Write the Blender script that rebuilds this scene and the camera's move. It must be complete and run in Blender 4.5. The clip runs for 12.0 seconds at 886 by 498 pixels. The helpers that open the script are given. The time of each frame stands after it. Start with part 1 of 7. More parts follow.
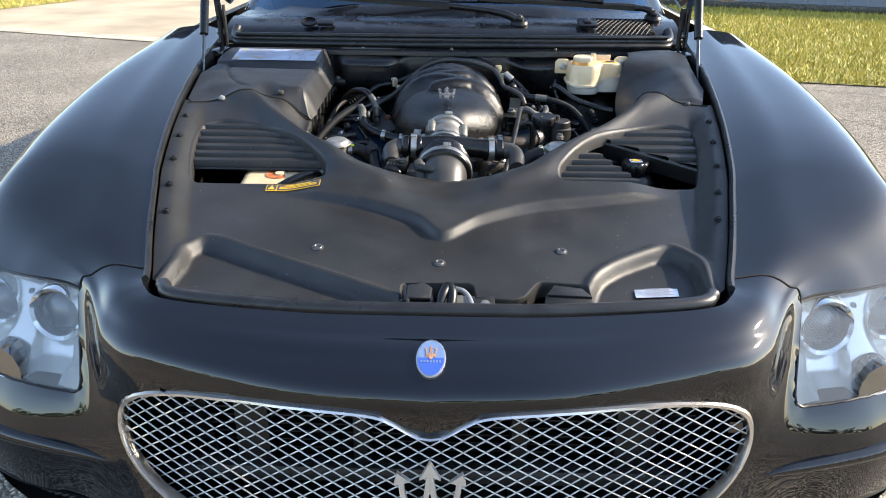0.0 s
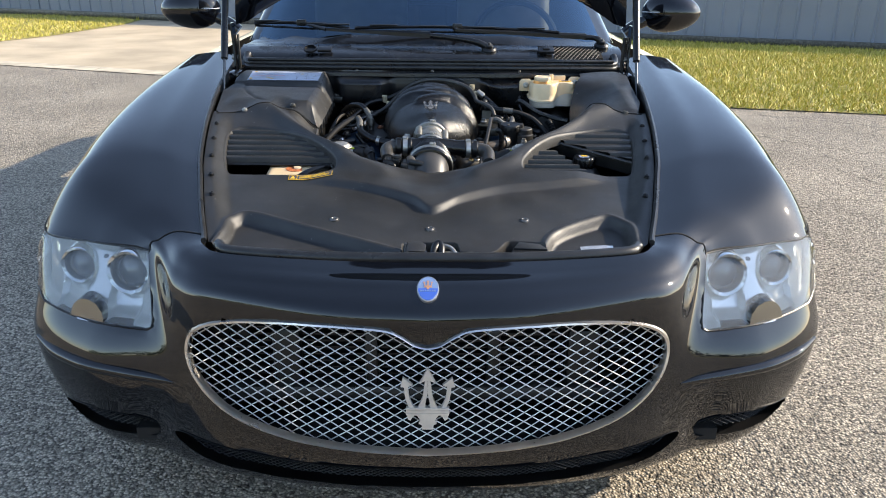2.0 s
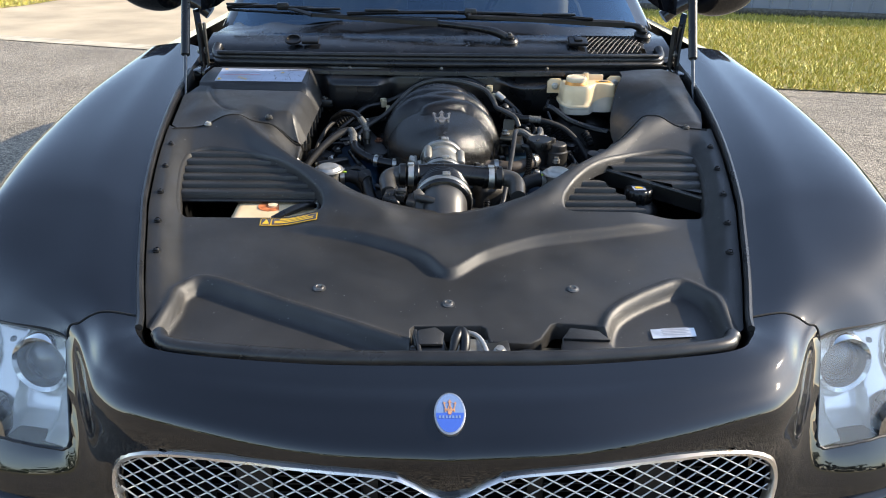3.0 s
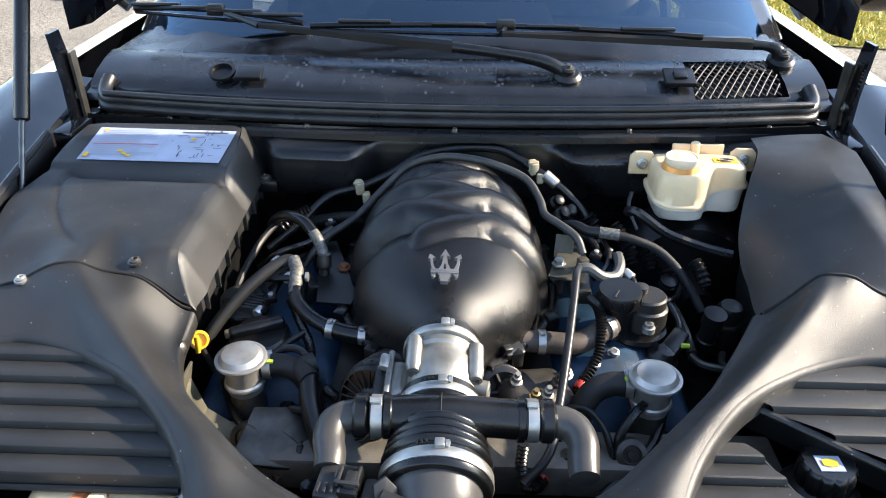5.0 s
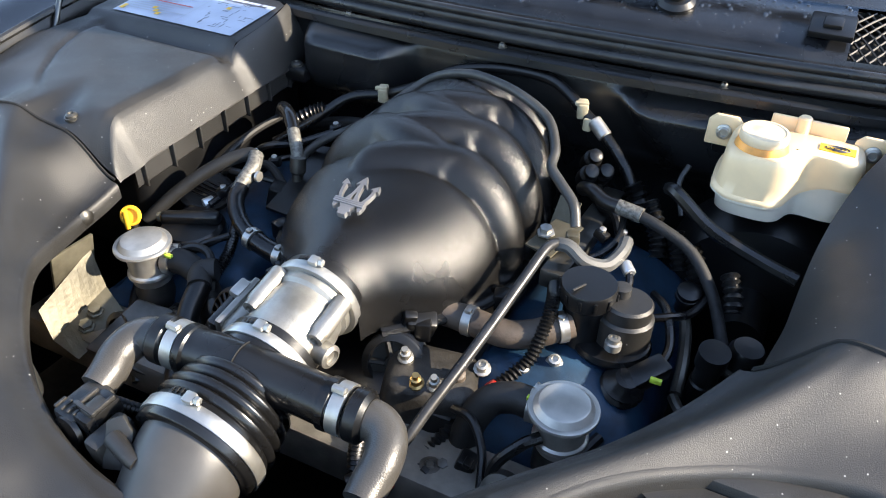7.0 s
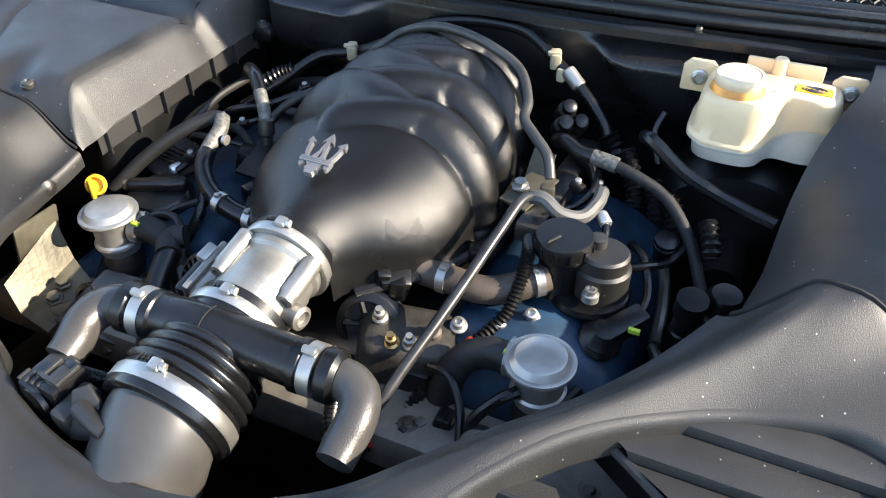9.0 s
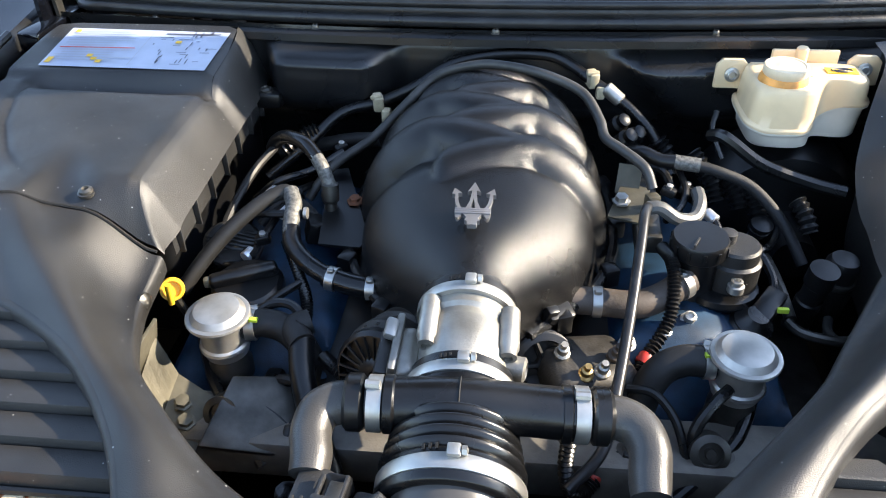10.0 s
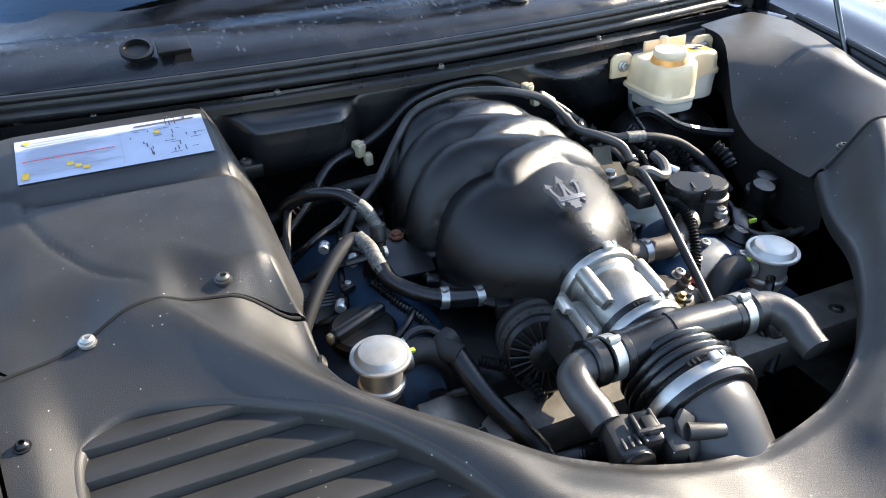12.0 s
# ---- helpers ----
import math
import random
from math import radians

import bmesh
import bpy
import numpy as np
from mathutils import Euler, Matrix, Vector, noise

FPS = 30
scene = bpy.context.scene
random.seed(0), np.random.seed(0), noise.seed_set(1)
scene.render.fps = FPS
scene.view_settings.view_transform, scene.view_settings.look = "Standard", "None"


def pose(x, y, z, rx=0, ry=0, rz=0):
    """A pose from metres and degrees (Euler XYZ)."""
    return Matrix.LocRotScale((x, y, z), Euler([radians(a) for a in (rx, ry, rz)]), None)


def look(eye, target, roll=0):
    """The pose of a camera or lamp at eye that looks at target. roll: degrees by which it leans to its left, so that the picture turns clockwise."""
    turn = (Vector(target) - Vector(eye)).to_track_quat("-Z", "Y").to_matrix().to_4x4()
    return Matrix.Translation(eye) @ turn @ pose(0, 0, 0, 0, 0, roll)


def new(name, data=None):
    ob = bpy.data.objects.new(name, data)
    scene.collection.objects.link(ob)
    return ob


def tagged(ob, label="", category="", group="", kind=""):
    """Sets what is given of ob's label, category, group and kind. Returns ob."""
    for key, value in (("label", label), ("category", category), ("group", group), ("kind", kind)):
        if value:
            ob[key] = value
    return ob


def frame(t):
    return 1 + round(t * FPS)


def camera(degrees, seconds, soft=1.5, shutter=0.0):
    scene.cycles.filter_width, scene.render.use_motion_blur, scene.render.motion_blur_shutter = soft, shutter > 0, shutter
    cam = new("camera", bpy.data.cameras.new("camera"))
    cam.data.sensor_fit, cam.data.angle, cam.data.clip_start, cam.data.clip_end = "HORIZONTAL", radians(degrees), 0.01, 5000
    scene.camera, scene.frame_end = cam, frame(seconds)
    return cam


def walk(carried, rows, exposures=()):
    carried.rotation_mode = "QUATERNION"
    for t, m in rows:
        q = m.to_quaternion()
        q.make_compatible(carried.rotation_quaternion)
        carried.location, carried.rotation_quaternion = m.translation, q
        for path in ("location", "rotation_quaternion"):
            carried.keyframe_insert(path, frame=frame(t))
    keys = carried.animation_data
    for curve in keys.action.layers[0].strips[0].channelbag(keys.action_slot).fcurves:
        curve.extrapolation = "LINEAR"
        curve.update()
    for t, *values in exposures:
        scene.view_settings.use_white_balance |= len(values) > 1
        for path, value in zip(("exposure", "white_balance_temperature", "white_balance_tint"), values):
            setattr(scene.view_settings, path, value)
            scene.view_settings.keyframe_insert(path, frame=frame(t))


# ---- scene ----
cam = camera(60.1, 12.0, soft=1.0)
METRES, EYE, TILT, LEAN, TURN = 3.5, 1.315, -23.6, -0.3, 1.6
ROWS = [
    (0.0, 0.0, 0.0, 0.0, -0.0, -0.0, -0.0),
    (0.5, 0.0087, -0.0667, -0.0297, -0.57, 2.04, 0.28),
    (1.0, 0.0048, -0.1209, -0.0509, -1.22, 2.99, 0.61),
    (1.5, -0.0068, -0.1408, -0.0559, -1.77, 3.0, 0.75),
    (2.0, -0.0118, -0.1083, -0.0401, -2.08, 2.41, 0.7),
    (2.5, -0.0103, -0.0437, -0.0093, -2.24, 1.39, 0.66),
    (3.0, -0.0191, 0.0154, 0.0188, -2.41, 0.04, 0.71),
    (5.0, 0.0036, 0.2477, 0.14, 0.36, -5.41, -0.19),
    (5.5, 0.0167, 0.2834, 0.1483, 4.48, -6.52, -2.4),
    (6.0, 0.0577, 0.3035, 0.1506, 10.52, -8.21, -5.29),
    (6.5, 0.0897, 0.3161, 0.1512, 16.72, -10.4, -8.43),
    (7.0, 0.1054, 0.3253, 0.1465, 22.19, -12.74, -10.92),
    (9.0, 0.1095, 0.3311, 0.1431, 20.96, -14.95, -9.07),
    (9.5, 0.0675, 0.3212, 0.1407, 13.19, -13.05, -5.34),
    (10.0, 0.0099, 0.3116, 0.1367, 4.3, -11.15, -0.57),
    (10.5, -0.0276, 0.2954, 0.1372, -4.71, -9.92, 4.35),
    (11.0, -0.0665, 0.2884, 0.134, -12.79, -9.46, 8.29),
    (11.5, -0.1098, 0.3021, 0.1403, -18.79, -9.47, 10.76),
    (12.0, -0.128, 0.3016, 0.1401, -22.25, -9.7, 11.74),
]
walk(cam, [(t, pose(0.04, -0.80, EYE, TILT, LEAN, TURN) @ pose(METRES * x, METRES * y, METRES * z, 90 + pitch, roll, yaw)) for t, x, y, z, yaw, pitch, roll in ROWS], [(0.0, 1.82), (0.8, 1.66), (2.4, 1.56), (3.2, 1.68), (4.9, 2.14), (7.0, 2.32), (9.0, 2.36), (10.5, 2.40), (12.0, 2.40)])

# ---------------------------------------------------------------- light
SUN_AZ, SUN_EL = 9.0, 27.0      # degrees from +x towards +y, and above the ground
SUN_DIR = Vector((math.cos(radians(SUN_AZ)) * math.cos(radians(SUN_EL)), math.sin(radians(SUN_AZ)) * math.cos(radians(SUN_EL)), math.sin(radians(SUN_EL))))
world = bpy.data.worlds.new("sky")
scene.world = world
world.use_nodes = True
wt = world.node_tree
sky = wt.nodes.new("ShaderNodeTexSky")
sky.sky_type = "NISHITA"
sky.sun_disc = False
sky.dust_density, sky.ozone_density = 0.4, 2.5
sky.sun_elevation = radians(SUN_EL)
sky.sun_rotation = radians(90 - SUN_AZ)
tone = wt.nodes.new("ShaderNodeHueSaturation")
tone.inputs["Saturation"].default_value = 0.84
wt.links.new(sky.outputs[0], tone.inputs["Color"])
wt.links.new(tone.outputs[0], wt.nodes["Background"].inputs[0])
wt.nodes["Background"].inputs[1].default_value = 0.122
sun = new("sun", bpy.data.lights.new("sun", "SUN"))
sun.data.energy, sun.data.angle, sun.data.color = 3.1, radians(0.6), (1.0, 0.865, 0.68)
sun.matrix_world = look(SUN_DIR * 30, (0, 0, 0))

# ---------------------------------------------------------------- materials
def material(name, color, rough=0.5, metal=0.0, coat=0.0, mottle=(6.0, 0.0), grain=(300.0, 0.0), spots=0.0, spec=0.5, rough_var=0.0, second=None):
    m = bpy.data.materials.new(name)
    m.use_nodes = True
    nt = m.node_tree
    b = nt.nodes["Principled BSDF"]
    b.inputs["Base Color"].default_value = (*color, 1)
    b.inputs["Roughness"].default_value = rough
    b.inputs["Metallic"].default_value = metal
    b.inputs["Coat Weight"].default_value = coat
    b.inputs["Coat Roughness"].default_value = 0.03
    b.inputs["Specular IOR Level"].default_value = spec
    tc = nt.nodes.new("ShaderNodeTexCoord")
    def noisy(scale, detail=4.0):
        n = nt.nodes.new("ShaderNodeTexNoise")
        n.inputs["Scale"].default_value, n.inputs["Detail"].default_value = scale, detail
        nt.links.new(tc.outputs["Object"], n.inputs["Vector"])
        return n
    if mottle[1] or second:
        n = noisy(mottle[0])
        ramp = nt.nodes.new("ShaderNodeValToRGB")
        lo = second or tuple(c * (1 - mottle[1]) for c in color)
        hi = color if second else tuple(min(1, c * (1 + mottle[1])) for c in color)
        ramp.color_ramp.elements[0].color, ramp.color_ramp.elements[1].color = (*lo, 1), (*hi, 1)
        ramp.color_ramp.elements[0].position, ramp.color_ramp.elements[1].position = 0.35, 0.68
        nt.links.new(n.outputs[0], ramp.inputs[0])
        col = ramp.outputs[0]
        if spots:
            sp = nt.nodes.new("ShaderNodeTexVoronoi")
            sp.inputs["Scale"].default_value = 135.0
            nt.links.new(tc.outputs["Object"], sp.inputs["Vector"])
            tone_of = nt.nodes.new("ShaderNodeSeparateColor")
            nt.links.new(sp.outputs["Color"], tone_of.inputs[0])
            size = nt.nodes.new("ShaderNodeMapRange")
            size.inputs[1].default_value, size.inputs[2].default_value = 0.50, 1.0
            size.inputs[3].default_value, size.inputs[4].default_value = 0.0, 0.105
            nt.links.new(tone_of.outputs[0], size.inputs[0])
            r2 = nt.nodes.new("ShaderNodeMath")
            r2.operation = "LESS_THAN"
            nt.links.new(sp.outputs["Distance"], r2.inputs[0])
            nt.links.new(size.outputs[0], r2.inputs[1])
            mx = nt.nodes.new("ShaderNodeMixRGB")
            nt.links.new(r2.outputs[0], mx.inputs[0])
            nt.links.new(col, mx.inputs[1])
            mx.inputs[2].default_value = (spots, spots, spots * 0.92, 1)
            col = mx.outputs[0]
        nt.links.new(col, b.inputs["Base Color"])
    if rough_var:
        n = noisy(14.0)
        mr = nt.nodes.new("ShaderNodeMapRange")
        mr.inputs[1].default_value, mr.inputs[2].default_value = 0.3, 0.7
        mr.inputs[3].default_value, mr.inputs[4].default_value = max(0.02, rough - rough_var), min(1, rough + rough_var)
        nt.links.new(n.outputs[0], mr.inputs[0])
        nt.links.new(mr.outputs[0], b.inputs["Roughness"])
    if grain[1]:
        n = noisy(grain[0], 3.0)
        bp = nt.nodes.new("ShaderNodeBump")
        bp.inputs["Strength"].default_value, bp.inputs["Distance"].default_value = min(1.0, grain[1]), 0.4 * max(1.0, grain[1]) / grain[0]
        nt.links.new(n.outputs[0], bp.inputs["Height"])
        nt.links.new(bp.outputs[0], b.inputs["Normal"])
    return m


PAINT = material("black_paint", (0.0020, 0.0024, 0.0040), 0.5, 0.0, 1.0, (9, 0.25), (0, 0), spec=0.02)
PAINT.node_tree.nodes["Principled BSDF"].inputs["Coat IOR"].default_value = 1.62
PLASTIC = material("black_plastic", (0.0190, 0.0183, 0.0175), 0.47, 0, 0, (11, 0.3), (950, 0.9), spots=0.42, rough_var=0.07, spec=0.58)
PLASTIC_WET = material("wet_scuttle_plastic", (0.010, 0.0105, 0.012), 0.22, 0, 0, (14, 0.4), (900, 0.3), spots=0.12, rough_var=0.12, spec=0.55)
BULKHEAD = material("bulkhead_plastic", (0.009, 0.0092, 0.0098), 0.30, 0, 0, (9, 0.3), (800, 0.2), rough_var=0.08, spec=0.6)
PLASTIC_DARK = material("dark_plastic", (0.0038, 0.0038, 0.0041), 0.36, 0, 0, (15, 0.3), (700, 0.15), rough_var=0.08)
RUBBER = material("rubber", (0.0055, 0.0055, 0.0058), 0.30, 0, 0, (22, 0.3), (500, 0.15), rough_var=0.1)
RUBBER_MATT = material("rubber_matt", (0.011, 0.0105, 0.010), 0.58, 0, 0, (30, 0.35), (400, 0.2), rough_var=0.1)
CRACKLE = material("crackle_black", (0.0065, 0.0063, 0.0063), 0.25, 0.0, 0, (18, 0.3), (720, 1.15), rough_var=0.03, spec=0.44)
CAST = material("cast_aluminium", (0.34, 0.325, 0.29), 0.42, 0.8, 0, (40, 0.2), (500, 0.35), rough_var=0.1)
STEEL = material("bright_steel", (0.47, 0.46, 0.43), 0.42, 0.9, 0, (50, 0.12), (300, 0.05), rough_var=0.08)
ZINC = material("zinc", (0.47, 0.455, 0.42), 0.40, 0.80, 0, (45, 0.15), (420, 0.1), rough_var=0.1)
CHROME = material("satin_chrome", (0.70, 0.66, 0.62), 0.30, 1.0, 0, (30, 0.06), rough_var=0.05)
WIRE = material("grille_wire", (0.55, 0.54, 0.52), 0.42, 0.7, 0, (60, 0.15), rough_var=0.08)
DARK_STEEL = material("dark_steel", (0.10, 0.095, 0.085), 0.42, 0.8, 0, (30, 0.4), (300, 0.15), rough_var=0.1)
PRIMER = material("dusty_bracket", (0.11, 0.10, 0.072), 0.5, 0.4, 0, (25, 0.35), (200, 0.2))
BLUE_COVER = material("blue_crackle", (0.009, 0.034, 0.072), 0.5, 0.1, 0, (40, 0.35), (700, 0.6), rough_var=0.1)
CREAM = material("aged_nylon", (0.76, 0.57, 0.34), 0.34, 0, 0.15, (22, 0.10), (150, 0.05), rough_var=0.05)
# the nylon's paler tone in shade, put into the colour
CREAM_SHADED = material("shaded_nylon", (0.66, 0.60, 0.50), 0.38, 0, 0.1, (22, 0.08), (150, 0.05), rough_var=0.05)
CREAM_CAP = material("nylon_cap", (0.74, 0.58, 0.38), 0.40, 0, 0, (30, 0.15), (200, 0.1))
YELLOW = material("yellow_plastic", (0.72, 0.42, 0.03), 0.4, 0, 0, (40, 0.15))
ORANGE = material("aged_label_orange", (0.55, 0.17, 0.06), 0.55, 0, 0, (60, 0.5))
RED = material("red_plastic", (0.45, 0.03, 0.02), 0.45, 0, 0, (40, 0.2))
SEALW = material("weatherstrip", (0.017, 0.017, 0.0175), 0.34, 0, 0, (25, 0.3), (500, 0.5), rough_var=0.1)
# near-black for joints and cracks, and for shade put into hollows
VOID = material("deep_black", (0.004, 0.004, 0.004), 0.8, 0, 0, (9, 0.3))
LABEL = material("label_paper", (0.37, 0.41, 0.52), 0.35, 0, 0, (30, 0.06))
INK = material("label_ink", (0.06, 0.06, 0.08), 0.5)
INK_SOFT = material("label_grey", (0.36, 0.38, 0.44), 0.5)
INK_RED = material("label_red", (0.62, 0.08, 0.06), 0.5)
INK_YEL = material("label_yellow", (0.75, 0.45, 0.03), 0.5)
FOIL = material("silver_foil", (0.70, 0.71, 0.72), 0.34, 0.75, 0, (50, 0.18))
BADGE_BLUE = material("badge_blue", (0.045, 0.11, 0.46), 0.15, 0, 1.0)
BADGE_PALE = material("badge_pale_enamel", (0.16, 0.24, 0.42), 0.15, 0, 1.0)
BADGE_RED = material("badge_red", (0.50, 0.26, 0.14), 0.2, 0, 1.0)
LAMP_CHROME = material("lamp_reflector", (0.94, 0.94, 0.92), 0.15, 0.62, 0, (20, 0.04))
LAMP_GREY = material("lamp_bezel", (0.80, 0.81, 0.80), 0.10, 0.95, 0, (20, 0.08))
WASHER = material("washer_flap", (0.30, 0.29, 0.27), 0.08, 1.0, 0, (20, 0.06))
LAMP_LENS = material("projector_lens", (0.13, 0.135, 0.14), 0.05, 0.5, 1.0)
STRUT_ROD = material("strut_rod", (0.10, 0.105, 0.11), 0.3, 0.8, 0, (60, 0.2))
RAIL = material("dusty_rail", (0.15, 0.138, 0.118), 0.55, 0.2, 0, (30, 0.3), (200, 0.2), rough_var=0.1)
TYRE = material("tyre", (0.022, 0.022, 0.022), 0.75, 0, 0, (30, 0.25), (250, 0.2))
EMBLEM = material("satin_grey_emblem", (0.27, 0.265, 0.27), 0.32, 0.6, 0, (60, 0.1))
SILVER = material("satin_silver", (0.62, 0.60, 0.57), 0.32, 0.55, 0, (40, 0.1))
ALLOY = material("alloy", (0.50, 0.50, 0.51), 0.3, 1.0, 0, (20, 0.08))
TRIM_CLOTH = material("cabin_leather", (0.008, 0.008, 0.009), 0.55, 0, 0, (20, 0.3))
SEAT_TAN = material("tan_leather", (0.40, 0.33, 0.24), 0.5, 0, 0, (16, 0.15), (150, 0.1))


def glass(name, tint, rough, alpha, coat=1.5, sheen=(1, 1, 1, 1)):
    m = bpy.data.materials.new(name)
    m.use_nodes = True
    nt = m.node_tree
    b = nt.nodes["Principled BSDF"]
    b.inputs["Base Color"].default_value = (*tint, 1)
    b.inputs["Roughness"].default_value = rough
    tr = nt.nodes.new("ShaderNodeBsdfTransparent")
    tr.inputs[0].default_value = (*tint, 1)
    gl = nt.nodes.new("ShaderNodeBsdfGlossy")
    gl.inputs["Roughness"].default_value = rough
    fr = nt.nodes.new("ShaderNodeFresnel")
    fr.inputs[0].default_value = coat
    gl.inputs[0].default_value = sheen
    haze = nt.nodes.new("ShaderNodeBsdfDiffuse")
    haze.inputs[0].default_value = (0.7, 0.71, 0.7, 1)
    hz = nt.nodes.new("ShaderNodeMixShader")
    hz.inputs[0].default_value = alpha
    nt.links.new(tr.outputs[0], hz.inputs[1])
    nt.links.new(haze.outputs[0], hz.inputs[2])
    mx = nt.nodes.new("ShaderNodeMixShader")
    nt.links.new(fr.outputs[0], mx.inputs[0])
    nt.links.new(hz.outputs[0], mx.inputs[1])
    nt.links.new(gl.outputs[0], mx.inputs[2])
    nt.links.new(mx.outputs[0], nt.nodes["Material Output"].inputs[0])
    return m


HEADLAMP_GLASS = glass("hazed_polycarbonate", (0.96, 0.965, 0.95), 0.04, 0.09)
WINDOW_GLASS = glass("tinted_window", (0.20, 0.26, 0.30), 0.01, 0.0, 2.1, (0.50, 0.74, 1.0, 1))


def asphalt():
    m = bpy.data.materials.new("worn_asphalt")
    m.use_nodes = True
    nt = m.node_tree
    b = nt.nodes["Principled BSDF"]
    tc = nt.nodes.new("ShaderNodeTexCoord")
    v = nt.nodes.new("ShaderNodeTexVoronoi")
    v.inputs["Scale"].default_value = 125
    v2 = nt.nodes.new("ShaderNodeTexVoronoi")
    v2.inputs["Scale"].default_value = 55
    n = nt.nodes.new("ShaderNodeTexNoise")
    n.inputs["Scale"].default_value, n.inputs["Detail"].default_value = 1.3, 6
    for k in (v, v2, n):
        nt.links.new(tc.outputs["Object"], k.inputs["Vector"])
    ramp = nt.nodes.new("ShaderNodeValToRGB")
    e = ramp.color_ramp.elements
    e[0].color, e[1].color = (0.14, 0.118, 0.092, 1), (0.66, 0.57, 0.44, 1)
    e[0].position, e[1].position = 0.05, 0.95
    sep = nt.nodes.new("ShaderNodeSeparateColor")
    nt.links.new(v.outputs["Color"], sep.inputs[0])
    nt.links.new(sep.outputs[0], ramp.inputs[0])
    edge = nt.nodes.new("ShaderNodeMapRange")
    edge.inputs[1].default_value, edge.inputs[2].default_value = 0.25, 0.75
    edge.inputs[3].default_value, edge.inputs[4].default_value = 1.0, 0.40
    nt.links.new(v.outputs["Distance"], edge.inputs[0])
    mul = nt.nodes.new("ShaderNodeMixRGB")
    mul.blend_type = "MULTIPLY"
    mul.inputs[0].default_value = 1
    nt.links.new(ramp.outputs[0], mul.inputs[1])
    nt.links.new(edge.outputs[0], mul.inputs[2])
    patch = nt.nodes.new("ShaderNodeMapRange")
    patch.inputs[1].default_value, patch.inputs[2].default_value = 0.3, 0.7
    patch.inputs[3].default_value, patch.inputs[4].default_value = 0.78, 1.12
    nt.links.new(n.outputs[0], patch.inputs[0])
    mul2 = nt.nodes.new("ShaderNodeMixRGB")
    mul2.blend_type = "MULTIPLY"
    mul2.inputs[0].default_value = 1
    nt.links.new(mul.outputs[0], mul2.inputs[1])
    nt.links.new(patch.outputs[0], mul2.inputs[2])
    nt.links.new(mul2.outputs[0], b.inputs["Base Color"])
    b.inputs["Roughness"].default_value = 0.85
    add = nt.nodes.new("ShaderNodeMath")
    nt.links.new(v.outputs["Distance"], add.inputs[0])
    nt.links.new(v2.outputs["Distance"], add.inputs[1])
    bp = nt.nodes.new("ShaderNodeBump")
    bp.invert = True
    bp.inputs["Strength"].default_value, bp.inputs["Distance"].default_value = 0.9, 0.007
    nt.links.new(add.outputs[0], bp.inputs["Height"])
    nt.links.new(bp.outputs[0], b.inputs["Normal"])
    return m


ASPHALT = asphalt()
CONCRETE = material("tan_gravel_drive", (0.47, 0.38, 0.26), 0.9, 0, 0, (1.1, 0.2), (60, 0.7))
KERBLINE = material("pale_concrete", (0.50, 0.43, 0.32), 0.9, 0, 0, (5, 0.25), (60, 0.5))
SOIL = material("grass_soil", (0.22, 0.21, 0.05), 0.95, 0, 0, (2.5, 0.35), (40, 0.6), second=(0.34, 0.28, 0.10))
FOLIAGE = material("far_foliage", (0.05, 0.075, 0.022), 0.8, 0, 0, (0.25, 0.4), (2, 0.6))
SIDING = material("painted_metal_siding", (0.20, 0.225, 0.27), 0.42, 0.0, 0, (0.7, 0.07), (8, 0.02))


def blade_material():
    m = bpy.data.materials.new("grass_blades")
    m.use_nodes = True
    nt = m.node_tree
    b = nt.nodes["Principled BSDF"]
    g = nt.nodes.new("ShaderNodeNewGeometry")
    ramp = nt.nodes.new("ShaderNodeValToRGB")
    e = ramp.color_ramp.elements
    e[0].color, e[1].color = (0.27, 0.26, 0.035, 1), (0.74, 0.58, 0.20, 1)
    k = e.new(0.55)
    k.color = (0.48, 0.43, 0.06, 1)
    nt.links.new(g.outputs["Random Per Island"], ramp.inputs[0])
    nt.links.new(ramp.outputs[0], b.inputs["Base Color"])
    b.inputs["Roughness"].default_value = 0.6
    return m


BLADES = blade_material()


# ---------------------------------------------------------------- mesh helpers
def link_mesh(name, verts, faces, mat, parent=None, label="", smooth=True, angle=38):
    me = bpy.data.meshes.new(name)
    me.from_pydata([tuple(v) for v in verts], [], faces)
    me.validate()
    if mat is not None:
        me.materials.append(mat)
    if smooth:
        me.polygons.foreach_set("use_smooth", [True] * len(me.polygons))
        me.set_sharp_from_angle(angle=radians(angle))
    ob = new(name, me)
    if parent is not None:
        ob.parent = parent
    if label:
        tagged(ob, label)
    return ob


def facing(verts, faces, way):
    """Faces turned so that each looks along way(centre of the face)."""
    out = []
    for q in faces:
        a, b, c = (np.array(verts[k]) for k in (q[0], q[1], q[2]))
        n = np.cross(b - a, c - a)
        if len(q) > 3:
            n = n + np.cross(c - a, np.array(verts[q[3]]) - a)
        out.append(q if np.dot(n, way((a + c) / 2)) >= 0 else q[::-1])
    return out


def part(name, bm, mat, parent, label="", smooth=True, angle=38):
    bmesh.ops.recalc_face_normals(bm, faces=bm.faces)
    me = bpy.data.meshes.new(name)
    bm.to_mesh(me)
    bm.free()
    me.materials.append(mat)
    if smooth:
        me.polygons.foreach_set("use_smooth", [True] * len(me.polygons))
        me.set_sharp_from_angle(angle=radians(angle))
    ob = new(name, me)
    if parent is not None:
        ob.parent = parent
    if label:
        tagged(ob, label)
    return ob


def thing(name, label, category, at=(0, 0, 0), group="", kind=""):
    ob = new(name)
    ob.empty_display_size = 0.05
    return tagged(ob, label, category, group, kind)


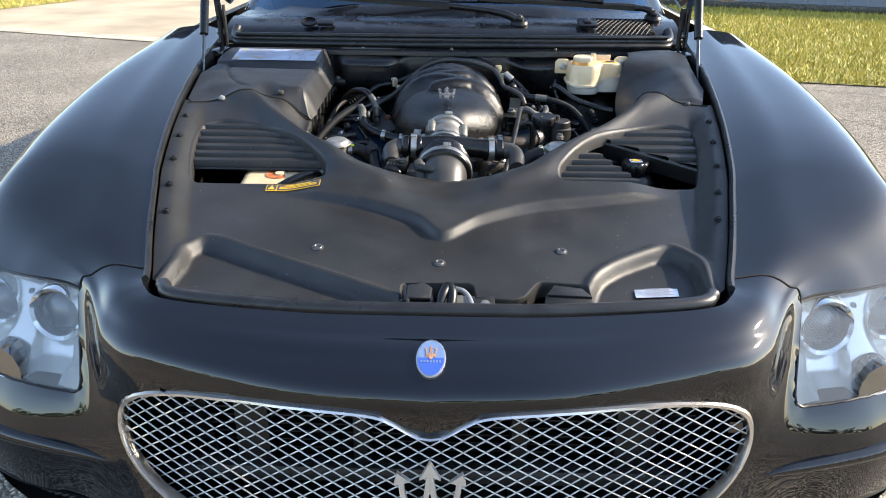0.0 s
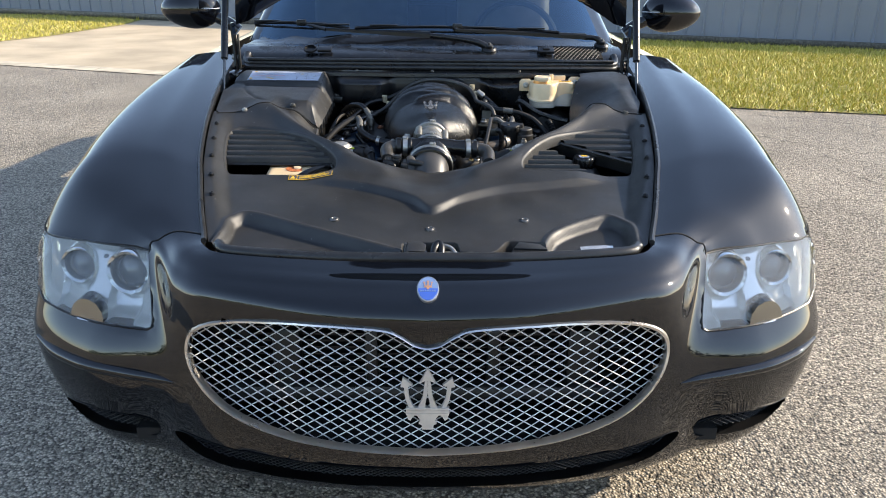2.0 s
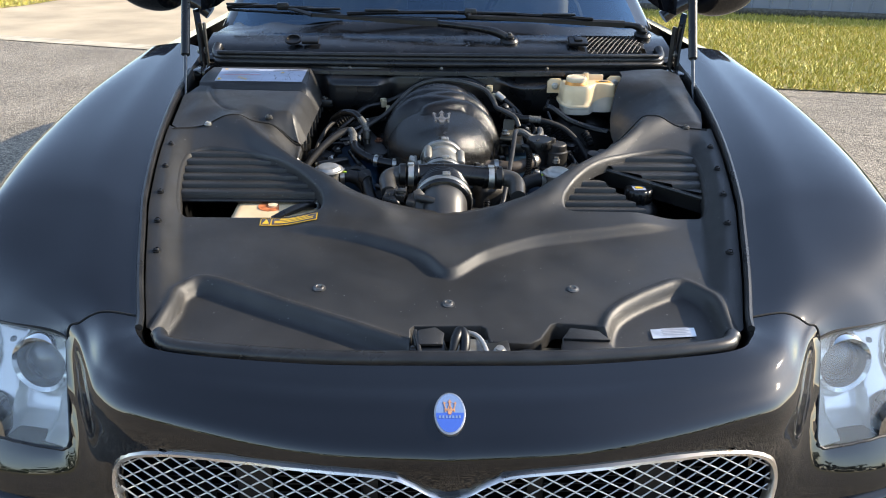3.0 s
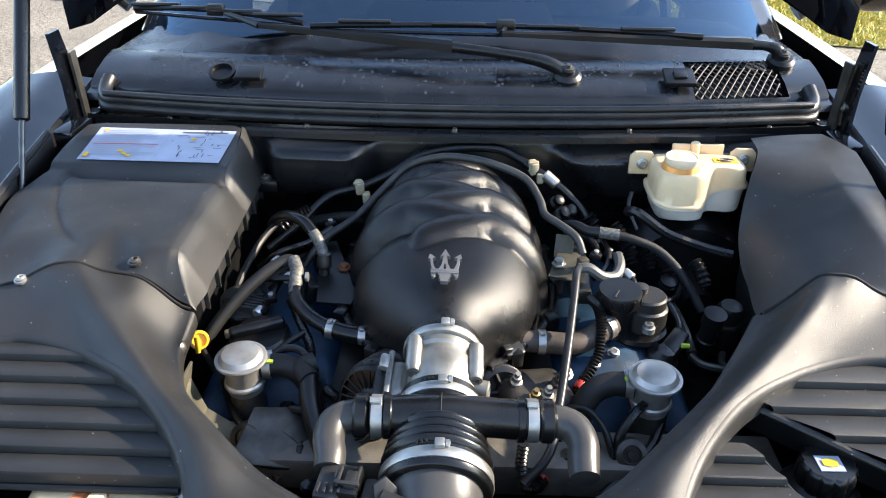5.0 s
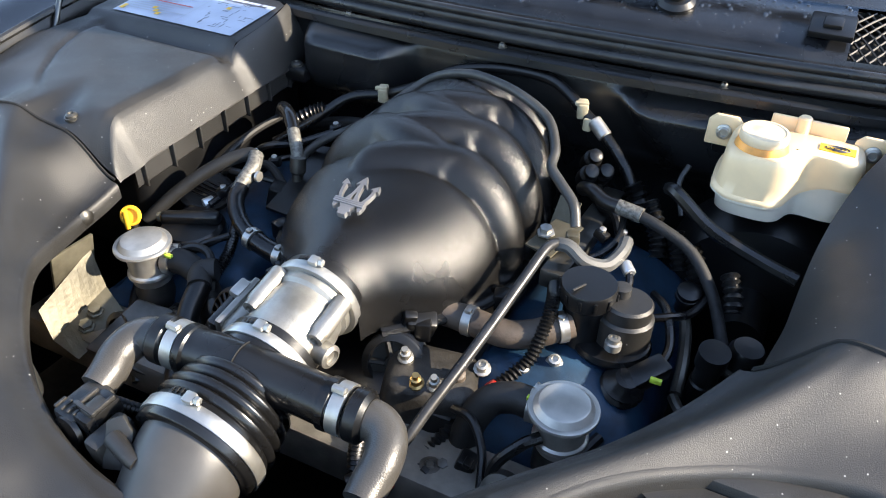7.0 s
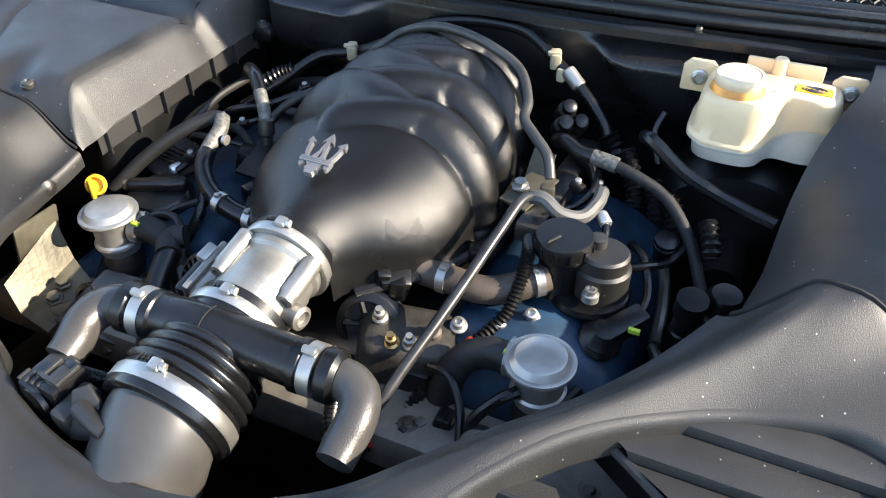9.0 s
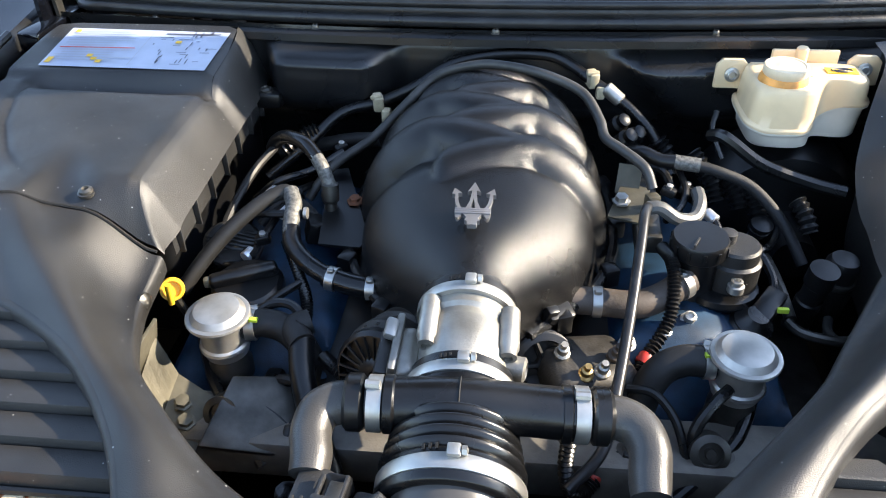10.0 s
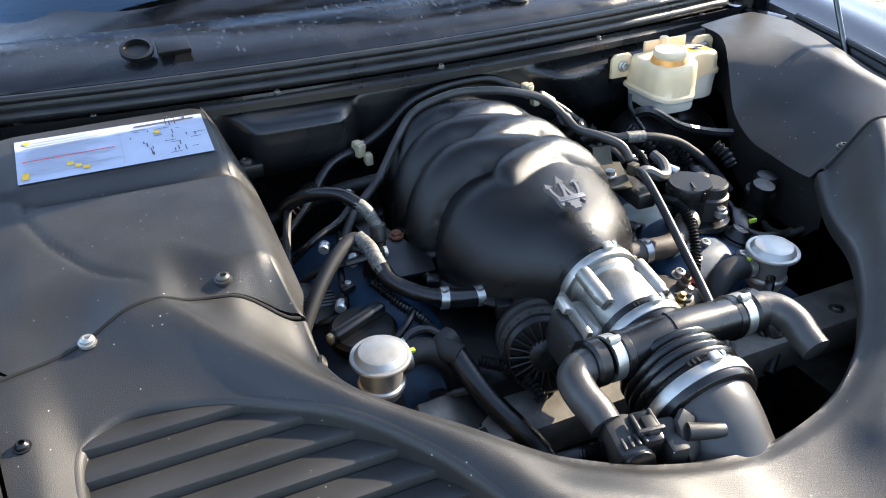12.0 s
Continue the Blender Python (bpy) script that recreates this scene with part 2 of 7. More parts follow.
def spline(points, n):
    """n + 1 points along a smooth curve through the given ones."""
    p = np.array(points, float)
    q = np.vstack([2 * p[0] - p[1], p, 2 * p[-1] - p[-2]])
    out = []
    m = len(p) - 1
    for i in range(n + 1):
        s = min(i / n * m, m - 1e-9)
        k = int(s)
        t = s - k
        a, b, c, d = q[k], q[k + 1], q[k + 2], q[k + 3]
        out.append(0.5 * (2 * b + (c - a) * t + (2 * a - 5 * b + 4 * c - d) * t * t + (3 * b - a - 3 * c + d) * t ** 3))
    return np.array(out)


def loop_spline(points, n):
    p = np.array(points, float)
    m = len(p)
    out = []
    for i in range(n):
        s = i / n * m
        k = int(s)
        t = s - k
        a, b, c, d = p[(k - 1) % m], p[k], p[(k + 1) % m], p[(k + 2) % m]
        out.append(0.5 * (2 * b + (c - a) * t + (2 * a - 5 * b + 4 * c - d) * t * t + (3 * b - a - 3 * c + d) * t ** 3))
    return np.array(out)


def lattice(rows, close_u=False, close_v=False):
    """Faces for a grid of points, row after row."""
    nu, nv = len(rows), len(rows[0])
    verts = [tuple(p) for r in rows for p in r]
    faces = []
    for i in range(nu if close_u else nu - 1):
        for j in range(nv if close_v else nv - 1):
            i2, j2 = (i + 1) % nu, (j + 1) % nv
            faces.append((i * nv + j, i2 * nv + j, i2 * nv + j2, i * nv + j2))
    return verts, faces


def tube_data(path, radius, seg=10, caps=True, closed=False):
    """A tube along a path; radius is a number or one for each point."""
    p = np.array(path, float)
    n = len(p)
    rad = [radius] * n if isinstance(radius, (int, float)) else list(radius)
    rows, up = [], None
    for i in range(n):
        if closed:
            t = p[(i + 1) % n] - p[i - 1]
        else:
            t = p[min(i + 1, n - 1)] - p[max(i - 1, 0)]
        t = t / (np.linalg.norm(t) + 1e-12)
        if up is None:
            up = np.cross(t, (0, 0, 1)) if abs(t[2]) < 0.9 else np.cross(t, (1, 0, 0))
        up = up - t * np.dot(up, t)
        up = up / np.linalg.norm(up)
        side = np.cross(t, up)
        rows.append([p[i] + rad[i] * (math.cos(a) * up + math.sin(a) * side) for a in (2 * math.pi * k / seg for k in range(seg))])
    verts, faces = lattice(rows, close_u=closed, close_v=True)
    if caps and not closed:
        faces.append(tuple(range(seg))[::-1])
        faces.append(tuple((n - 1) * seg + k for k in range(seg)))
    return verts, faces


def tube(name, points, radius, mat, parent, label="", seg=10, n=None, smooth_path=True, closed=False):
    path = points
    if smooth_path and len(points) > 2:
        path = loop_spline(points, n or 8 * len(points)) if closed else spline(points, n or 7 * (len(points) - 1))
    if not isinstance(radius, (int, float)) and len(radius) != len(path):
        radius = np.interp(np.linspace(0, 1, len(path)), np.linspace(0, 1, len(radius)), radius)
    v, f = tube_data(path, radius, seg, closed=closed)
    return link_mesh(name, v, f, mat, parent, label)


def ribbed_tube(name, points, r, mat, parent, pitch=0.0045, depth=0.18, seg=9, label=""):
    """A corrugated sleeve."""
    rough = spline(points, 60)
    length = np.linalg.norm(np.diff(rough, axis=0), axis=1).sum()
    n = max(8, int(length / pitch * 4))
    path = spline(points, n)
    rad = [r * (1 + depth * math.sin(i * math.pi / 2)) for i in range(len(path))]
    v, f = tube_data(path, rad, seg)
    return link_mesh(name, v, f, mat, parent, label)


def axes_for(direction):
    w = Vector(direction).normalized()
    u = w.cross(Vector((0, 0, 1))) if abs(w.z) < 0.95 else w.cross(Vector((0, 1, 0)))
    u.normalize()
    return u, w.cross(u), w


def lathe(name, at, direction, profile, mat, parent, label="", seg=28, angle=35):
    """A turned body: profile rows of (radius, distance along the axis)."""
    u, v, w = axes_for(direction)
    o = Vector(at)
    rows = []
    for r, d in profile:
        rows.append([o + w * d + (u * math.cos(a) + v * math.sin(a)) * r for a in (2 * math.pi * k / seg for k in range(seg))])
    verts, faces = lattice(rows, close_v=True)
    faces.append(tuple(range(seg)))
    faces.append(tuple((len(rows) - 1) * seg + k for k in range(seg))[::-1])
    bm = bmesh.new()
    vs = [bm.verts.new(p) for p in verts]
    for f in faces:
        try:
            bm.faces.new([vs[i] for i in f])
        except ValueError:
            pass
    bmesh.ops.remove_doubles(bm, verts=bm.verts, dist=1e-6)
    return part(name, bm, mat, parent, label, angle=angle)


def block(name, at, size, mat, parent, label="", turn=(0, 0, 0), bevel=0.004, taper=1.0, segs=2):
    """A box with rounded edges; taper narrows its top."""
    bm = bmesh.new()
    bmesh.ops.create_cube(bm, size=1)
    for q in bm.verts:
        k = taper if q.co.z > 0 else 1
        q.co = Vector((q.co.x * size[0] * k, q.co.y * size[1] * k, q.co.z * size[2]))
    if bevel:
        bmesh.ops.bevel(bm, geom=list(bm.edges), offset=min(bevel, min(size) * 0.45), segments=segs, affect="EDGES", profile=0.5)
    bmesh.ops.transform(bm, matrix=pose(*at, *turn), verts=bm.verts)
    return part(name, bm, mat, parent, label)


def prism(name, outline, place, height, mat, parent, label="", bevel=0.0):
    """A flat outline of (x, y) raised by height, put at a pose."""
    bm = bmesh.new()
    vs = [bm.verts.new((x, y, 0)) for x, y in outline]
    f = bm.faces.new(vs)
    r = bmesh.ops.extrude_face_region(bm, geom=[f])
    bmesh.ops.translate(bm, vec=(0, 0, height), verts=[q for q in r["geom"] if isinstance(q, bmesh.types.BMVert)])
    if bevel:
        bmesh.ops.bevel(bm, geom=list(bm.edges), offset=bevel, segments=2, affect="EDGES", profile=0.5)
    bmesh.ops.triangulate(bm, faces=[q for q in bm.faces if len(q.verts) > 4])
    bmesh.ops.transform(bm, matrix=place, verts=bm.verts)
    return part(name, bm, mat, parent, label, angle=30)


def screw(at, direction, parent, r=0.008, mat=None):
    ob = lathe("screw", at, direction, [(r * 1.25, -0.002), (r * 1.25, 0.001), (r, 0.0015), (r * 0.95, 0.004), (r * 0.6, 0.006), (r * 0.5, 0.006), (r * 0.42, 0.0035), (0.0001, 0.0035)], mat or ZINC, parent, seg=14)
    return ob


def smooth01(a, b, x):
    t = min(1.0, max(0.0, (x - a) / (b - a)))
    return t * t * (3 - 2 * t)


OUTLINES = {}


def inside(x, y, poly):
    """Whether a point lies within an outline."""
    key = id(poly)
    if key not in OUTLINES:
        p = np.array([(q[0], q[1]) for q in poly], float)
        n = np.roll(p, 1, axis=0)
        rise = n[:, 1] - p[:, 1]
        rise[rise == 0] = 1e-12
        OUTLINES[key] = (poly, p[:, 0], p[:, 1], n[:, 1], (n[:, 0] - p[:, 0]) / rise)
    _, px, py, ny, slope = OUTLINES[key]
    return bool(np.count_nonzero(((py > y) != (ny > y)) & (x < slope * (y - py) + px)) & 1)


def nearest(x, y, poly, closed=True):
    """Distance to an outline, and the nearest point on it."""
    p = np.asarray(poly, float)[:, :2]
    a = p if closed else p[:-1]
    b = np.roll(p, -1, axis=0) if closed else p[1:]
    d = b - a
    t = np.clip(((np.array((x, y)) - a) * d).sum(1) / ((d * d).sum(1) + 1e-15), 0, 1)
    q = a + d * t[:, None]
    dist = np.hypot(q[:, 0] - x, q[:, 1] - y)
    k = int(dist.argmin())
    return dist[k], q[k]


def snap_points(pts, loop):
    """For many points at once: the nearest point on an outline, and how far it is."""
    p = np.asarray(loop, float)[:, :2]
    best, where = np.full(len(pts), 1e9), np.zeros((len(pts), 2))
    for a, b in zip(p, np.roll(p, -1, axis=0)):
        d = b - a
        t = np.clip(((pts - a) @ d) / (d @ d + 1e-15), 0, 1)
        q = a + t[:, None] * d
        dist = np.hypot(pts[:, 0] - q[:, 0], pts[:, 1] - q[:, 1])
        hit = dist < best
        best[hit], where[hit] = dist[hit], q[hit]
    return where, best


def sheet(x0, x1, y0, y1, step, height, keep, holes):
    """A height field over a plan, trimmed to the outline keep and with holes whose edges are followed."""
    nx, ny = int(round((x1 - x0) / step)), int(round((y1 - y0) / step))
    index, verts, faces = {}, [], []
    rims = [loop for loop in ([keep] if keep is not None else []) + list(holes)]
    grid = {}
    gx, gy = np.meshgrid(np.linspace(x0, x1, nx + 1), np.linspace(y0, y1, ny + 1), indexing="ij")
    free = np.ones(gx.size, bool)
    pts = np.stack([gx.ravel(), gy.ravel()], 1)
    for loop in rims:
        near, dist = snap_points(pts, loop)
        hit = free & (dist < step * 0.62)
        pts[hit] = near[hit]
        free &= ~hit
    pts = pts.reshape(nx + 1, ny + 1, 2)
    free = free.reshape(nx + 1, ny + 1)
    loose = {(i, j): bool(free[i, j]) for i in range(nx + 1) for j in range(ny + 1)}
    for i in range(nx + 1):
        for j in range(ny + 1):
            grid[i, j] = (float(pts[i, j, 0]), float(pts[i, j, 1]))
    for i in range(nx):
        for j in range(ny):
            corner = [(i, j), (i + 1, j), (i + 1, j + 1), (i, j + 1)]
            held = [not loose[c] for c in corner]
            if not any(held):
                shapes = [corner]
            elif held[0] + held[2] >= held[1] + held[3]:
                shapes = [[corner[0], corner[1], corner[2]], [corner[0], corner[2], corner[3]]]
            else:
                shapes = [[corner[0], corner[1], corner[3]], [corner[1], corner[2], corner[3]]]
            for shape in shapes:
                cx = sum(grid[c][0] for c in shape) / len(shape)
                cy = sum(grid[c][1] for c in shape) / len(shape)
                if keep is not None and not inside(cx, cy, keep):
                    continue
                if any(inside(cx, cy, h) for h in holes):
                    continue
                if len(shape) == 3:
                    (ax, ay), (bx, by), (ex, ey) = (grid[c] for c in shape)
                    if abs((bx - ax) * (ey - ay) - (ex - ax) * (by - ay)) < 1e-9:
                        continue
                ids = []
                for c in shape:
                    if c not in index:
                        index[c] = len(verts)
                        verts.append((*grid[c], height(*grid[c])))
                    ids.append(index[c])
                faces.append(tuple(ids))
    return verts, faces


def rim(name, loop, height, section, mat, parent, inward=1, label="", close=True):
    """A rolled edge round an opening; section rows of (distance into the opening, drop)."""
    p = np.asarray(loop, float)
    area = sum(p[i - 1][0] * p[i][1] - p[i][0] * p[i - 1][1] for i in range(len(p)))
    s = (1 if area > 0 else -1) * inward
    rows = []
    for i in range(len(p)):
        if close:
            t = p[(i + 1) % len(p)] - p[i - 1]
        else:
            t = p[min(i + 1, len(p) - 1)] - p[max(i - 1, 0)]
        t = t / (np.linalg.norm(t) + 1e-12)
        n = np.array((-t[1], t[0])) * s
        z = height(*p[i])
        rows.append([(p[i][0] + n[0] * d, p[i][1] + n[1] * d, z - k) for d, k in section])
    v, f = lattice(rows, close_u=close)
    return link_mesh(name, v, f, mat, parent, label)


# ---------------------------------------------------------------- ground and building
def wall_y(x):
    return 13.05 - 0.36 * x


def flat(name, outline, z, mat, label, category, lift=0.0):
    bm = bmesh.new()
    bm.faces.new([bm.verts.new((x, y, z)) for x, y in outline])
    bmesh.ops.triangulate(bm, faces=bm.faces)
    ob = part(name, bm, mat, None, smooth=False)
    return tagged(ob, label, category, kind="structure")


def build_ground():
    flat("ground", [(-1500, -1500), (1500, -1500), (1500, 1500), (-1500, 1500)], 0, ASPHALT, "worn grey asphalt with exposed pale stone chips", "ground")
    flat("driveway", [(-60, 6.85 - 0.345 * -60 + 0.05), (2.0, 6.85 - 0.345 * 2.0 + 0.05), (2.3, wall_y(2.3)), (-60, wall_y(-60))], 0.004, CONCRETE, "tan gravel driveway in front of the building wall", "driveway")
    bm = bmesh.new()
    for x0 in np.arange(-22, 2.0, 1.5):
        q = []
        for x, off in ((x0, 0), (x0 + 1.49, 0), (x0 + 1.49, 0.3), (x0, 0.3)):
            q.append(bm.verts.new((x, 6.62 - 0.345 * x + off + 0.03 * math.sin(x * 7), 0.008)))
        bm.faces.new(q)
    tagged(part("pavement_joint", bm, KERBLINE, None, smooth=False), "pale concrete joint between asphalt and driveway", "pavement", kind="structure")
    lawns = [("lawn", [(1.2, 6.3), (2.74, 5.93), (4.13, 5.63), (6.5, 5.15), (12, 4.0), (16, 3.2), (16, wall_y(16)), (1.5, wall_y(1.5)), (1.3, 8)], 80000),
             ("lawn", [(-30, 19), (-14, 12.4), (-6.75, 10.7), (-6.3, 11.78), (-5.9, 13.9), (-5.95, wall_y(-5.95)), (-30, wall_y(-30))], 14000)]
    rng = random.Random(5)
    for name, outline, count in lawns:
        flat(name, outline, 0.010, SOIL, "sunlit short lawn with dry yellow patches beside the building wall", "lawn")
        xs, ys = [p[0] for p in outline], [p[1] for p in outline]
        verts, faces = [], []
        made = 0
        while made < count:
            x, y = rng.uniform(max(min(xs), -11), min(max(xs), 9)), rng.uniform(min(ys), min(max(ys), 16))
            if not inside(x, y, outline):
                continue
            made += 1
            a, h, w = rng.uniform(0, 6.28), rng.uniform(0.025, 0.075), rng.uniform(0.005, 0.011)
            lean = rng.uniform(0, 0.06)
            b = rng.uniform(0, 6.28)
            k = len(verts)
            dx, dy = math.cos(a) * w, math.sin(a) * w
            verts += [(x - dx, y - dy, 0.008), (x + dx, y + dy, 0.008), (x + lean * math.cos(b), y + lean * math.sin(b), h)]
            faces.append((k, k + 1, k + 2))
        tagged(link_mesh("grass", verts, faces, BLADES, None, smooth=False), "blades of green and straw-coloured grass", "grass", kind="stuff")
    # hairline cracks in the worn asphalt
    for pts in ([(2.3, 5.0), (2.67, 4.68), (2.86, 4.37), (2.80, 3.95), (2.77, 3.6), (2.95, 3.0), (2.9, 2.4)], [(2.85, 5.6), (3.16, 5.5), (3.4, 5.40), (3.6, 5.20), (4.3, 4.95)], [(2.86, 4.37), (3.2, 4.2), (3.6, 4.25), (4.2, 3.9)]):
        path = spline(pts, 40)
        wob = [(x + .03 * math.sin(17 * x + 9 * y), y + .035 * math.sin(23 * x + 5 * y)) for x, y in path]
        vs, fs = [], []
        for i, (x, y) in enumerate(wob):
            w = .004 + .003 * math.sin(i * 2.3)
            vs += [(x - w * .5, y - w, .004), (x + w * .5, y + w, .004)]
            if i:
                k = 2 * i
                fs.append((k - 2, k - 1, k + 1, k))
        tagged(link_mesh("asphalt_crack", vs, fs, VOID, None, smooth=False), "thin dark crack in the asphalt", "crack", kind="structure")
    flat("field", [(-80, -11), (80, -14), (80, -120), (-80, -120)], 0.012, SOIL, "grass field in front of the parked car", "field")


def build_boundary_wall():
    # the building's wall, stopped at about 1 m so the lawn stays sunlit
    b = thing("cut_building_wall", "ribbed blue-grey metal wall of a long building, cut off low", "wall")
    ang = math.degrees(math.atan(-0.36))
    ca, sa = math.cos(math.atan(-0.36)), math.sin(math.atan(-0.36))
    def at(s, out, z):
        return (s * ca + out * sa, 13.05 + s * sa - out * ca, z)
    step, s, prof = 0.272, -34.0, []
    while s < 22:
        prof += [(s, 0), (s + step - 0.045, 0), (s + step - 0.032, 0.022), (s + step - 0.013, 0.022)]
        s += step
    v, f = lattice([[at(s, o, z) for s, o in prof] for z in (0.10, 1.02)])
    link_mesh("cladding", v, f, SIDING, b, smooth=False)
    block("base_trim", at(-6, 0.02, 0.06), (56, 0.05, 0.13), DARK_STEEL, b, "dark base flashing", (0, 0, ang), 0.005)
    block("core", at(-6, -0.10, 0.51), (56, 0.16, 1.02), SIDING, b, "", (0, 0, ang), 0.01)
    block("coping", at(-6, -0.08, 1.04), (56.2, 0.28, 0.04), SIDING, b, "folded metal coping", (0, 0, ang), 0.01)


def build_far_trees():
    # out of view behind the camera; added to darken the reflected horizon
    rng = random.Random(8)
    verts, faces = [], []
    for k in range(1500):
        x = rng.uniform(-150, 150)
        y = -88 + rng.uniform(-6, 6) + abs(x) * .12
        h = 8.5 + 2.5 * math.sin(x * .13) + 1.5 * math.sin(x * .41)
        z = rng.uniform(0.3, max(1.5, h))
        r = rng.uniform(.8, 2.0)
        n0 = len(verts)
        for j in range(6):
            a, b = rng.uniform(0, 6.28), rng.uniform(-1.2, 1.4)
            verts.append((x + r * math.cos(a) * math.cos(b), y + r * math.sin(a) * math.cos(b), max(0, z + r * math.sin(b))))
        faces += [(n0, n0 + 1, n0 + 2), (n0 + 3, n0 + 4, n0 + 5), (n0, n0 + 2, n0 + 4), (n0 + 1, n0 + 3, n0 + 5)]
    tagged(link_mesh("unseen_trees", verts, faces, FOLIAGE, None, smooth=False), "unseen distant line of trees, added to darken reflections", "trees", kind="stuff")


build_ground()
build_boundary_wall()
build_far_trees()

# ---------------------------------------------------------------- the car's skin
CAR = thing("car", "black luxury saloon parked on asphalt with its bonnet raised", "car")

# Half sections from the middle of the nose round to the doors; each runs from the bonnet opening down to the lower lip.
SECTIONS = [
    [(0, .215, .7605), (0, .178, .7505), (0, .135, .7385), (0, .080, .699), (0, .090, .60), (0, .092, .50), (0, .085, .375), (0, 0.15, 0.252), (0.0, 0.25, 0.222)],
    [(.2, .219, .7610), (.2, .185, .7515), (.2, .146, .7390), (.2, .094, .701), (.2, .106, .60), (.2, .108, .50), (.2, .10, .375), (0.2, 0.158, 0.254), (0.194, 0.258, 0.224)],
    [(.41, .247, .7640), (.41, .223, .7545), (.415, .192, .7380), (.415, .155, .704), (.42, .16, .60), (.42, .15, .50), (.42, .145, .37), (0.42, 0.2, 0.258), (0.407, 0.3, 0.228)],
    [(.468, .290, .766), (.50, .270, .758), (.512, .246, .737), (.515, .212, .698), (.51, .197, .60), (.52, .185, .50), (.53, .195, .37), (0.54, 0.243, 0.262), (0.524, 0.343, 0.232)],
    [(.487, .345, .770), (.545, .355, .772), (.582, .352, .755), (.604, .342, .731), (.577, .235, .60), (.60, .21, .50), (.60, .235, .365), (0.61, 0.28, 0.265), (0.592, 0.38, 0.235)],
    [(.520, .45, .797), (.62, .46, .810), (.70, .44, .785), (.745, .405, .727), (.73, .285, .594), (.745, .25, .50), (.74, .27, .37), (0.74, 0.325, 0.265), (0.718, 0.425, 0.235)],
    [(.555, .58, .832), (.66, .60, .855), (.82, .56, .835), (.893, .485, .722), (.885, .39, .605), (.893, .36, .515), (.865, .365, .38), (0.83, 0.415, 0.26), (0.805, 0.515, 0.23)],
    [(.580, .68, .858), (.69, .70, .883), (.84, .70, .878), (.922, .64, .755), (.928, .56, .61), (.935, .53, .515), (.912, .52, .38), (0.89, 0.54, 0.25), (0.81, 0.54, 0.23)],
    [(.620, .90, .902), (.72, .90, .919), (.86, .90, .910), (.937, .89, .80), (.945, .88, .65), (.952, .88, .51), (.945, .88, .37), (0.92, 0.88, 0.22), (0.84, 0.88, 0.2)],
    [(.660, 1.20, .945), (.75, 1.20, .957), (.868, 1.20, .947), (.94, 1.20, .83), (.947, 1.20, .66), (.952, 1.20, .50), (.947, 1.20, .36), (0.92, 1.2, 0.2), (0.84, 1.2, 0.18)],
    [(.700, 1.62, .985), (.78, 1.60, .998), (.872, 1.60, .975), (.94, 1.60, .86), (.947, 1.60, .68), (.952, 1.60, .50), (.947, 1.60, .35), (0.92, 1.6, 0.19), (0.84, 1.6, 0.17)],
]
NU, NV = 14, 10
LINES = [spline([s[k] for s in SECTIONS], NU * (len(SECTIONS) - 1)) for k in range(9)]
SKIN = [spline([LINES[k][i] for k in range(9)], NV * 8) for i in range(len(LINES[0]))]
# the wing's crest: a soft ridge that runs back from the headlamp beside the bonnet opening
for i in range(NU * 4, len(SKIN)):
    grow = min(1.0, (i - NU * 4) / (NU * 3.5)) ** 2
    for j in range(1, NV * 2):
        SKIN[i][j][2] += .0032 * grow * math.exp(-((j - NV * .75) / (NV * .40)) ** 2)

GRILLE = loop_spline([(0, .640), (.025, .646), (.052, .665), (.09, .680), (.2, .684), (.32, .676), (.42, .656), (.475, .627), (.497, .585), (.487, .535), (.45, .485), (.39, .445), (.3, .418), (.2, .404), (.1, .398), (0, .396),
                      (-.1, .398), (-.2, .404), (-.3, .418), (-.39, .445), (-.45, .485), (-.487, .535), (-.497, .585), (-.475, .627), (-.42, .656), (-.32, .676), (-.2, .684), (-.09, .680), (-.052, .665), (-.025, .646)], 180)
LOWER = loop_spline([(0, .352), (.2, .354), (.38, .364), (.5, .374), (.545, .370), (.53, .342), (.46, .310), (.34, .294), (.2, .287), (0, .285), (-.2, .287), (-.34, .294), (-.46, .310), (-.53, .342), (-.545, .370), (-.5, .374), (-.38, .364), (-.2, .354)], 150)
FOG = loop_spline([(.595, .375), (.70, .388), (.79, .384), (.835, .374), (.825, .348), (.775, .328), (.68, .322), (.61, .328), (.593, .345)], 70)
LAMP = [(.603, .7315), (.745, .7275), (.893, .722), (.912, .70), (.915, .66), (.897, .622), (.86, .604), (.80, .597), (.73, .593), (.64, .594), (.590, .596), (.579, .602), (.577, .615)]
ARCH = [(0.90 + 0.385 * math.cos(2 * math.pi * k / 48), 0.345 + 0.385 * math.sin(2 * math.pi * k / 48)) for k in range(48)]


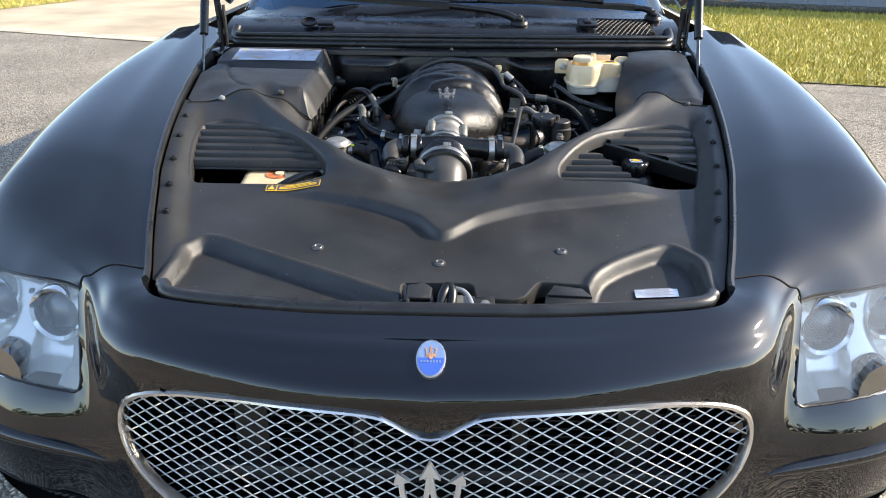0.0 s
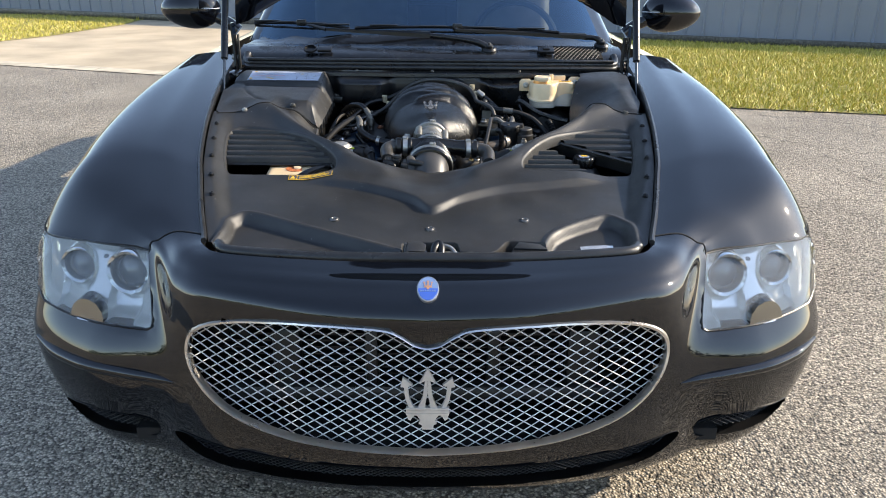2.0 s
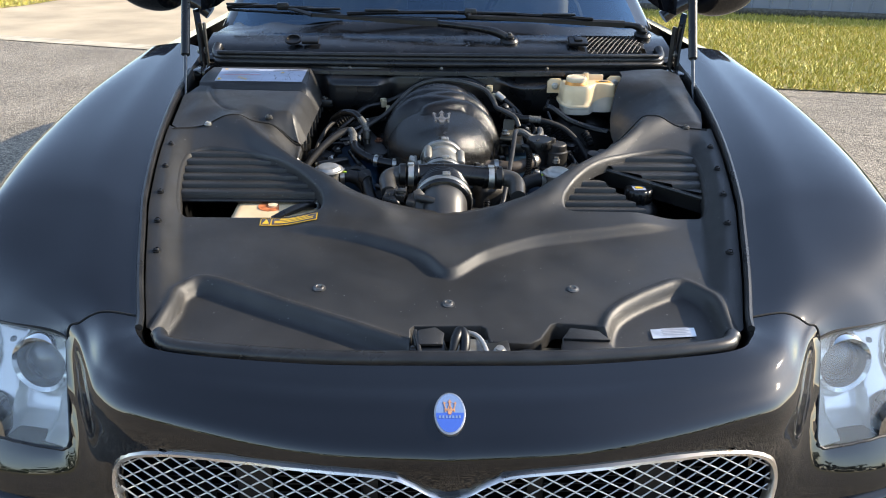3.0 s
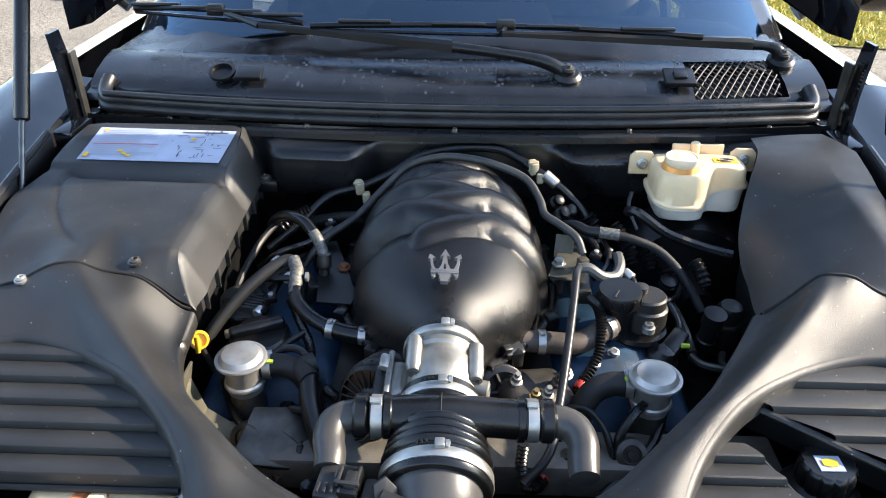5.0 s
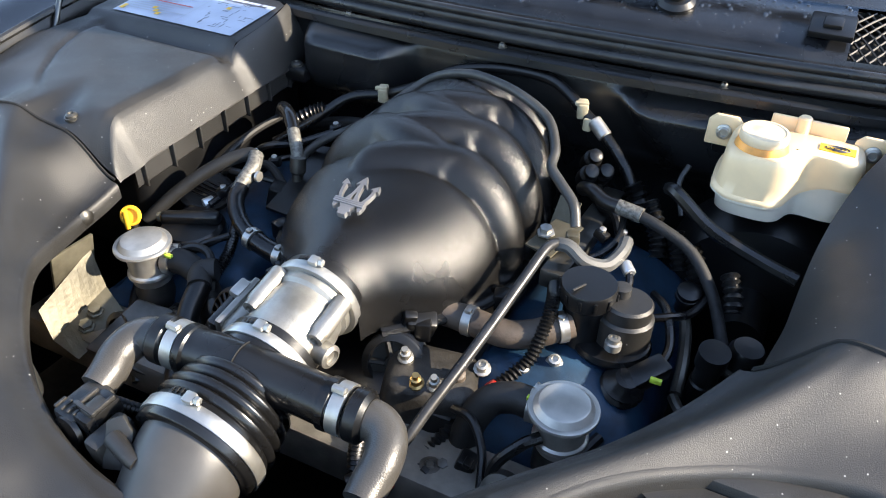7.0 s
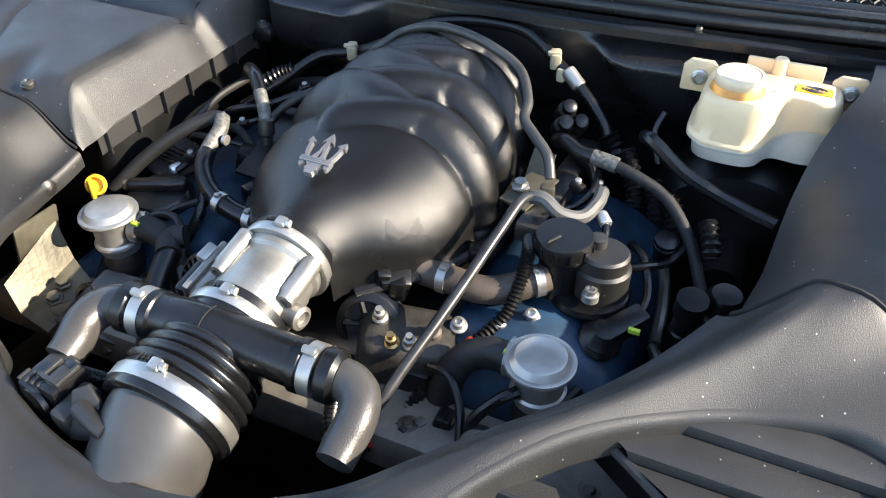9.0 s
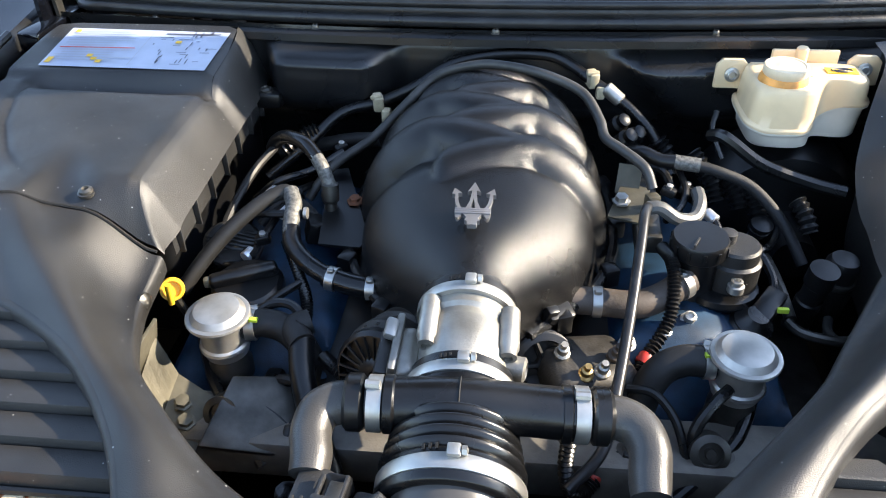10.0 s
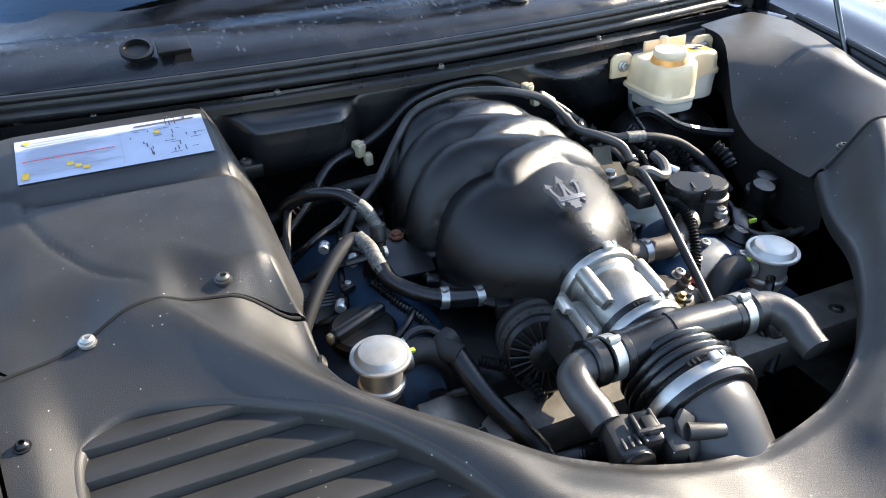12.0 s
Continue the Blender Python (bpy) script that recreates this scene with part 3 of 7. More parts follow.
def skin_half(side):
    nu, nv = len(SKIN), len(SKIN[0])
    p = np.array(SKIN)
    region = {}
    flat_p = p.reshape(-1, 3)
    for loop in (GRILLE, LOWER, FOG, LAMP):
        near, dist = snap_points(flat_p[:, [0, 2]], loop)
        hit = (dist < 0.0068) & (flat_p[:, 1] < 0.56) & (flat_p[:, 2] < 0.745)
        flat_p[hit, 0], flat_p[hit, 2] = near[hit, 0], near[hit, 1]
    near, dist = snap_points(flat_p[:, [1, 2]], ARCH)
    hit = (dist < 0.012) & (flat_p[:, 0] > 0.8) & (flat_p[:, 1] > 0.4)
    flat_p[hit, 1], flat_p[hit, 2] = near[hit, 0], near[hit, 1]
    p = flat_p.reshape(nu, nv, 3)
    for i in range(nu):
        p[0, :, 0] = 0
    quads = {"front_bumper": [], "fender": [], "lens": []}
    for i in range(nu - 1):
        for j in range(nv - 1):
            c = (p[i, j] + p[i + 1, j] + p[i + 1, j + 1] + p[i, j + 1]) / 4
            if c[1] < 0.56 and c[2] < 0.745:
                if inside(c[0], c[2], GRILLE) or inside(c[0], c[2], LOWER) or inside(c[0], c[2], FOG):
                    continue
            if c[1] < 0.56 and i >= NU * 4 - 2 and j >= NV * 3 - 1 and inside(c[0], c[2], LAMP):
                quads["lens"].append((i, j))
                continue
            if c[0] > 0.8 and inside(c[1], c[2], ARCH):
                continue
            bumper = i < NU * 4 or (j >= NV * 3 and i < NU * 7)
            quads["front_bumper" if bumper else "fender"].append((i, j))
    out = {}
    for key, cells in quads.items():
        index, verts, faces = {}, [], []
        for i, j in cells:
            ids = []
            for c in ((i, j), (i + 1, j), (i + 1, j + 1), (i, j + 1)):
                if c not in index:
                    index[c] = len(verts)
                    verts.append((p[c][0] * side, p[c][1], p[c][2]))
                ids.append(index[c])
            faces.append(tuple(ids) if side > 0 else tuple(ids[::-1]))
        out[key] = (verts, faces)
    return out


def skin_y(x, z):
    """Depth of the nose at a width and height."""
    pts = NOSE_POINTS
    d = (pts[:, 0] - abs(x)) ** 2 + (pts[:, 2] - z) ** 2
    k = np.argsort(d)[:4]
    w = 1 / (d[k] + 1e-6)
    return float((pts[k, 1] * w).sum() / w.sum())


NOSE_POINTS = np.array([q for r in SKIN[:NU * 7] for q in r if q[2] < 0.74 and q[1] < 0.56])
HALVES = {s: skin_half(s) for s in (1, -1)}
bv, bf = [], []
for s in (1, -1):
    v, f = HALVES[s]["front_bumper"]
    bf += [tuple(k + len(bv) for k in q) for q in f]
    bv += v
bm = bmesh.new()
vs = [bm.verts.new(q) for q in bv]
for q in bf:
    try:
        bm.faces.new([vs[k] for k in q])
    except ValueError:
        pass
bmesh.ops.remove_doubles(bm, verts=bm.verts, dist=1e-5)
BUMPER = part("front_bumper", bm, PAINT, CAR, "glossy black bumper with rain drops", angle=50)
for s in (1, -1):
    v, f = HALVES[s]["fender"]
    link_mesh("fender", v, f, PAINT, CAR, "glossy black front wing", angle=50)
    seam = [(q[0] * s, q[1], q[2] + 0.0005) for q in SKIN[NU * 4][:NV * 3 + 1]]
    tube("panel_gap", seam, 0.0016, VOID, CAR, seg=6, smooth_path=False)
    seam = [(LINES[3][i][0] * s, LINES[3][i][1] + 0.0005, LINES[3][i][2] + 0.001) for i in range(NU * 4, NU * 7)]
    tube("panel_gap", seam, 0.0018, VOID, CAR, seg=6, smooth_path=False)


def on_nose(x, z, out=0.0):
    return (x, skin_y(x, z) - out, z)


def build_headlamp(side):
    lamp = new("headlamp")
    lamp.parent = CAR
    tagged(lamp, "clear twin-projector headlamp with a hazed lens")
    v, f = HALVES[side]["lens"]
    f = facing(v, f, lambda c: np.array((0.4 * side, -1, 0.2)))
    link_mesh("lens", v, f, HEADLAMP_GLASS, lamp, "slightly hazed clear lens", angle=60)
    edge = [(x * side, skin_y(x, z) - 0.001, z) for x, z in LAMP]
    ring = np.array(edge)
    dense = []
    for a, b in zip(ring, np.roll(ring, -1, axis=0)):
        for k in range(5):
            q = a + (b - a) * k / 5
            dense.append((q[0], skin_y(abs(q[0]), q[2]) - 0.0005, q[2]))
    tube("gasket", dense, 0.0024, RUBBER, lamp, seg=6, smooth_path=False, closed=True)
    near = NOSE_POINTS[(NOSE_POINTS[:, 0] > .56) & (NOSE_POINTS[:, 2] > .58)]
    def terms(x, z):
        x, z = x - .74, z - .66
        return np.stack([np.ones_like(x), x, z, x * x, x * z, z * z, x ** 3, x * x * z, x * z * z, z ** 3], -1)
    coef = np.linalg.lstsq(terms(near[:, 0], near[:, 2]), near[:, 1], rcond=None)[0]
    def skin(x, z):
        return float(terms(np.array(x), np.array(z)) @ coef)
    def sink(x, z):
        d, _ = nearest(x, z, LAMP)
        k = .030 * smooth01(0, .010, d)
        for cx, cz, r in ((.655, .674, .040), (.785, .670, .034)):
            k += .045 * (1 - smooth01(.98, 1.36, math.hypot(x - cx, z - cz) / r))
            low = math.hypot((x - cx - .006) / (r * 1.05), (z - cz + .052) / .050)
            k += .030 * (1 - smooth01(.80, 1.0, low)) * (1 - smooth01(-.02, .0, z - cz))
        return k + .004
    v, f = sheet(.57, .925, .588, .738, .0034, sink, LAMP, [])
    v = [(x * side, skin(x, z) + k, z) for x, z, k in v]
    link_mesh("bezel", v, facing(v, f, lambda c: np.array((0, -1, 0))), LAMP_CHROME, lamp, "bright moulded bezel", angle=50)
    for x, z, r in ((.655, .674, .040), (.785, .670, .034)):
        y = skin_y(x, z)
        d = (0.16 * side, -1, 0.12)
        lathe("projector", (x * side, y + 0.06, z), d, [(r * 1.30, 0), (r * 1.28, 0.026), (r * 1.20, 0.034), (r * 1.04, 0.030), (r, 0.020), (r * 0.97, 0.008)], LAMP_GREY, lamp, "bright projector ring", seg=36)
        lathe("projector_glass", (x * side, y + 0.06, z), d, [(r * 0.97, 0.006), (r * 0.9, 0.020), (r * 0.6, 0.029), (0.001, 0.033)], LAMP_LENS, lamp, "", seg=32, angle=60)
    lathe("marker_bulb", (.722 * side, skin_y(.722, .690) + .045, .690), (0.16 * side, -1, .12), [(.010, 0), (.010, .006), (.006, .010), (.001, .011)], LAMP_LENS, lamp, "", seg=14)
    x0, z0 = .735, .597
    tri = [(x0 + .043 * math.cos(a), z0 + .040 * math.sin(a)) for a in np.linspace(0, math.pi, 14)]
    vs = [(x * side, skin_y(x, z) - 0.004 - .46 * (z - z0), z) for x, z in tri]
    vs2 = [(x * side, skin_y(x, z) + 0.02, z) for x, z in tri]
    n = len(vs)
    link_mesh("washer_cap", vs + vs2, [tuple(range(n))] + [(i, i + 1, n + i + 1, n + i) for i in range(n - 1)], WASHER, lamp, "mirror-bright washer flap", angle=30)


for s in (1, -1):
    build_headlamp(s)


# ---------------------------------------------------------------- grille, intakes, badge
def pronged_emblem(parent, place, thick, mat):
    """A plain three-pronged shape on a ridged collar."""
    for s in (1, -1):
        prism("prong", [(.027 * s, .036), (.036 * s, .036), (.0425 * s, .052), (.0455 * s, .070), (.0460 * s, .082), (.0530 * s, .083), (.0480 * s, .103), (.0290 * s, .087), (.0385 * s, .085), (.0375 * s, .070), (.0345 * s, .054)], place, thick, mat, parent)
        prism("prong_root", [(.005 * s, .036), (.019 * s, .036), (.0095 * s, .060), (.0050 * s, .097), (.0002 * s, .097), (.0002 * s, .068), (.0035 * s, .052)], place, thick, mat, parent)
    prism("prong_tip", [(-.016, .091), (-.006, .096), (.006, .096), (.016, .091), (0, .124)], place, thick, mat, parent)
    for k in range(3):
        y = .0195 + .0058 * k
        prism("collar_ridge", [(-.042, y), (.042, y), (.043, y + .0050), (-.043, y + .0050)], place, thick * 1.25, mat, parent, bevel=thick * .06)
    prism("collar", [(-.041, .0195), (.041, .0195), (.042, .0362), (-.042, .0362)], place, thick, mat, parent)
    for s in (1, -1):
        prism("collar_drop", [(.026 * s, .0195), (.041 * s, .0195), (.039 * s, .009), (.034 * s, .006)], place, thick * .9, mat, parent)
    prism("stem", [(-.011, -.014), (.011, -.014), (.012, -.003), (.018, -.001), (.014, .008), (.022, .0195), (-.022, .0195), (-.014, .008), (-.018, -.001), (-.012, -.003)], place, thick * 1.05, mat, parent)


def build_grille():
    g = new("grille")
    g.parent = CAR
    tagged(g, "oval mesh grille with a satin chrome surround")
    rows = []
    c = np.array((0, .53))
    for k, (scale, out) in enumerate(((1.004, 0.004), (0.998, -0.006), (0.988, -0.008), (0.981, -0.003), (0.979, 0.012))):
        rows.append([(x * (1 - (1 - scale) * 1.1), skin_y(x, z) + out, c[1] + (z - c[1]) * (1 - (1 - scale) * 2.1)) for x, z in GRILLE])
    v, f = lattice(rows, close_v=True)
    link_mesh("surround", v, f, CHROME, g, "satin chrome surround", angle=40)
    field = [(x * 1.0, c[1] + (z - c[1]) * (1.0 if z > c[1] else 1.16)) for x, z in GRILLE]
    step, slope = 0.0165, 0.66
    def depth(x, z):
        return 0.118 + 0.30 * x * x + 0.0
    for sign in (1, -1):
        k = -70
        while k < 71:
            off = k * step * 1.0
            run, pts = [], []
            for i in range(-170, 171):
                x = i * 0.003
                z = .53 + slope * sign * (x - off) * 1.0
                if .36 < z < .70 and inside(x, z, field):
                    pts.append((x, depth(x, z) + (0.0012 if sign > 0 else -0.0012), z))
                elif pts:
                    run.append(pts)
                    pts = []
            if pts:
                run.append(pts)
            for q in run:
                if len(q) > 3:
                    sub = [q[0], *q[4:-4:8], q[-1]] if len(q) > 12 else [q[0], q[-1]]
                    tube("wire", sub, 0.0013, WIRE, g, seg=5, smooth_path=False)
            k += 2
    # flat black sheet stands in for the shade behind the mesh
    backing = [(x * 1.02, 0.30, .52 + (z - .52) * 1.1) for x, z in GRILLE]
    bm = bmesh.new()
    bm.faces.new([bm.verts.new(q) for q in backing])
    part("grille_shade_sheet", bm, VOID, g, smooth=False)
    for z in np.arange(.42, .66, .016):
        w = 0.44 * math.sqrt(max(0.05, 1 - ((z - .53) / .16) ** 2))
        block("condenser_fin", (0, 0.262, z), (2 * w, 0.02, 0.003), PLASTIC_DARK, g, bevel=0)
    for x, w in ((-.30, .06), (-.12, .03), (.14, .03), (.33, .07)):
        block("duct", (x, 0.245, .50), (w, 0.03, 0.20), PLASTIC_DARK, g, bevel=0.01)
    block("crash_beam", (0, 0.235, .455), (0.86, 0.04, 0.035), PLASTIC, g, "grey crash beam behind the mesh", bevel=0.012)
    # the emblem on the mesh: a plain three-pronged shape
    e = new("grille_emblem")
    e.parent = CAR
    tagged(e, "satin metal three-pronged emblem on the grille")
    pronged_emblem(e, pose(0, .096, .466, 90, 0, 0), .008, SILVER)
    # oval badge
    b = new("badge")
    b.parent = CAR
    tagged(b, "oval blue and silver enamel badge")
    place = pose(0, .130, .7375, 24, 0, 0)
    oval = [(.0215 * math.cos(a), .0325 * math.sin(a)) for a in np.linspace(0, 2 * math.pi, 40, endpoint=False)]
    prism("bezel", oval, place @ pose(0, 0, -.004), .008, CHROME, b, bevel=0.0015)
    inner = [(x * .88, y * .9) for x, y in oval]
    prism("enamel_top", [q for q in inner if q[1] > -.002], place @ pose(0, 0, .0035), .0012, BADGE_PALE, b)
    prism("enamel_base", [q for q in inner if q[1] <= .001], place @ pose(0, 0, .0035), .0013, BADGE_BLUE, b)
    pronged_emblem(b, place @ pose(0, -.0005, .0046) @ Matrix.Scale(.17, 4), .005, BADGE_RED)
    for k in range(7):
        x = -.0132 + .0044 * k
        prism("letter_bar", [(x - .0013, -.0085), (x + .0013, -.0085), (x + .0013, -.0045), (x - .0013, -.0045)], place @ pose(0, 0, .0048), .0005, BADGE_PALE, b)


build_grille()


def honeycomb(name, loop, depth, step, mat, parent):
    """Fine plastic mesh filling an intake."""
    p = np.asarray(loop)
    verts, faces = [], []
    r = step * 0.10
    for sign in (1, -1):
        lo, hi = p[:, 0].min() - 0.2, p[:, 0].max() + 0.2
        for off in np.arange(lo, hi, step * 1.3):
            pts = []
            for z in np.arange(p[:, 1].min(), p[:, 1].max(), step * 0.25):
                x = off + sign * (z - p[:, 1].min()) * 1.5
                if inside(x, z, loop):
                    pts.append((x, depth(x, z), z))
                else:
                    if len(pts) > 1:
                        v, f = tube_data([pts[0], pts[-1]], r, 4)
                        faces += [tuple(k + len(verts) for k in q) for q in f]
                        verts += v
                    pts = []
            if len(pts) > 1:
                v, f = tube_data([pts[0], pts[-1]], r, 4)
                faces += [tuple(k + len(verts) for k in q) for q in f]
                verts += v
    return tagged(link_mesh(name, verts, faces, mat, parent, smooth=False), kind="stuff")


def intake(name, loop, label, side=1):
    g = new(name)
    g.parent = CAR
    tagged(g, label)
    pts = [(x * side, skin_y(abs(x), z), z) for x, z in loop]
    rows = [[(x, y - 0.003, z) for x, y, z in pts], [(x, y + 0.004, z) for x, y, z in pts], [(x, y + 0.05, z) for x, y, z in pts]]
    c = np.mean(np.array(loop), axis=0)
    for r, k in zip(rows, (1.0, 1.0, 1.0)):
        for i, q in enumerate(r):
            r[i] = (c[0] * side + (q[0] - c[0] * side) * k, q[1], c[1] + (q[2] - c[1]) * (k - (0.03 if k < 1 else 0)))
    v, f = lattice(rows, close_v=True)
    link_mesh("duct_lip", v, f, PLASTIC_DARK, g, angle=45)
    lp = [(x * side, z) for x, z in loop]
    honeycomb("mesh", lp, lambda x, z: skin_y(abs(x), z) + 0.028, 0.012, PLASTIC_DARK, g)
    # black face stands in for the shade deep in the intake
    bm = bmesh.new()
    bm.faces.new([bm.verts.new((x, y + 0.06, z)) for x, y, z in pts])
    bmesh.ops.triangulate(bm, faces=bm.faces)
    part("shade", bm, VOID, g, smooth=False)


intake("lower_intake", LOWER, "wide lower intake with fine black mesh")
intake("side_intake", FOG, "small corner intake with fine black mesh", 1)
intake("side_intake", FOG, "small corner intake with fine black mesh", -1)

# crease bars under the headlamps and the floor pan
for s in (1, -1):
    bar = [(x * s, skin_y(x, z) + 0.002, z) for x, z in ((.53, .497), (.57, .500), (.65, .503), (.74, .507), (.82, .513), (.88, .524))]
    tube("crease", bar, (0.003, 0.010, 0.013, 0.014, 0.013, 0.006), PAINT, CAR, "raised bumper crease", seg=12)
floor_pan = [(0, .22, .21), (.42, .26, .22), (.60, .33, .225), (.80, .46, .23), (.88, .55, .2), (.88, 4.6, .2), (.6, 5.0, .25), (-.6, 5.0, .25), (-.88, 4.6, .2), (-.88, .55, .2), (-.80, .46, .23), (-.60, .33, .225), (-.42, .26, .22)]
bm = bmesh.new()
bm.faces.new([bm.verts.new(q) for q in floor_pan])
bmesh.ops.triangulate(bm, faces=bm.faces)
part("undertray", bm, PLASTIC_DARK, CAR, smooth=False)


# ---------------------------------------------------------------- cabin, doors, wheels
def build_cabin():
    # lower body from the front wings to the tail
    secs = []
    for y, w, belt, low, top in ((1.60, .952, .985, .19, .94), (2.0, .955, .99, .19, .94), (3.0, .955, 1.0, .19, .94), (3.7, .955, 1.01, .20, .95), (4.3, .93, 1.01, .22, .94), (4.8, .87, 1.0, .28, .92), (5.03, .74, .95, .36, .86)):
        secs.append([(-w * .90, y, low), (-w, y, low + .12), (-w, y, .5), (-w * .995, y, .72), (-w * .965, y, .88), (-w * .90, y, belt - .015), (-w * .83, y, belt),
                     (w * .83, y, belt), (w * .90, y, belt - .015), (w * .965, y, .88), (w * .995, y, .72), (w, y, .5), (w, y, low + .12), (w * .90, y, low)])
    rows = []
    for i in range(len(secs[0])):
        rows.append(spline([s[i] for s in secs], 48))
    v, f = lattice(rows)
    keep = []
    arch = [(3.964 + 0.385 * math.cos(a), .345 + .385 * math.sin(a)) for a in np.linspace(0, 2 * math.pi, 40, endpoint=False)]
    for q in f:
        c = np.mean([v[k] for k in q], axis=0)
        if abs(c[0]) > .8 and inside(c[1], c[2], arch):
            continue
        if abs(c[0]) < 0.75 and c[1] < 4.2 and c[2] > .9:
            continue
        keep.append(q)
    link_mesh("body_side", v, keep, PAINT, CAR, "glossy black doors and rear wings", angle=40)
    tail = [(x, y, z) for x, y, z in secs[-1]]
    bm = bmesh.new()
    bm.faces.new([bm.verts.new(q) for q in tail])
    part("tail_panel", bm, PAINT, CAR)
    # glasshouse
    base = [(0, 1.655), (.30, 1.68), (.52, 1.755), (.66, 1.86), (.735, 2.0), (.775, 2.6), (.775, 3.2), (.73, 3.8), (.62, 4.15), (.3, 4.25), (0, 4.27)]
    top = [(0, 2.36), (.25, 2.375), (.42, 2.41), (.52, 2.47), (.565, 2.55), (.585, 2.8), (.58, 3.2), (.54, 3.6), (.46, 3.78), (.22, 3.84), (0, 3.86)]
    bl, tl = spline(base, 60), spline(top, 60)
    def zb(x, y):
        return 1.045 - 0.035 * (x / .7) ** 2 if y < 2.0 else 1.0
    full_b = [(x, y) for x, y in bl] + [(-x, y) for x, y in bl[::-1][1:-1]]
    full_t = [(x, y) for x, y in tl] + [(-x, y) for x, y in tl[::-1][1:-1]]
    rows = []
    for k in np.linspace(0, 1, 9):
        rows.append([(xb + (xt - xb) * k, yb + (yt - yb) * k, zb(xb, yb) * (1 - k) + 1.385 * k + 0.035 * math.sin(math.pi * k) * 0.8) for (xb, yb), (xt, yt) in zip(full_b, full_t)])
    v, f = lattice(rows, close_v=True)
    nv = len(full_b)
    pieces = {}
    mid = np.array((0, 3.0, 1.0))
    f = facing(v, f, lambda c: c - mid)
    for q in f:
        i = (q[0] % nv)
        j = min(i, nv - i)
        key = "windscreen" if j < 19 else "pillar" if j < 24 else "side_window" if j < 42 and not 31 <= j <= 32 else "rear_window" if j > 47 else "pillar"
        side = "" if key in ("windscreen", "rear_window") else ("a" if i < nv / 2 else "b") + str(j < 25) + str(j < 32)
        pieces.setdefault((key, side), []).append(q)
    for (key, _), quads in pieces.items():
        used = sorted({k for q in quads for k in q})
        at = {k: n for n, k in enumerate(used)}
        ob = link_mesh(key, [v[k] for k in used], [tuple(at[k] for k in q) for q in quads], PAINT if key == "pillar" else WINDOW_GLASS, CAR, {"windscreen": "tinted windscreen reflecting the sky"}.get(key, ""))
        if key != "pillar":
            ob.visible_shadow = False
    rows = []
    for k in np.linspace(1, 0.0, 8):
        rows.append([(xt * k, 3.1 + (yt - 3.1) * k, 1.385 + 0.055 * (1 - k * k)) for xt, yt in full_t])
    v, f = lattice(rows, close_v=True)
    link_mesh("roof", v, f, PAINT, CAR)
    # inside
    dash = [[(x, y, z) for x in np.linspace(-.68, .68, 24)] for y, z in ((1.72, .99), (1.80, 1.01), (1.95, 1.02), (2.10, 1.01), (2.20, .94), (2.22, .80), (2.2, .5))]
    dash = [[(x, y + .22 * x * x, z - .03 * (x / .68) ** 4) for x, y, z in r] for r in dash]
    v, f = lattice(dash)
    link_mesh("dashboard", v, f, TRIM_CLOTH, CAR, "dark leather dashboard")
    block("screen_hood", (0, 1.95, 1.03), (.42, .22, .05), TRIM_CLOTH, CAR, bevel=.02)
    for s in (1, -1):
        seat = new("front_seat")
        seat.parent = CAR
        tagged(seat, "pale tan leather front seat")
        block("backrest", (.37 * s, 2.95, .88), (.48, .16, .62), SEAT_TAN, seat, turn=(-14, 0, 0), bevel=.06, segs=4)
        block("headrest", (.37 * s, 3.05, 1.24), (.26, .10, .17), SEAT_TAN, seat, turn=(-10, 0, 0), bevel=.04, segs=4)
        block("cushion", (.37 * s, 2.65, .52), (.50, .5, .16), SEAT_TAN, seat, turn=(6, 0, 0), bevel=.05, segs=4)
    ring = [(.37 + .185 * math.cos(a), 2.32 + .06 * math.sin(a), .96 + .175 * math.sin(a)) for a in np.linspace(0, 2 * math.pi, 28, endpoint=False)]
    tube("steering_wheel", ring, .015, TRIM_CLOTH, CAR, closed=True, seg=8, smooth_path=False)
    block("cabin_floor", (0, 2.9, .38), (1.5, 2.4, .05), TRIM_CLOTH, CAR, bevel=.01)
    # door mirrors
    for s in (1, -1):
        mir = new("door_mirror")
        mir.parent = CAR
        tagged(mir, "glossy black door mirror")
        bm = bmesh.new()
        bmesh.ops.create_uvsphere(bm, u_segments=24, v_segments=16, radius=1)
        for q in bm.verts:
            flat_back = .35 if q.co.y > 0 else 1.0
            q.co = Vector((q.co.x * .118, q.co.y * .075 * flat_back, q.co.z * .078 * (1 - .15 * q.co.x * s)))
        bmesh.ops.transform(bm, matrix=pose(.985 * s, 2.08, 1.115, 0, 0, -8 * s), verts=bm.verts)
        part("shell", bm, PAINT, mir)
        tube("trim_line", [(0.985 * s + .117 * math.cos(a), 2.08 + .066 * math.sin(a), 1.118) for a in np.linspace(math.pi, 2 * math.pi, 20)], .0025, CHROME, mir, seg=6, smooth_path=False)
        tube("stalk", [(.80 * s, 2.09, 1.03), (.84 * s, 2.09, 1.06), (.90 * s, 2.09, 1.09)], .024, PAINT, mir)
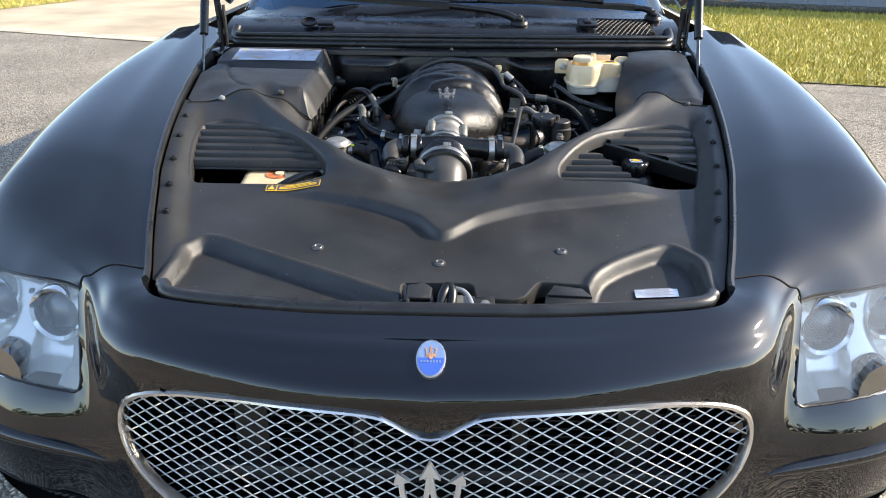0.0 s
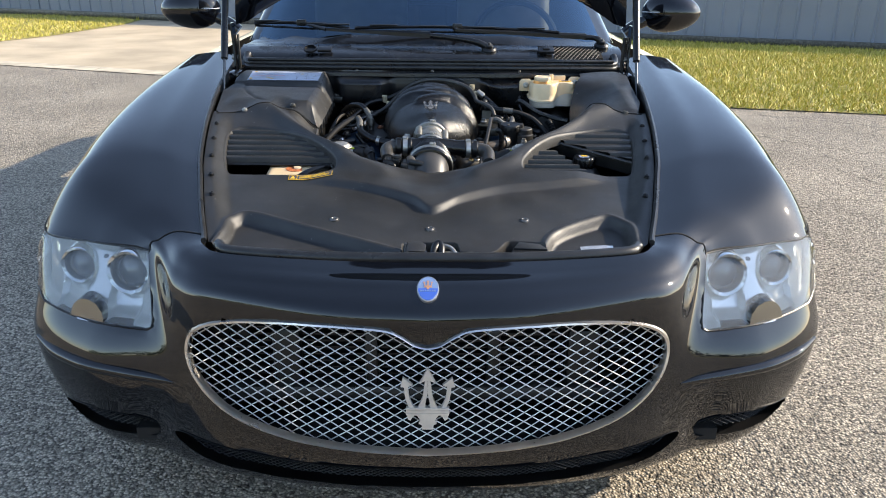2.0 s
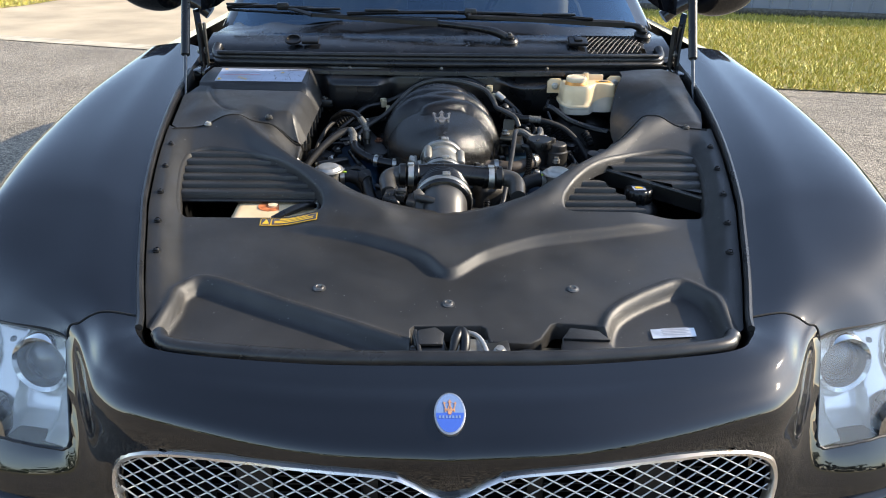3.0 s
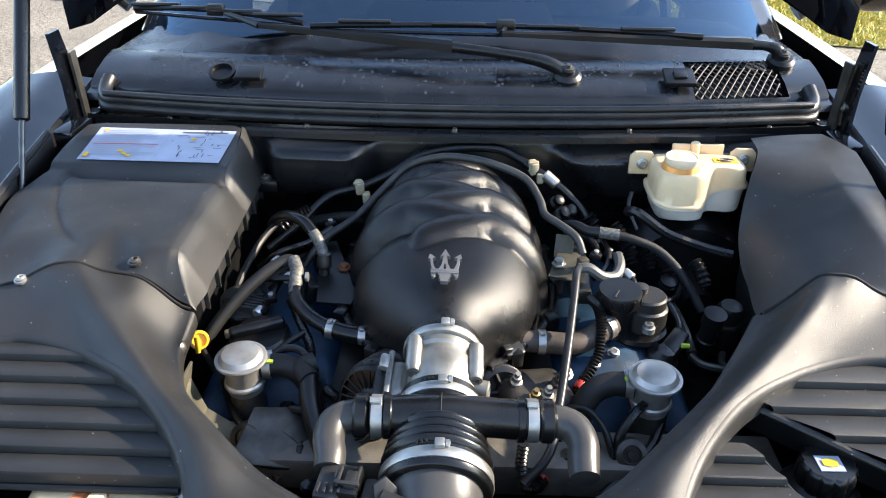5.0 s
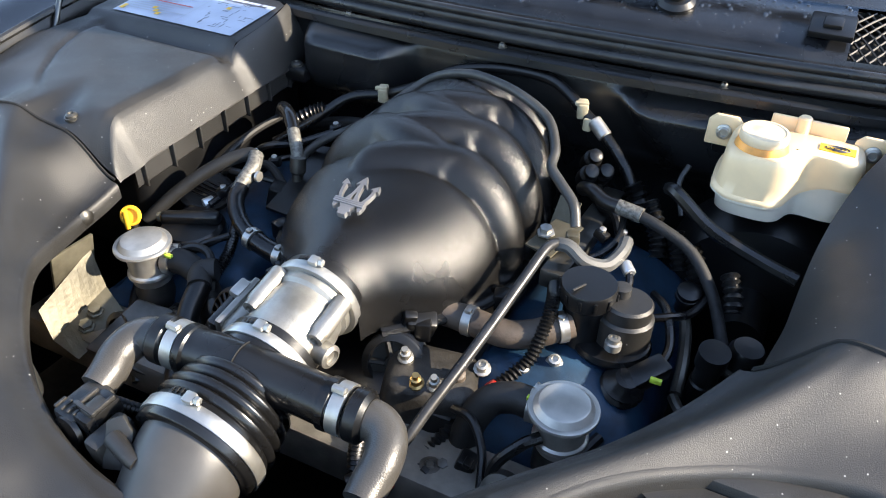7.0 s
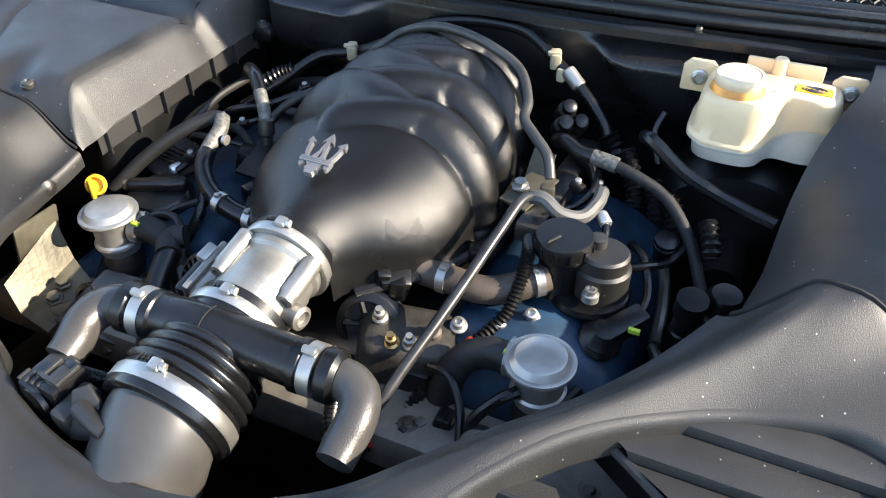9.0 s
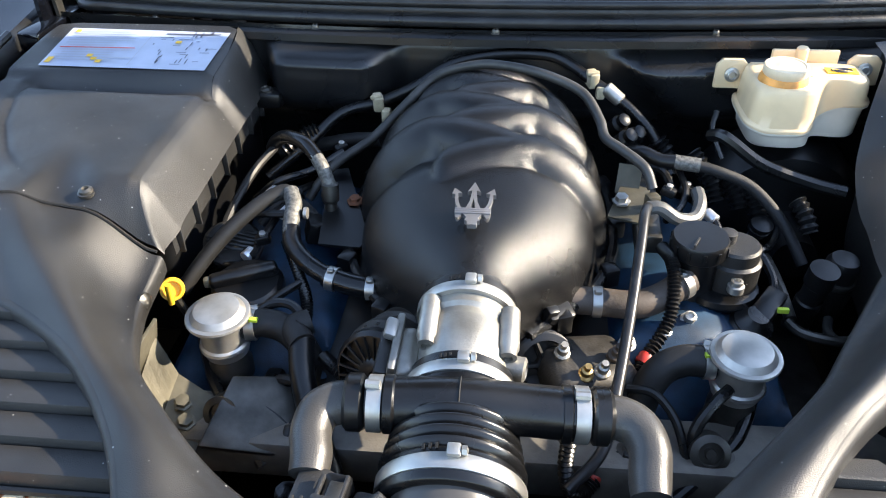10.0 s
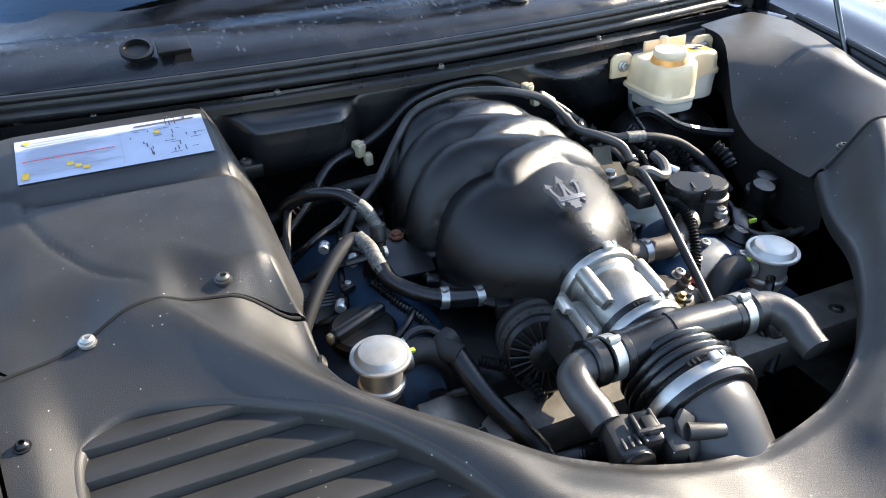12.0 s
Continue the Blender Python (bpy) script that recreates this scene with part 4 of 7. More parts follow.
    # wheels
    for x, y in ((.80, .90), (-.80, .90), (.80, 3.964), (-.80, 3.964)):
        s = 1 if x > 0 else -1
        wheel = new("wheel")
        wheel.parent = CAR
        lathe("tyre", (x - .12 * s, y, .345), (s, 0, 0), [(.24, 0), (.31, 0), (.342, .03), (.345, .07), (.345, .19), (.342, .22), (.31, .25), (.245, .25), (.24, .2)], TYRE, wheel, seg=48)
        lathe("rim", (x - .10 * s, y, .345), (s, 0, 0), [(.235, 0), (.238, .2), (.245, .225), (.225, .222), (.215, .05), (.05, .06), (.045, .17), (.001, .175)], ALLOY, wheel, seg=48)
        for k in range(7):
            a = 2 * math.pi * k / 7
            tube("spoke", [(x + .075 * s, y + r * math.cos(a), .345 + r * math.sin(a)) for r in (.04, .13, .225)], (.018, .014, .02), ALLOY, wheel, seg=8)
    for s in (1, -1):
        v, f = lattice([[(.62 * s, .9 + .40 * math.cos(a), .36 + .40 * math.sin(a)) for a in np.linspace(-.2, math.pi + .2, 24)], [(.93 * s, .9 + .388 * math.cos(a), .345 + .388 * math.sin(a)) for a in np.linspace(-.2, math.pi + .2, 24)]])
        link_mesh("wheel_liner", v, f, PLASTIC_DARK, CAR)


build_cabin()


# ---------------------------------------------------------------- engine bay: tub, seals, cowl
EDGE_Y = LINES[0][:, 1]
def edge_x(y):
    """Half width of the bonnet opening at a distance from the nose."""
    k = LINES[0][NU * 3:]
    return float(np.interp(y, k[:, 1], k[:, 0]))


def edge_z(y):
    k = LINES[0][NU * 3:]
    return float(np.interp(y, k[:, 1], k[:, 2]))


def base_z(y):
    d = y - .28
    return .745 + .14 * d + .10 * d * d


def build_tub():
    tub = new("engine_bay")
    tub.parent = CAR
    tagged(tub, "dark engine bay walls and floor")
    for s in (1, -1):
        top = [(x * s, y, z) for x, y, z in LINES[0][NU * 2:]]
        rows = [top,
                [(x - .006 * s, y + .001, z - .006) for x, y, z in top],
                [(x - .010 * s, y + .002, z - .035) for x, y, z in top],
                [(x - .020 * s, y, z - .12) for x, y, z in top],
                [(x - .05 * s, y, .45) for x, y, z in top],
                [(x * .8, y + .02, .34) for x, y, z in top]]
        v, f = lattice(rows)
        link_mesh("inner_wing", v, f, PLASTIC_DARK, tub)
        seal = [(x * s - .004 * s, y + .001, z + .002) for x, y, z in LINES[0][NU * 3 + 6:-6:3]]
        tube("edge_seal", seal, .006, SEALW, tub, "rubber edge seal", seg=8, smooth_path=False)
    # floor coloured near-black so the bottom of the bay reads as shade
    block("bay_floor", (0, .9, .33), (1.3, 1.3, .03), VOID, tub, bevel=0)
    block("radiator_support", (0, .30, .56), (1.0, .04, .34), PLASTIC_DARK, tub, bevel=.005)
    # front rubber roll
    tube("front_seal", [(-.440, .296, .766), (-.40, .262, .764), (-.2, .236, .762), (0, .232, .762), (.2, .236, .762), (.40, .262, .764), (.440, .294, .766)], .0118, SEALW, tub, "grey-black front rubber roll", seg=12, n=40)
    # cross rail below the intake
    block("cross_rail", (0.02, .915, .708), (.80, .07, .05), RAIL, tub, "dusty grey steel cross rail", bevel=.006)
    for x in (-.30, -.14, .16, .25, .34):
        lathe("rail_bolt", (x, .905, .731), (0, 0, 1), [(.011, 0), (.011, .002), (.006, .0025), (.004, .0045), (.0001, .0045)], DARK_STEEL, tub, seg=12)
    block("chassis_leg", (-.40, .95, .52), (.10, .9, .12), DARK_STEEL, tub, bevel=.02)
    block("chassis_leg", (.42, .95, .52), (.10, .9, .12), DARK_STEEL, tub, bevel=.02)
    # firewall with pressed panels
    rows = []
    for k, (dy, z) in enumerate(((0.0, .965), (.004, .948), (.002, .938), (.001, .928), (.0, .918), (.0, .90), (.004, .875), (.01, .85), (.012, .835), (.03, .76), (.03, .40))):
        row = []
        for x in np.linspace(-.68, .68, 90):
            y = 1.424 + .12 * x * x + dy
            bulge = .055 * smooth01(-.33, -.30, x) * (1 - smooth01(-.175, -.13, x)) * smooth01(.83, .86, z) * (1 - smooth01(.93, .955, z))
            bulge += .030 * smooth01(.15 + .9 * max(0, .94 - z), .19 + .9 * max(0, .94 - z), x) * (1 - smooth01(.60, .66, x)) * (1 - smooth01(.918, .938, z)) * smooth01(.80, .86, z)
            row.append((x, y - bulge, z))
        rows.append(row)
    rows = [spline([r[i] for r in rows], 40) for i in range(90)]
    v, f = lattice(rows)
    link_mesh("firewall", v, f, BULKHEAD, tub, "black pressed bulkhead panel", angle=60)
    return tub


TUB = build_tub()


def bow(x):
    return .215 * x * x


def build_cowl():
    cowl = new("scuttle_panel")
    cowl.parent = CAR
    tagged(cowl, "black plastic scuttle panel with rain drops")
    # panel between the seal and the glass
    rows = []
    for dy, z in ((.0, .975), (.006, .986), (.03, .990), (.032, .996), (.07, 1.012), (.12, 1.024), (.16, 1.030), (.19, 1.026), (.215, 1.02), (.26, 1.0)):
        row = []
        for x in np.linspace(-.69, .69, 70):
            y = 1.455 + bow(x) + dy * (1 - .1 * (x / .69) ** 2)
            zz = z - .012 * (x / .69) ** 2
            row.append((x, y, zz))
        rows.append(row)
    v, f = lattice(rows)
    faces = []
    for q in f:
        c = np.mean([v[k] for k in q], axis=0)
        dy = c[1] - 1.455 - bow(c[0])
        if .425 < c[0] < .60 and .035 < dy < .15:
            continue
        faces.append(q)
    link_mesh("panel", v, faces, PLASTIC_WET, cowl, angle=50)
    # lip that closes the scuttle against the glass
    def glass_base(x):
        return float(np.interp(abs(x), (0, .30, .52, .66, .735), (1.655, 1.68, 1.755, 1.86, 2.0))), 1.045 - .035 * (x / .7) ** 2
    rows = [[(x, 1.455 + bow(x) + .185 * (1 - .1 * (x / .69) ** 2), 1.0255 - .012 * (x / .69) ** 2) for x in np.linspace(-.69, .69, 60)], [(x, glass_base(x)[0] - .004, glass_base(x)[1] + .004) for x in np.linspace(-.69, .69, 60)], [(x, glass_base(x)[0] + .020, glass_base(x)[1] + .014) for x in np.linspace(-.69, .69, 60)]]
    v, f = lattice(rows)
    link_mesh("glass_lip", v, f, PLASTIC_WET, cowl, "black lip against the windscreen", angle=50)
    # air inlet lattice
    def cz(dy):
        return float(np.interp(dy, (.03, .07, .12, .16), (.993, 1.010, 1.022, 1.028))) - .006
    for lean in (.075, -.075):
        for k in range(-6, 20):
            pts = []
            for u in np.linspace(0, 1, 13):
                x, dy = .425 + .0155 * k + lean * u, .035 + .115 * u
                if .426 <= x <= .602:
                    pts.append((x, 1.455 + bow(x) + dy, cz(dy) + (.0008 if lean > 0 else 0)))
            if len(pts) > 2:
                tube("inlet_bar", [pts[0], pts[len(pts) // 2], pts[-1]], .0018, RUBBER_MATT, cowl, seg=5, smooth_path=False)
    # black sheet under the bars stands in for the shaded hollow
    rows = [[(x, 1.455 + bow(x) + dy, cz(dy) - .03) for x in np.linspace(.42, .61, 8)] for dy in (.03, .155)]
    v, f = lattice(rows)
    link_mesh("inlet_shade", v, f, VOID, cowl)
    # clip, hole ring, seams
    block("clip", (.403, 1.556, 1.022), (.055, .048, .010), PLASTIC_DARK, cowl, turn=(18, 0, 0), bevel=.003)
    block("clip_stud", (.403, 1.553, 1.027), (.024, .022, .010), PLASTIC_DARK, cowl, turn=(18, 0, 0), bevel=.003)
    lathe("drain_ring", (-.423, 1.552, 1.018), (0, -.45, 1), [(.024, 0), (.024, .006), (.019, .007), (.018, -.004), (.001, -.005)], PLASTIC_DARK, cowl, seg=24)
    block("clip", (-.372, 1.545, 1.020), (.048, .036, .010), PLASTIC_DARK, cowl, turn=(18, 0, 0), bevel=.003)
    # layered weather seal
    for name, dy, z, r in (("bulb_seal", -.002, .986, .0125), ("bulb_seal", -.014, .974, .0085), ("bulb_seal", -.012, .998, .006)):
        pts = [(x, 1.446 + bow(x) + dy, z - .012 * (x / .66) ** 2 + .0) for x in np.linspace(-.635, .635, 31)]
        if r > .008:
            pts = [(-.648, 1.585 + dy, z + .012), (-.650, 1.56 + dy, z - .004)] + pts + [(.650, 1.56 + dy, z - .004), (.648, 1.585 + dy, z + .012)]
        tube(name, pts, r, SEALW, cowl, "ribbed black rubber bonnet seal", seg=12, n=90)
    # flange in front of the seal
    rows = []
    for dy, z in ((-.012, .962), (-.034, .962), (-.040, .958), (-.041, .948)):
        rows.append([(x, 1.446 + .19 * x * x + dy, z - .010 * (x / .66) ** 2) for x in np.linspace(-.70, .70, 60)])
    v, f = lattice(rows)
    link_mesh("flange", v, f, BULKHEAD, cowl, "black seal carrier strip")
    for x in (-.50, -.25, .004, .30, .55):
        screw((x, 1.421 + .19 * x * x, .963 - .01 * (x / .66) ** 2), (0, -.2, 1), cowl, .005, DARK_STEEL)
    # rain drops
    rng = random.Random(11)
    verts, fcs = [], []
    for k in range(420):
        x, dy = rng.uniform(-.62, .42), rng.choice((rng.uniform(.04, .16), rng.uniform(.10, .165)))
        z = float(np.interp(dy, (.03, .07, .12, .16), (.993, 1.012, 1.024, 1.030))) - .012 * (x / .69) ** 2
        y = 1.455 + bow(x) + dy
        r = rng.uniform(.0010, .0036)
        st = rng.uniform(.8, 2.4)
        n0 = len(verts)
        for ring, (rr, h) in enumerate(((1, 0), (.8, .4), (.45, .62))):
            for j in range(7):
                a = 2 * math.pi * j / 7
                verts.append((x + r * rr * math.cos(a), y + r * rr * st * math.sin(a), z + r * h + r * rr * st * math.sin(a) * .35))
        for ring in range(2):
            for j in range(7):
                a, b = n0 + ring * 7 + j, n0 + ring * 7 + (j + 1) % 7
                fcs.append((a, b, b + 7, a + 7))
        fcs.append(tuple(n0 + 14 + j for j in range(7)))
    tagged(link_mesh("rain_water", verts, fcs, WATER, cowl, "small rain drops"), kind="stuff")


WATER = material("water_drop", (0.02, 0.022, 0.025), 0.05, 0, 1.0)
build_cowl()


# ---------------------------------------------------------------- wipers
def build_wiper(pivot, knee, knuckle, tip_a, tip_b, arm_w=.010):
    w = new("wiper")
    w.parent = CAR
    tagged(w, "wet black windscreen wiper")
    lathe("pivot_cap", pivot, (0, -.35, 1), [(.026, -.012), (.026, .004), (.020, .010), (.013, .011), (.013, .018), (.009, .020), (.001, .020)], PLASTIC_DARK, w, "dark pivot with a chrome nut", seg=20)
    lathe("pivot_nut", (pivot[0], pivot[1] - .004, pivot[2] + .012), (0, -.35, 1), [(.011, 0), (.011, .008), (.006, .009), (.005, .014), (.001, .014)], DARK_STEEL, w, seg=6)
    a, b, c = np.array(pivot), np.array(knee), np.array(knuckle)
    tube("root_arm", [a + (0, 0, .006), a + (b - a) * .2 + (0, 0, .016), a + (b - a) * .55 + (0, 0, .012), b], (.013, .012, .009, .010), RUBBER, w, seg=10)
    rows = []
    for k in np.linspace(0, 1, 12):
        p = b + (c - b) * k
        h = .013 * (1 - k) + .006 * k
        wd = .011 * (1 - k) + .006 * k
        rows.append([p + (0, -wd, -h * .6), p + (0, -wd, h * .5), p + (0, -wd * .6, h), p + (0, wd * .6, h), p + (0, wd, h * .5), p + (0, wd, -h * .6)])
    v, f = lattice(rows, close_v=True)
    link_mesh("arm", v, f, PLASTIC_DARK, w, angle=30)
    d = (np.array(tip_b) - np.array(tip_a))
    mid = np.array(tip_a) + d * .5
    tube("hook_arm", [c, c + (mid - c) * .5 + (0, 0, .006), mid + (0, 0, .010)], (.007, .006, .005), RUBBER, w, seg=8)
    arc = [np.array(tip_a) + d * k + (0, 0, .010 * math.sin(math.pi * k)) for k in np.linspace(0, 1, 18)]
    tube("blade_frame", arc, .0058, PLASTIC_DARK, w, seg=6, smooth_path=False)
    for k in range(4):
        q = np.array(tip_a) + d * (.14 + .24 * k)
        block("bridge", tuple(q + (0, -.002, .012)), (.10, .012, .007), PLASTIC_DARK, w, bevel=.003)
    tube("blade_rubber", [np.array(tip_a) + d * k + (0, .004, -.008) for k in np.linspace(0, 1, 10)], .004, RUBBER, w, seg=6, smooth_path=False)
    block("adapter", tuple(mid + (0, -.004, .012)), (.035, .020, .022), PLASTIC_DARK, w, bevel=.004)


build_wiper((.203, 1.556, 1.020), (-.006, 1.575, 1.066), (-.385, 1.690, 1.073), (-.660, 1.775, 1.085), (-.30, 1.705, 1.076))
build_wiper((.620, 1.665, 1.025), (.560, 1.668, 1.055), (.085, 1.615, 1.081), (-.275, 1.650, 1.083), (.46, 1.648, 1.073))


# ---------------------------------------------------------------- bonnet and its struts
def build_bonnet():
    b = new("bonnet")
    b.parent = CAR
    tagged(b, "raised black bonnet seen from below")
    ang = radians(77.5)
    def at(x, l, t):
        return (x, 1.50 - l * math.cos(ang) + t * math.sin(ang), 1.03 + l * math.sin(ang) + t * math.cos(ang))
    outer, inner = [], []
    for k in np.linspace(0, 1, 22):
        ro, ri = [], []
        for j in np.linspace(-1, 1, 32):
            half = .665 - .225 * k ** 1.3
            x = half * j
            low = .27 - .20 * min(1, abs(x / .64)) ** 2.2
            l = low + (1.17 - .10 * abs(j) ** 5 - low) * k
            edge = (1 - max(abs(j) ** 14, (2 * k - 1) ** 20))
            dome = .035 * (1 - j * j) * math.sin(math.pi * min(1, .3 + k * .6))
            ro.append(at(x, l, .022 + dome))
            rib = .012 * (1 if (abs(abs(j) - .5) < .1 or abs(k - .5) < .06) else 0)
            ri.append(at(x, l, .022 + dome - .020 * edge - rib))
        outer.append(ro)
        inner.append(ri)
    v, f = lattice(outer)
    link_mesh("skin", v, f, PAINT, b, "glossy black outer skin")
    v2, f2 = lattice(inner)
    link_mesh("lining", v2, [q[::-1] for q in f2], PAINT, b, "black painted inner frame", angle=25)
    for s in (1, -1):
        st = new("gas_strut")
        st.parent = CAR
        tagged(st, "slim black gas strut with a steel rod")
        a, c = np.array((.650 * s, 1.200, .868)), np.array((.668 * s, 1.452, 1.30))
        d = c - a
        tube("rod", [a, a + d * .42], .0045, STRUT_ROD, st, "dull steel rod", seg=12)
        tube("cylinder", [a + d * .345, a + d * .35, a + d * .98, c], (.009, .0115, .0115, .009), RUBBER, st, "black strut cylinder", seg=14, smooth_path=False)
        lathe("ball_joint", tuple(a), (0, 0, 1), [(.009, -.012), (.011, 0), (.008, .012), (.001, .013)], DARK_STEEL, st, seg=12)
        h = new("hinge")
        h.parent = CAR
        tagged(h, "painted steel bonnet hinge")
        prism("hinge_arm", [(0, 0), (.035, 0), (.05, .06), (.02, .16), (-.015, .16), (.0, .07)], pose(.665 * s, 1.44, .955, 90, 0, 90), .006, PAINT, h)
        prism("hinge_link", [(0, 0), (.02, 0), (.015, .12), (-.01, .12)], pose(.655 * s, 1.47, .955, 90, 0, 96), .005, DARK_STEEL, h)
        lathe("hinge_pin", (.67 * s, 1.475, 1.0), (s, 0, 0), [(.009, -.012), (.009, .008), (.001, .009)], ZINC, h, seg=12)
        block("hinge_base", (.665 * s, 1.46, .945), (.05, .14, .03), PAINT, h, bevel=.006)


build_bonnet()

# ---------------------------------------------------------------- front bay cover
VENT = [(.232, .690), (.240, .725), (.275, .785), (.335, .850), (.42, .905), (.50, .927), (.545, .912), (.557, .872), (.545, .78), (.523, .690), (.507, .668), (.47, .663), (.30, .664), (.245, .668)]
BAY_HOLE = [(-.333, 1.0195), (-.330, .95), (-.297, .868), (-.252, .815), (-.19, .762), (-.12, .726), (-.05, .708), (.03, .704), (.11, .717), (.18, .752), (.225, .790), (.275, .842), (.314, .890), (.352, .95), (.406, 1.031)]
STEP = [(-.62, .655), (-.40, .640), (-.22, .605), (-.127, .576), (-.042, .530), (.006, .476), (.075, .531), (.172, .577), (.296, .604), (.40, .625), (.62, .655)]
REC_L = [(-.418, .22), (-.446, .40), (-.438, .450), (-.405, .462), (-.30, .412), (-.075, .302), (-.06, .27), (-.07, .22)]
REC_R = [(.262, .22), (.268, .362), (.385, .450), (.425, .448), (.446, .40), (.440, .30), (.430, .22)]
LATCH_A = [(-.058, .242), (-.060, .335), (-.052, .345), (.055, .346), (.064, .338), (.068, .305), (.13, .302), (.145, .312), (.166, .348), (.178, .354), (.238, .346), (.250, .335), (.256, .252)]
HOLE_PATH = spline(BAY_HOLE, 90)
CREASE = spline([(.472, 1.03), (.43, .965), (.385, .915), (.335, .865), (.28, .805), (.24, .755)], 24)
ARM_R = spline([(.12, .655), (.20, .700), (.235, .755), (.285, .815), (.345, .880), (.42, .955), (.50, 1.02)], 24)
SHELF_L, SHELF_R = loop_spline(REC_L, 60), loop_spline(REC_R, 60)
VENT_R = loop_spline(VENT, 90)
VENT_L = np.array([(-x, y) for x, y in VENT_R])
STEP_PATH = spline(STEP, 60)


def cover_z(x, y):
    z = base_z(y)
    e = edge_x(max(.31, y)) - abs(x)
    side = 1 - smooth01(.030, .075, e)
    z = z * (1 - side) + (edge_z(y) - .010) * side
    # the two arms
    d, _ = nearest(abs(x), y, ARM_R, closed=False)
    z += .020 * math.exp(-(d / .032) ** 2) * smooth01(.60, .72, y)
    # raised middle with its V-shaped front edge
    line = float(np.interp(x, STEP_PATH[:, 0], STEP_PATH[:, 1]))
    z += .015 * smooth01(-.009, .006, y - line) * (1 - smooth01(.05, .30, y - line)) * (1 - smooth01(.36, .46, x)) * (1 - smooth01(.22, .32, -x))
    # hollow towards the engine
    w = .05 + .42 * max(0, y - .53)
    z -= .014 * math.exp(-(x / max(w, .05)) ** 4) * smooth01(.53, .64, y) * (1 - .5 * smooth01(.66, .71, y))
    # sunk shelves at the front
    for shelf, depth in ((SHELF_L, .019), (SHELF_R, .019)):
        if y < .50 and (x < 0) == (shelf is SHELF_L):
            dist, _ = nearest(x, y, shelf)
            sd = dist if inside(x, y, shelf) else -dist
            z -= depth * smooth01(-.001, .011, sd)
            z += .006 * math.exp(-((sd + .007) / .007) ** 2)
    z += .010 * smooth01(.86, 1.0, y) * smooth01(.34, .50, abs(x)) * (1 - side)
    # crease along the crest of each arm
    if .74 < y < 1.04 and .20 < abs(x) < .55:
        d, _ = nearest(abs(x), y, CREASE, closed=False)
        z += .0045 * max(0, 1 - d / .020) * smooth01(.74, .82, y)
    # the edge rolls down towards the engine
    if y > .68 and abs(x) < .52:
        d, _ = nearest(x, y, HOLE_PATH, closed=False)
        reach = .022 + .053 * smooth01(.78, .98, y)
        z -= (.008 + .040 * smooth01(.80, 1.0, y)) * (1 - smooth01(0, 1, min(1, d / reach))) ** 1.3
    return z


def seam_y(x):
    return (1.021 if x < 0 else 1.032) - .31 * max(0, abs(x) - .42) ** 1.2


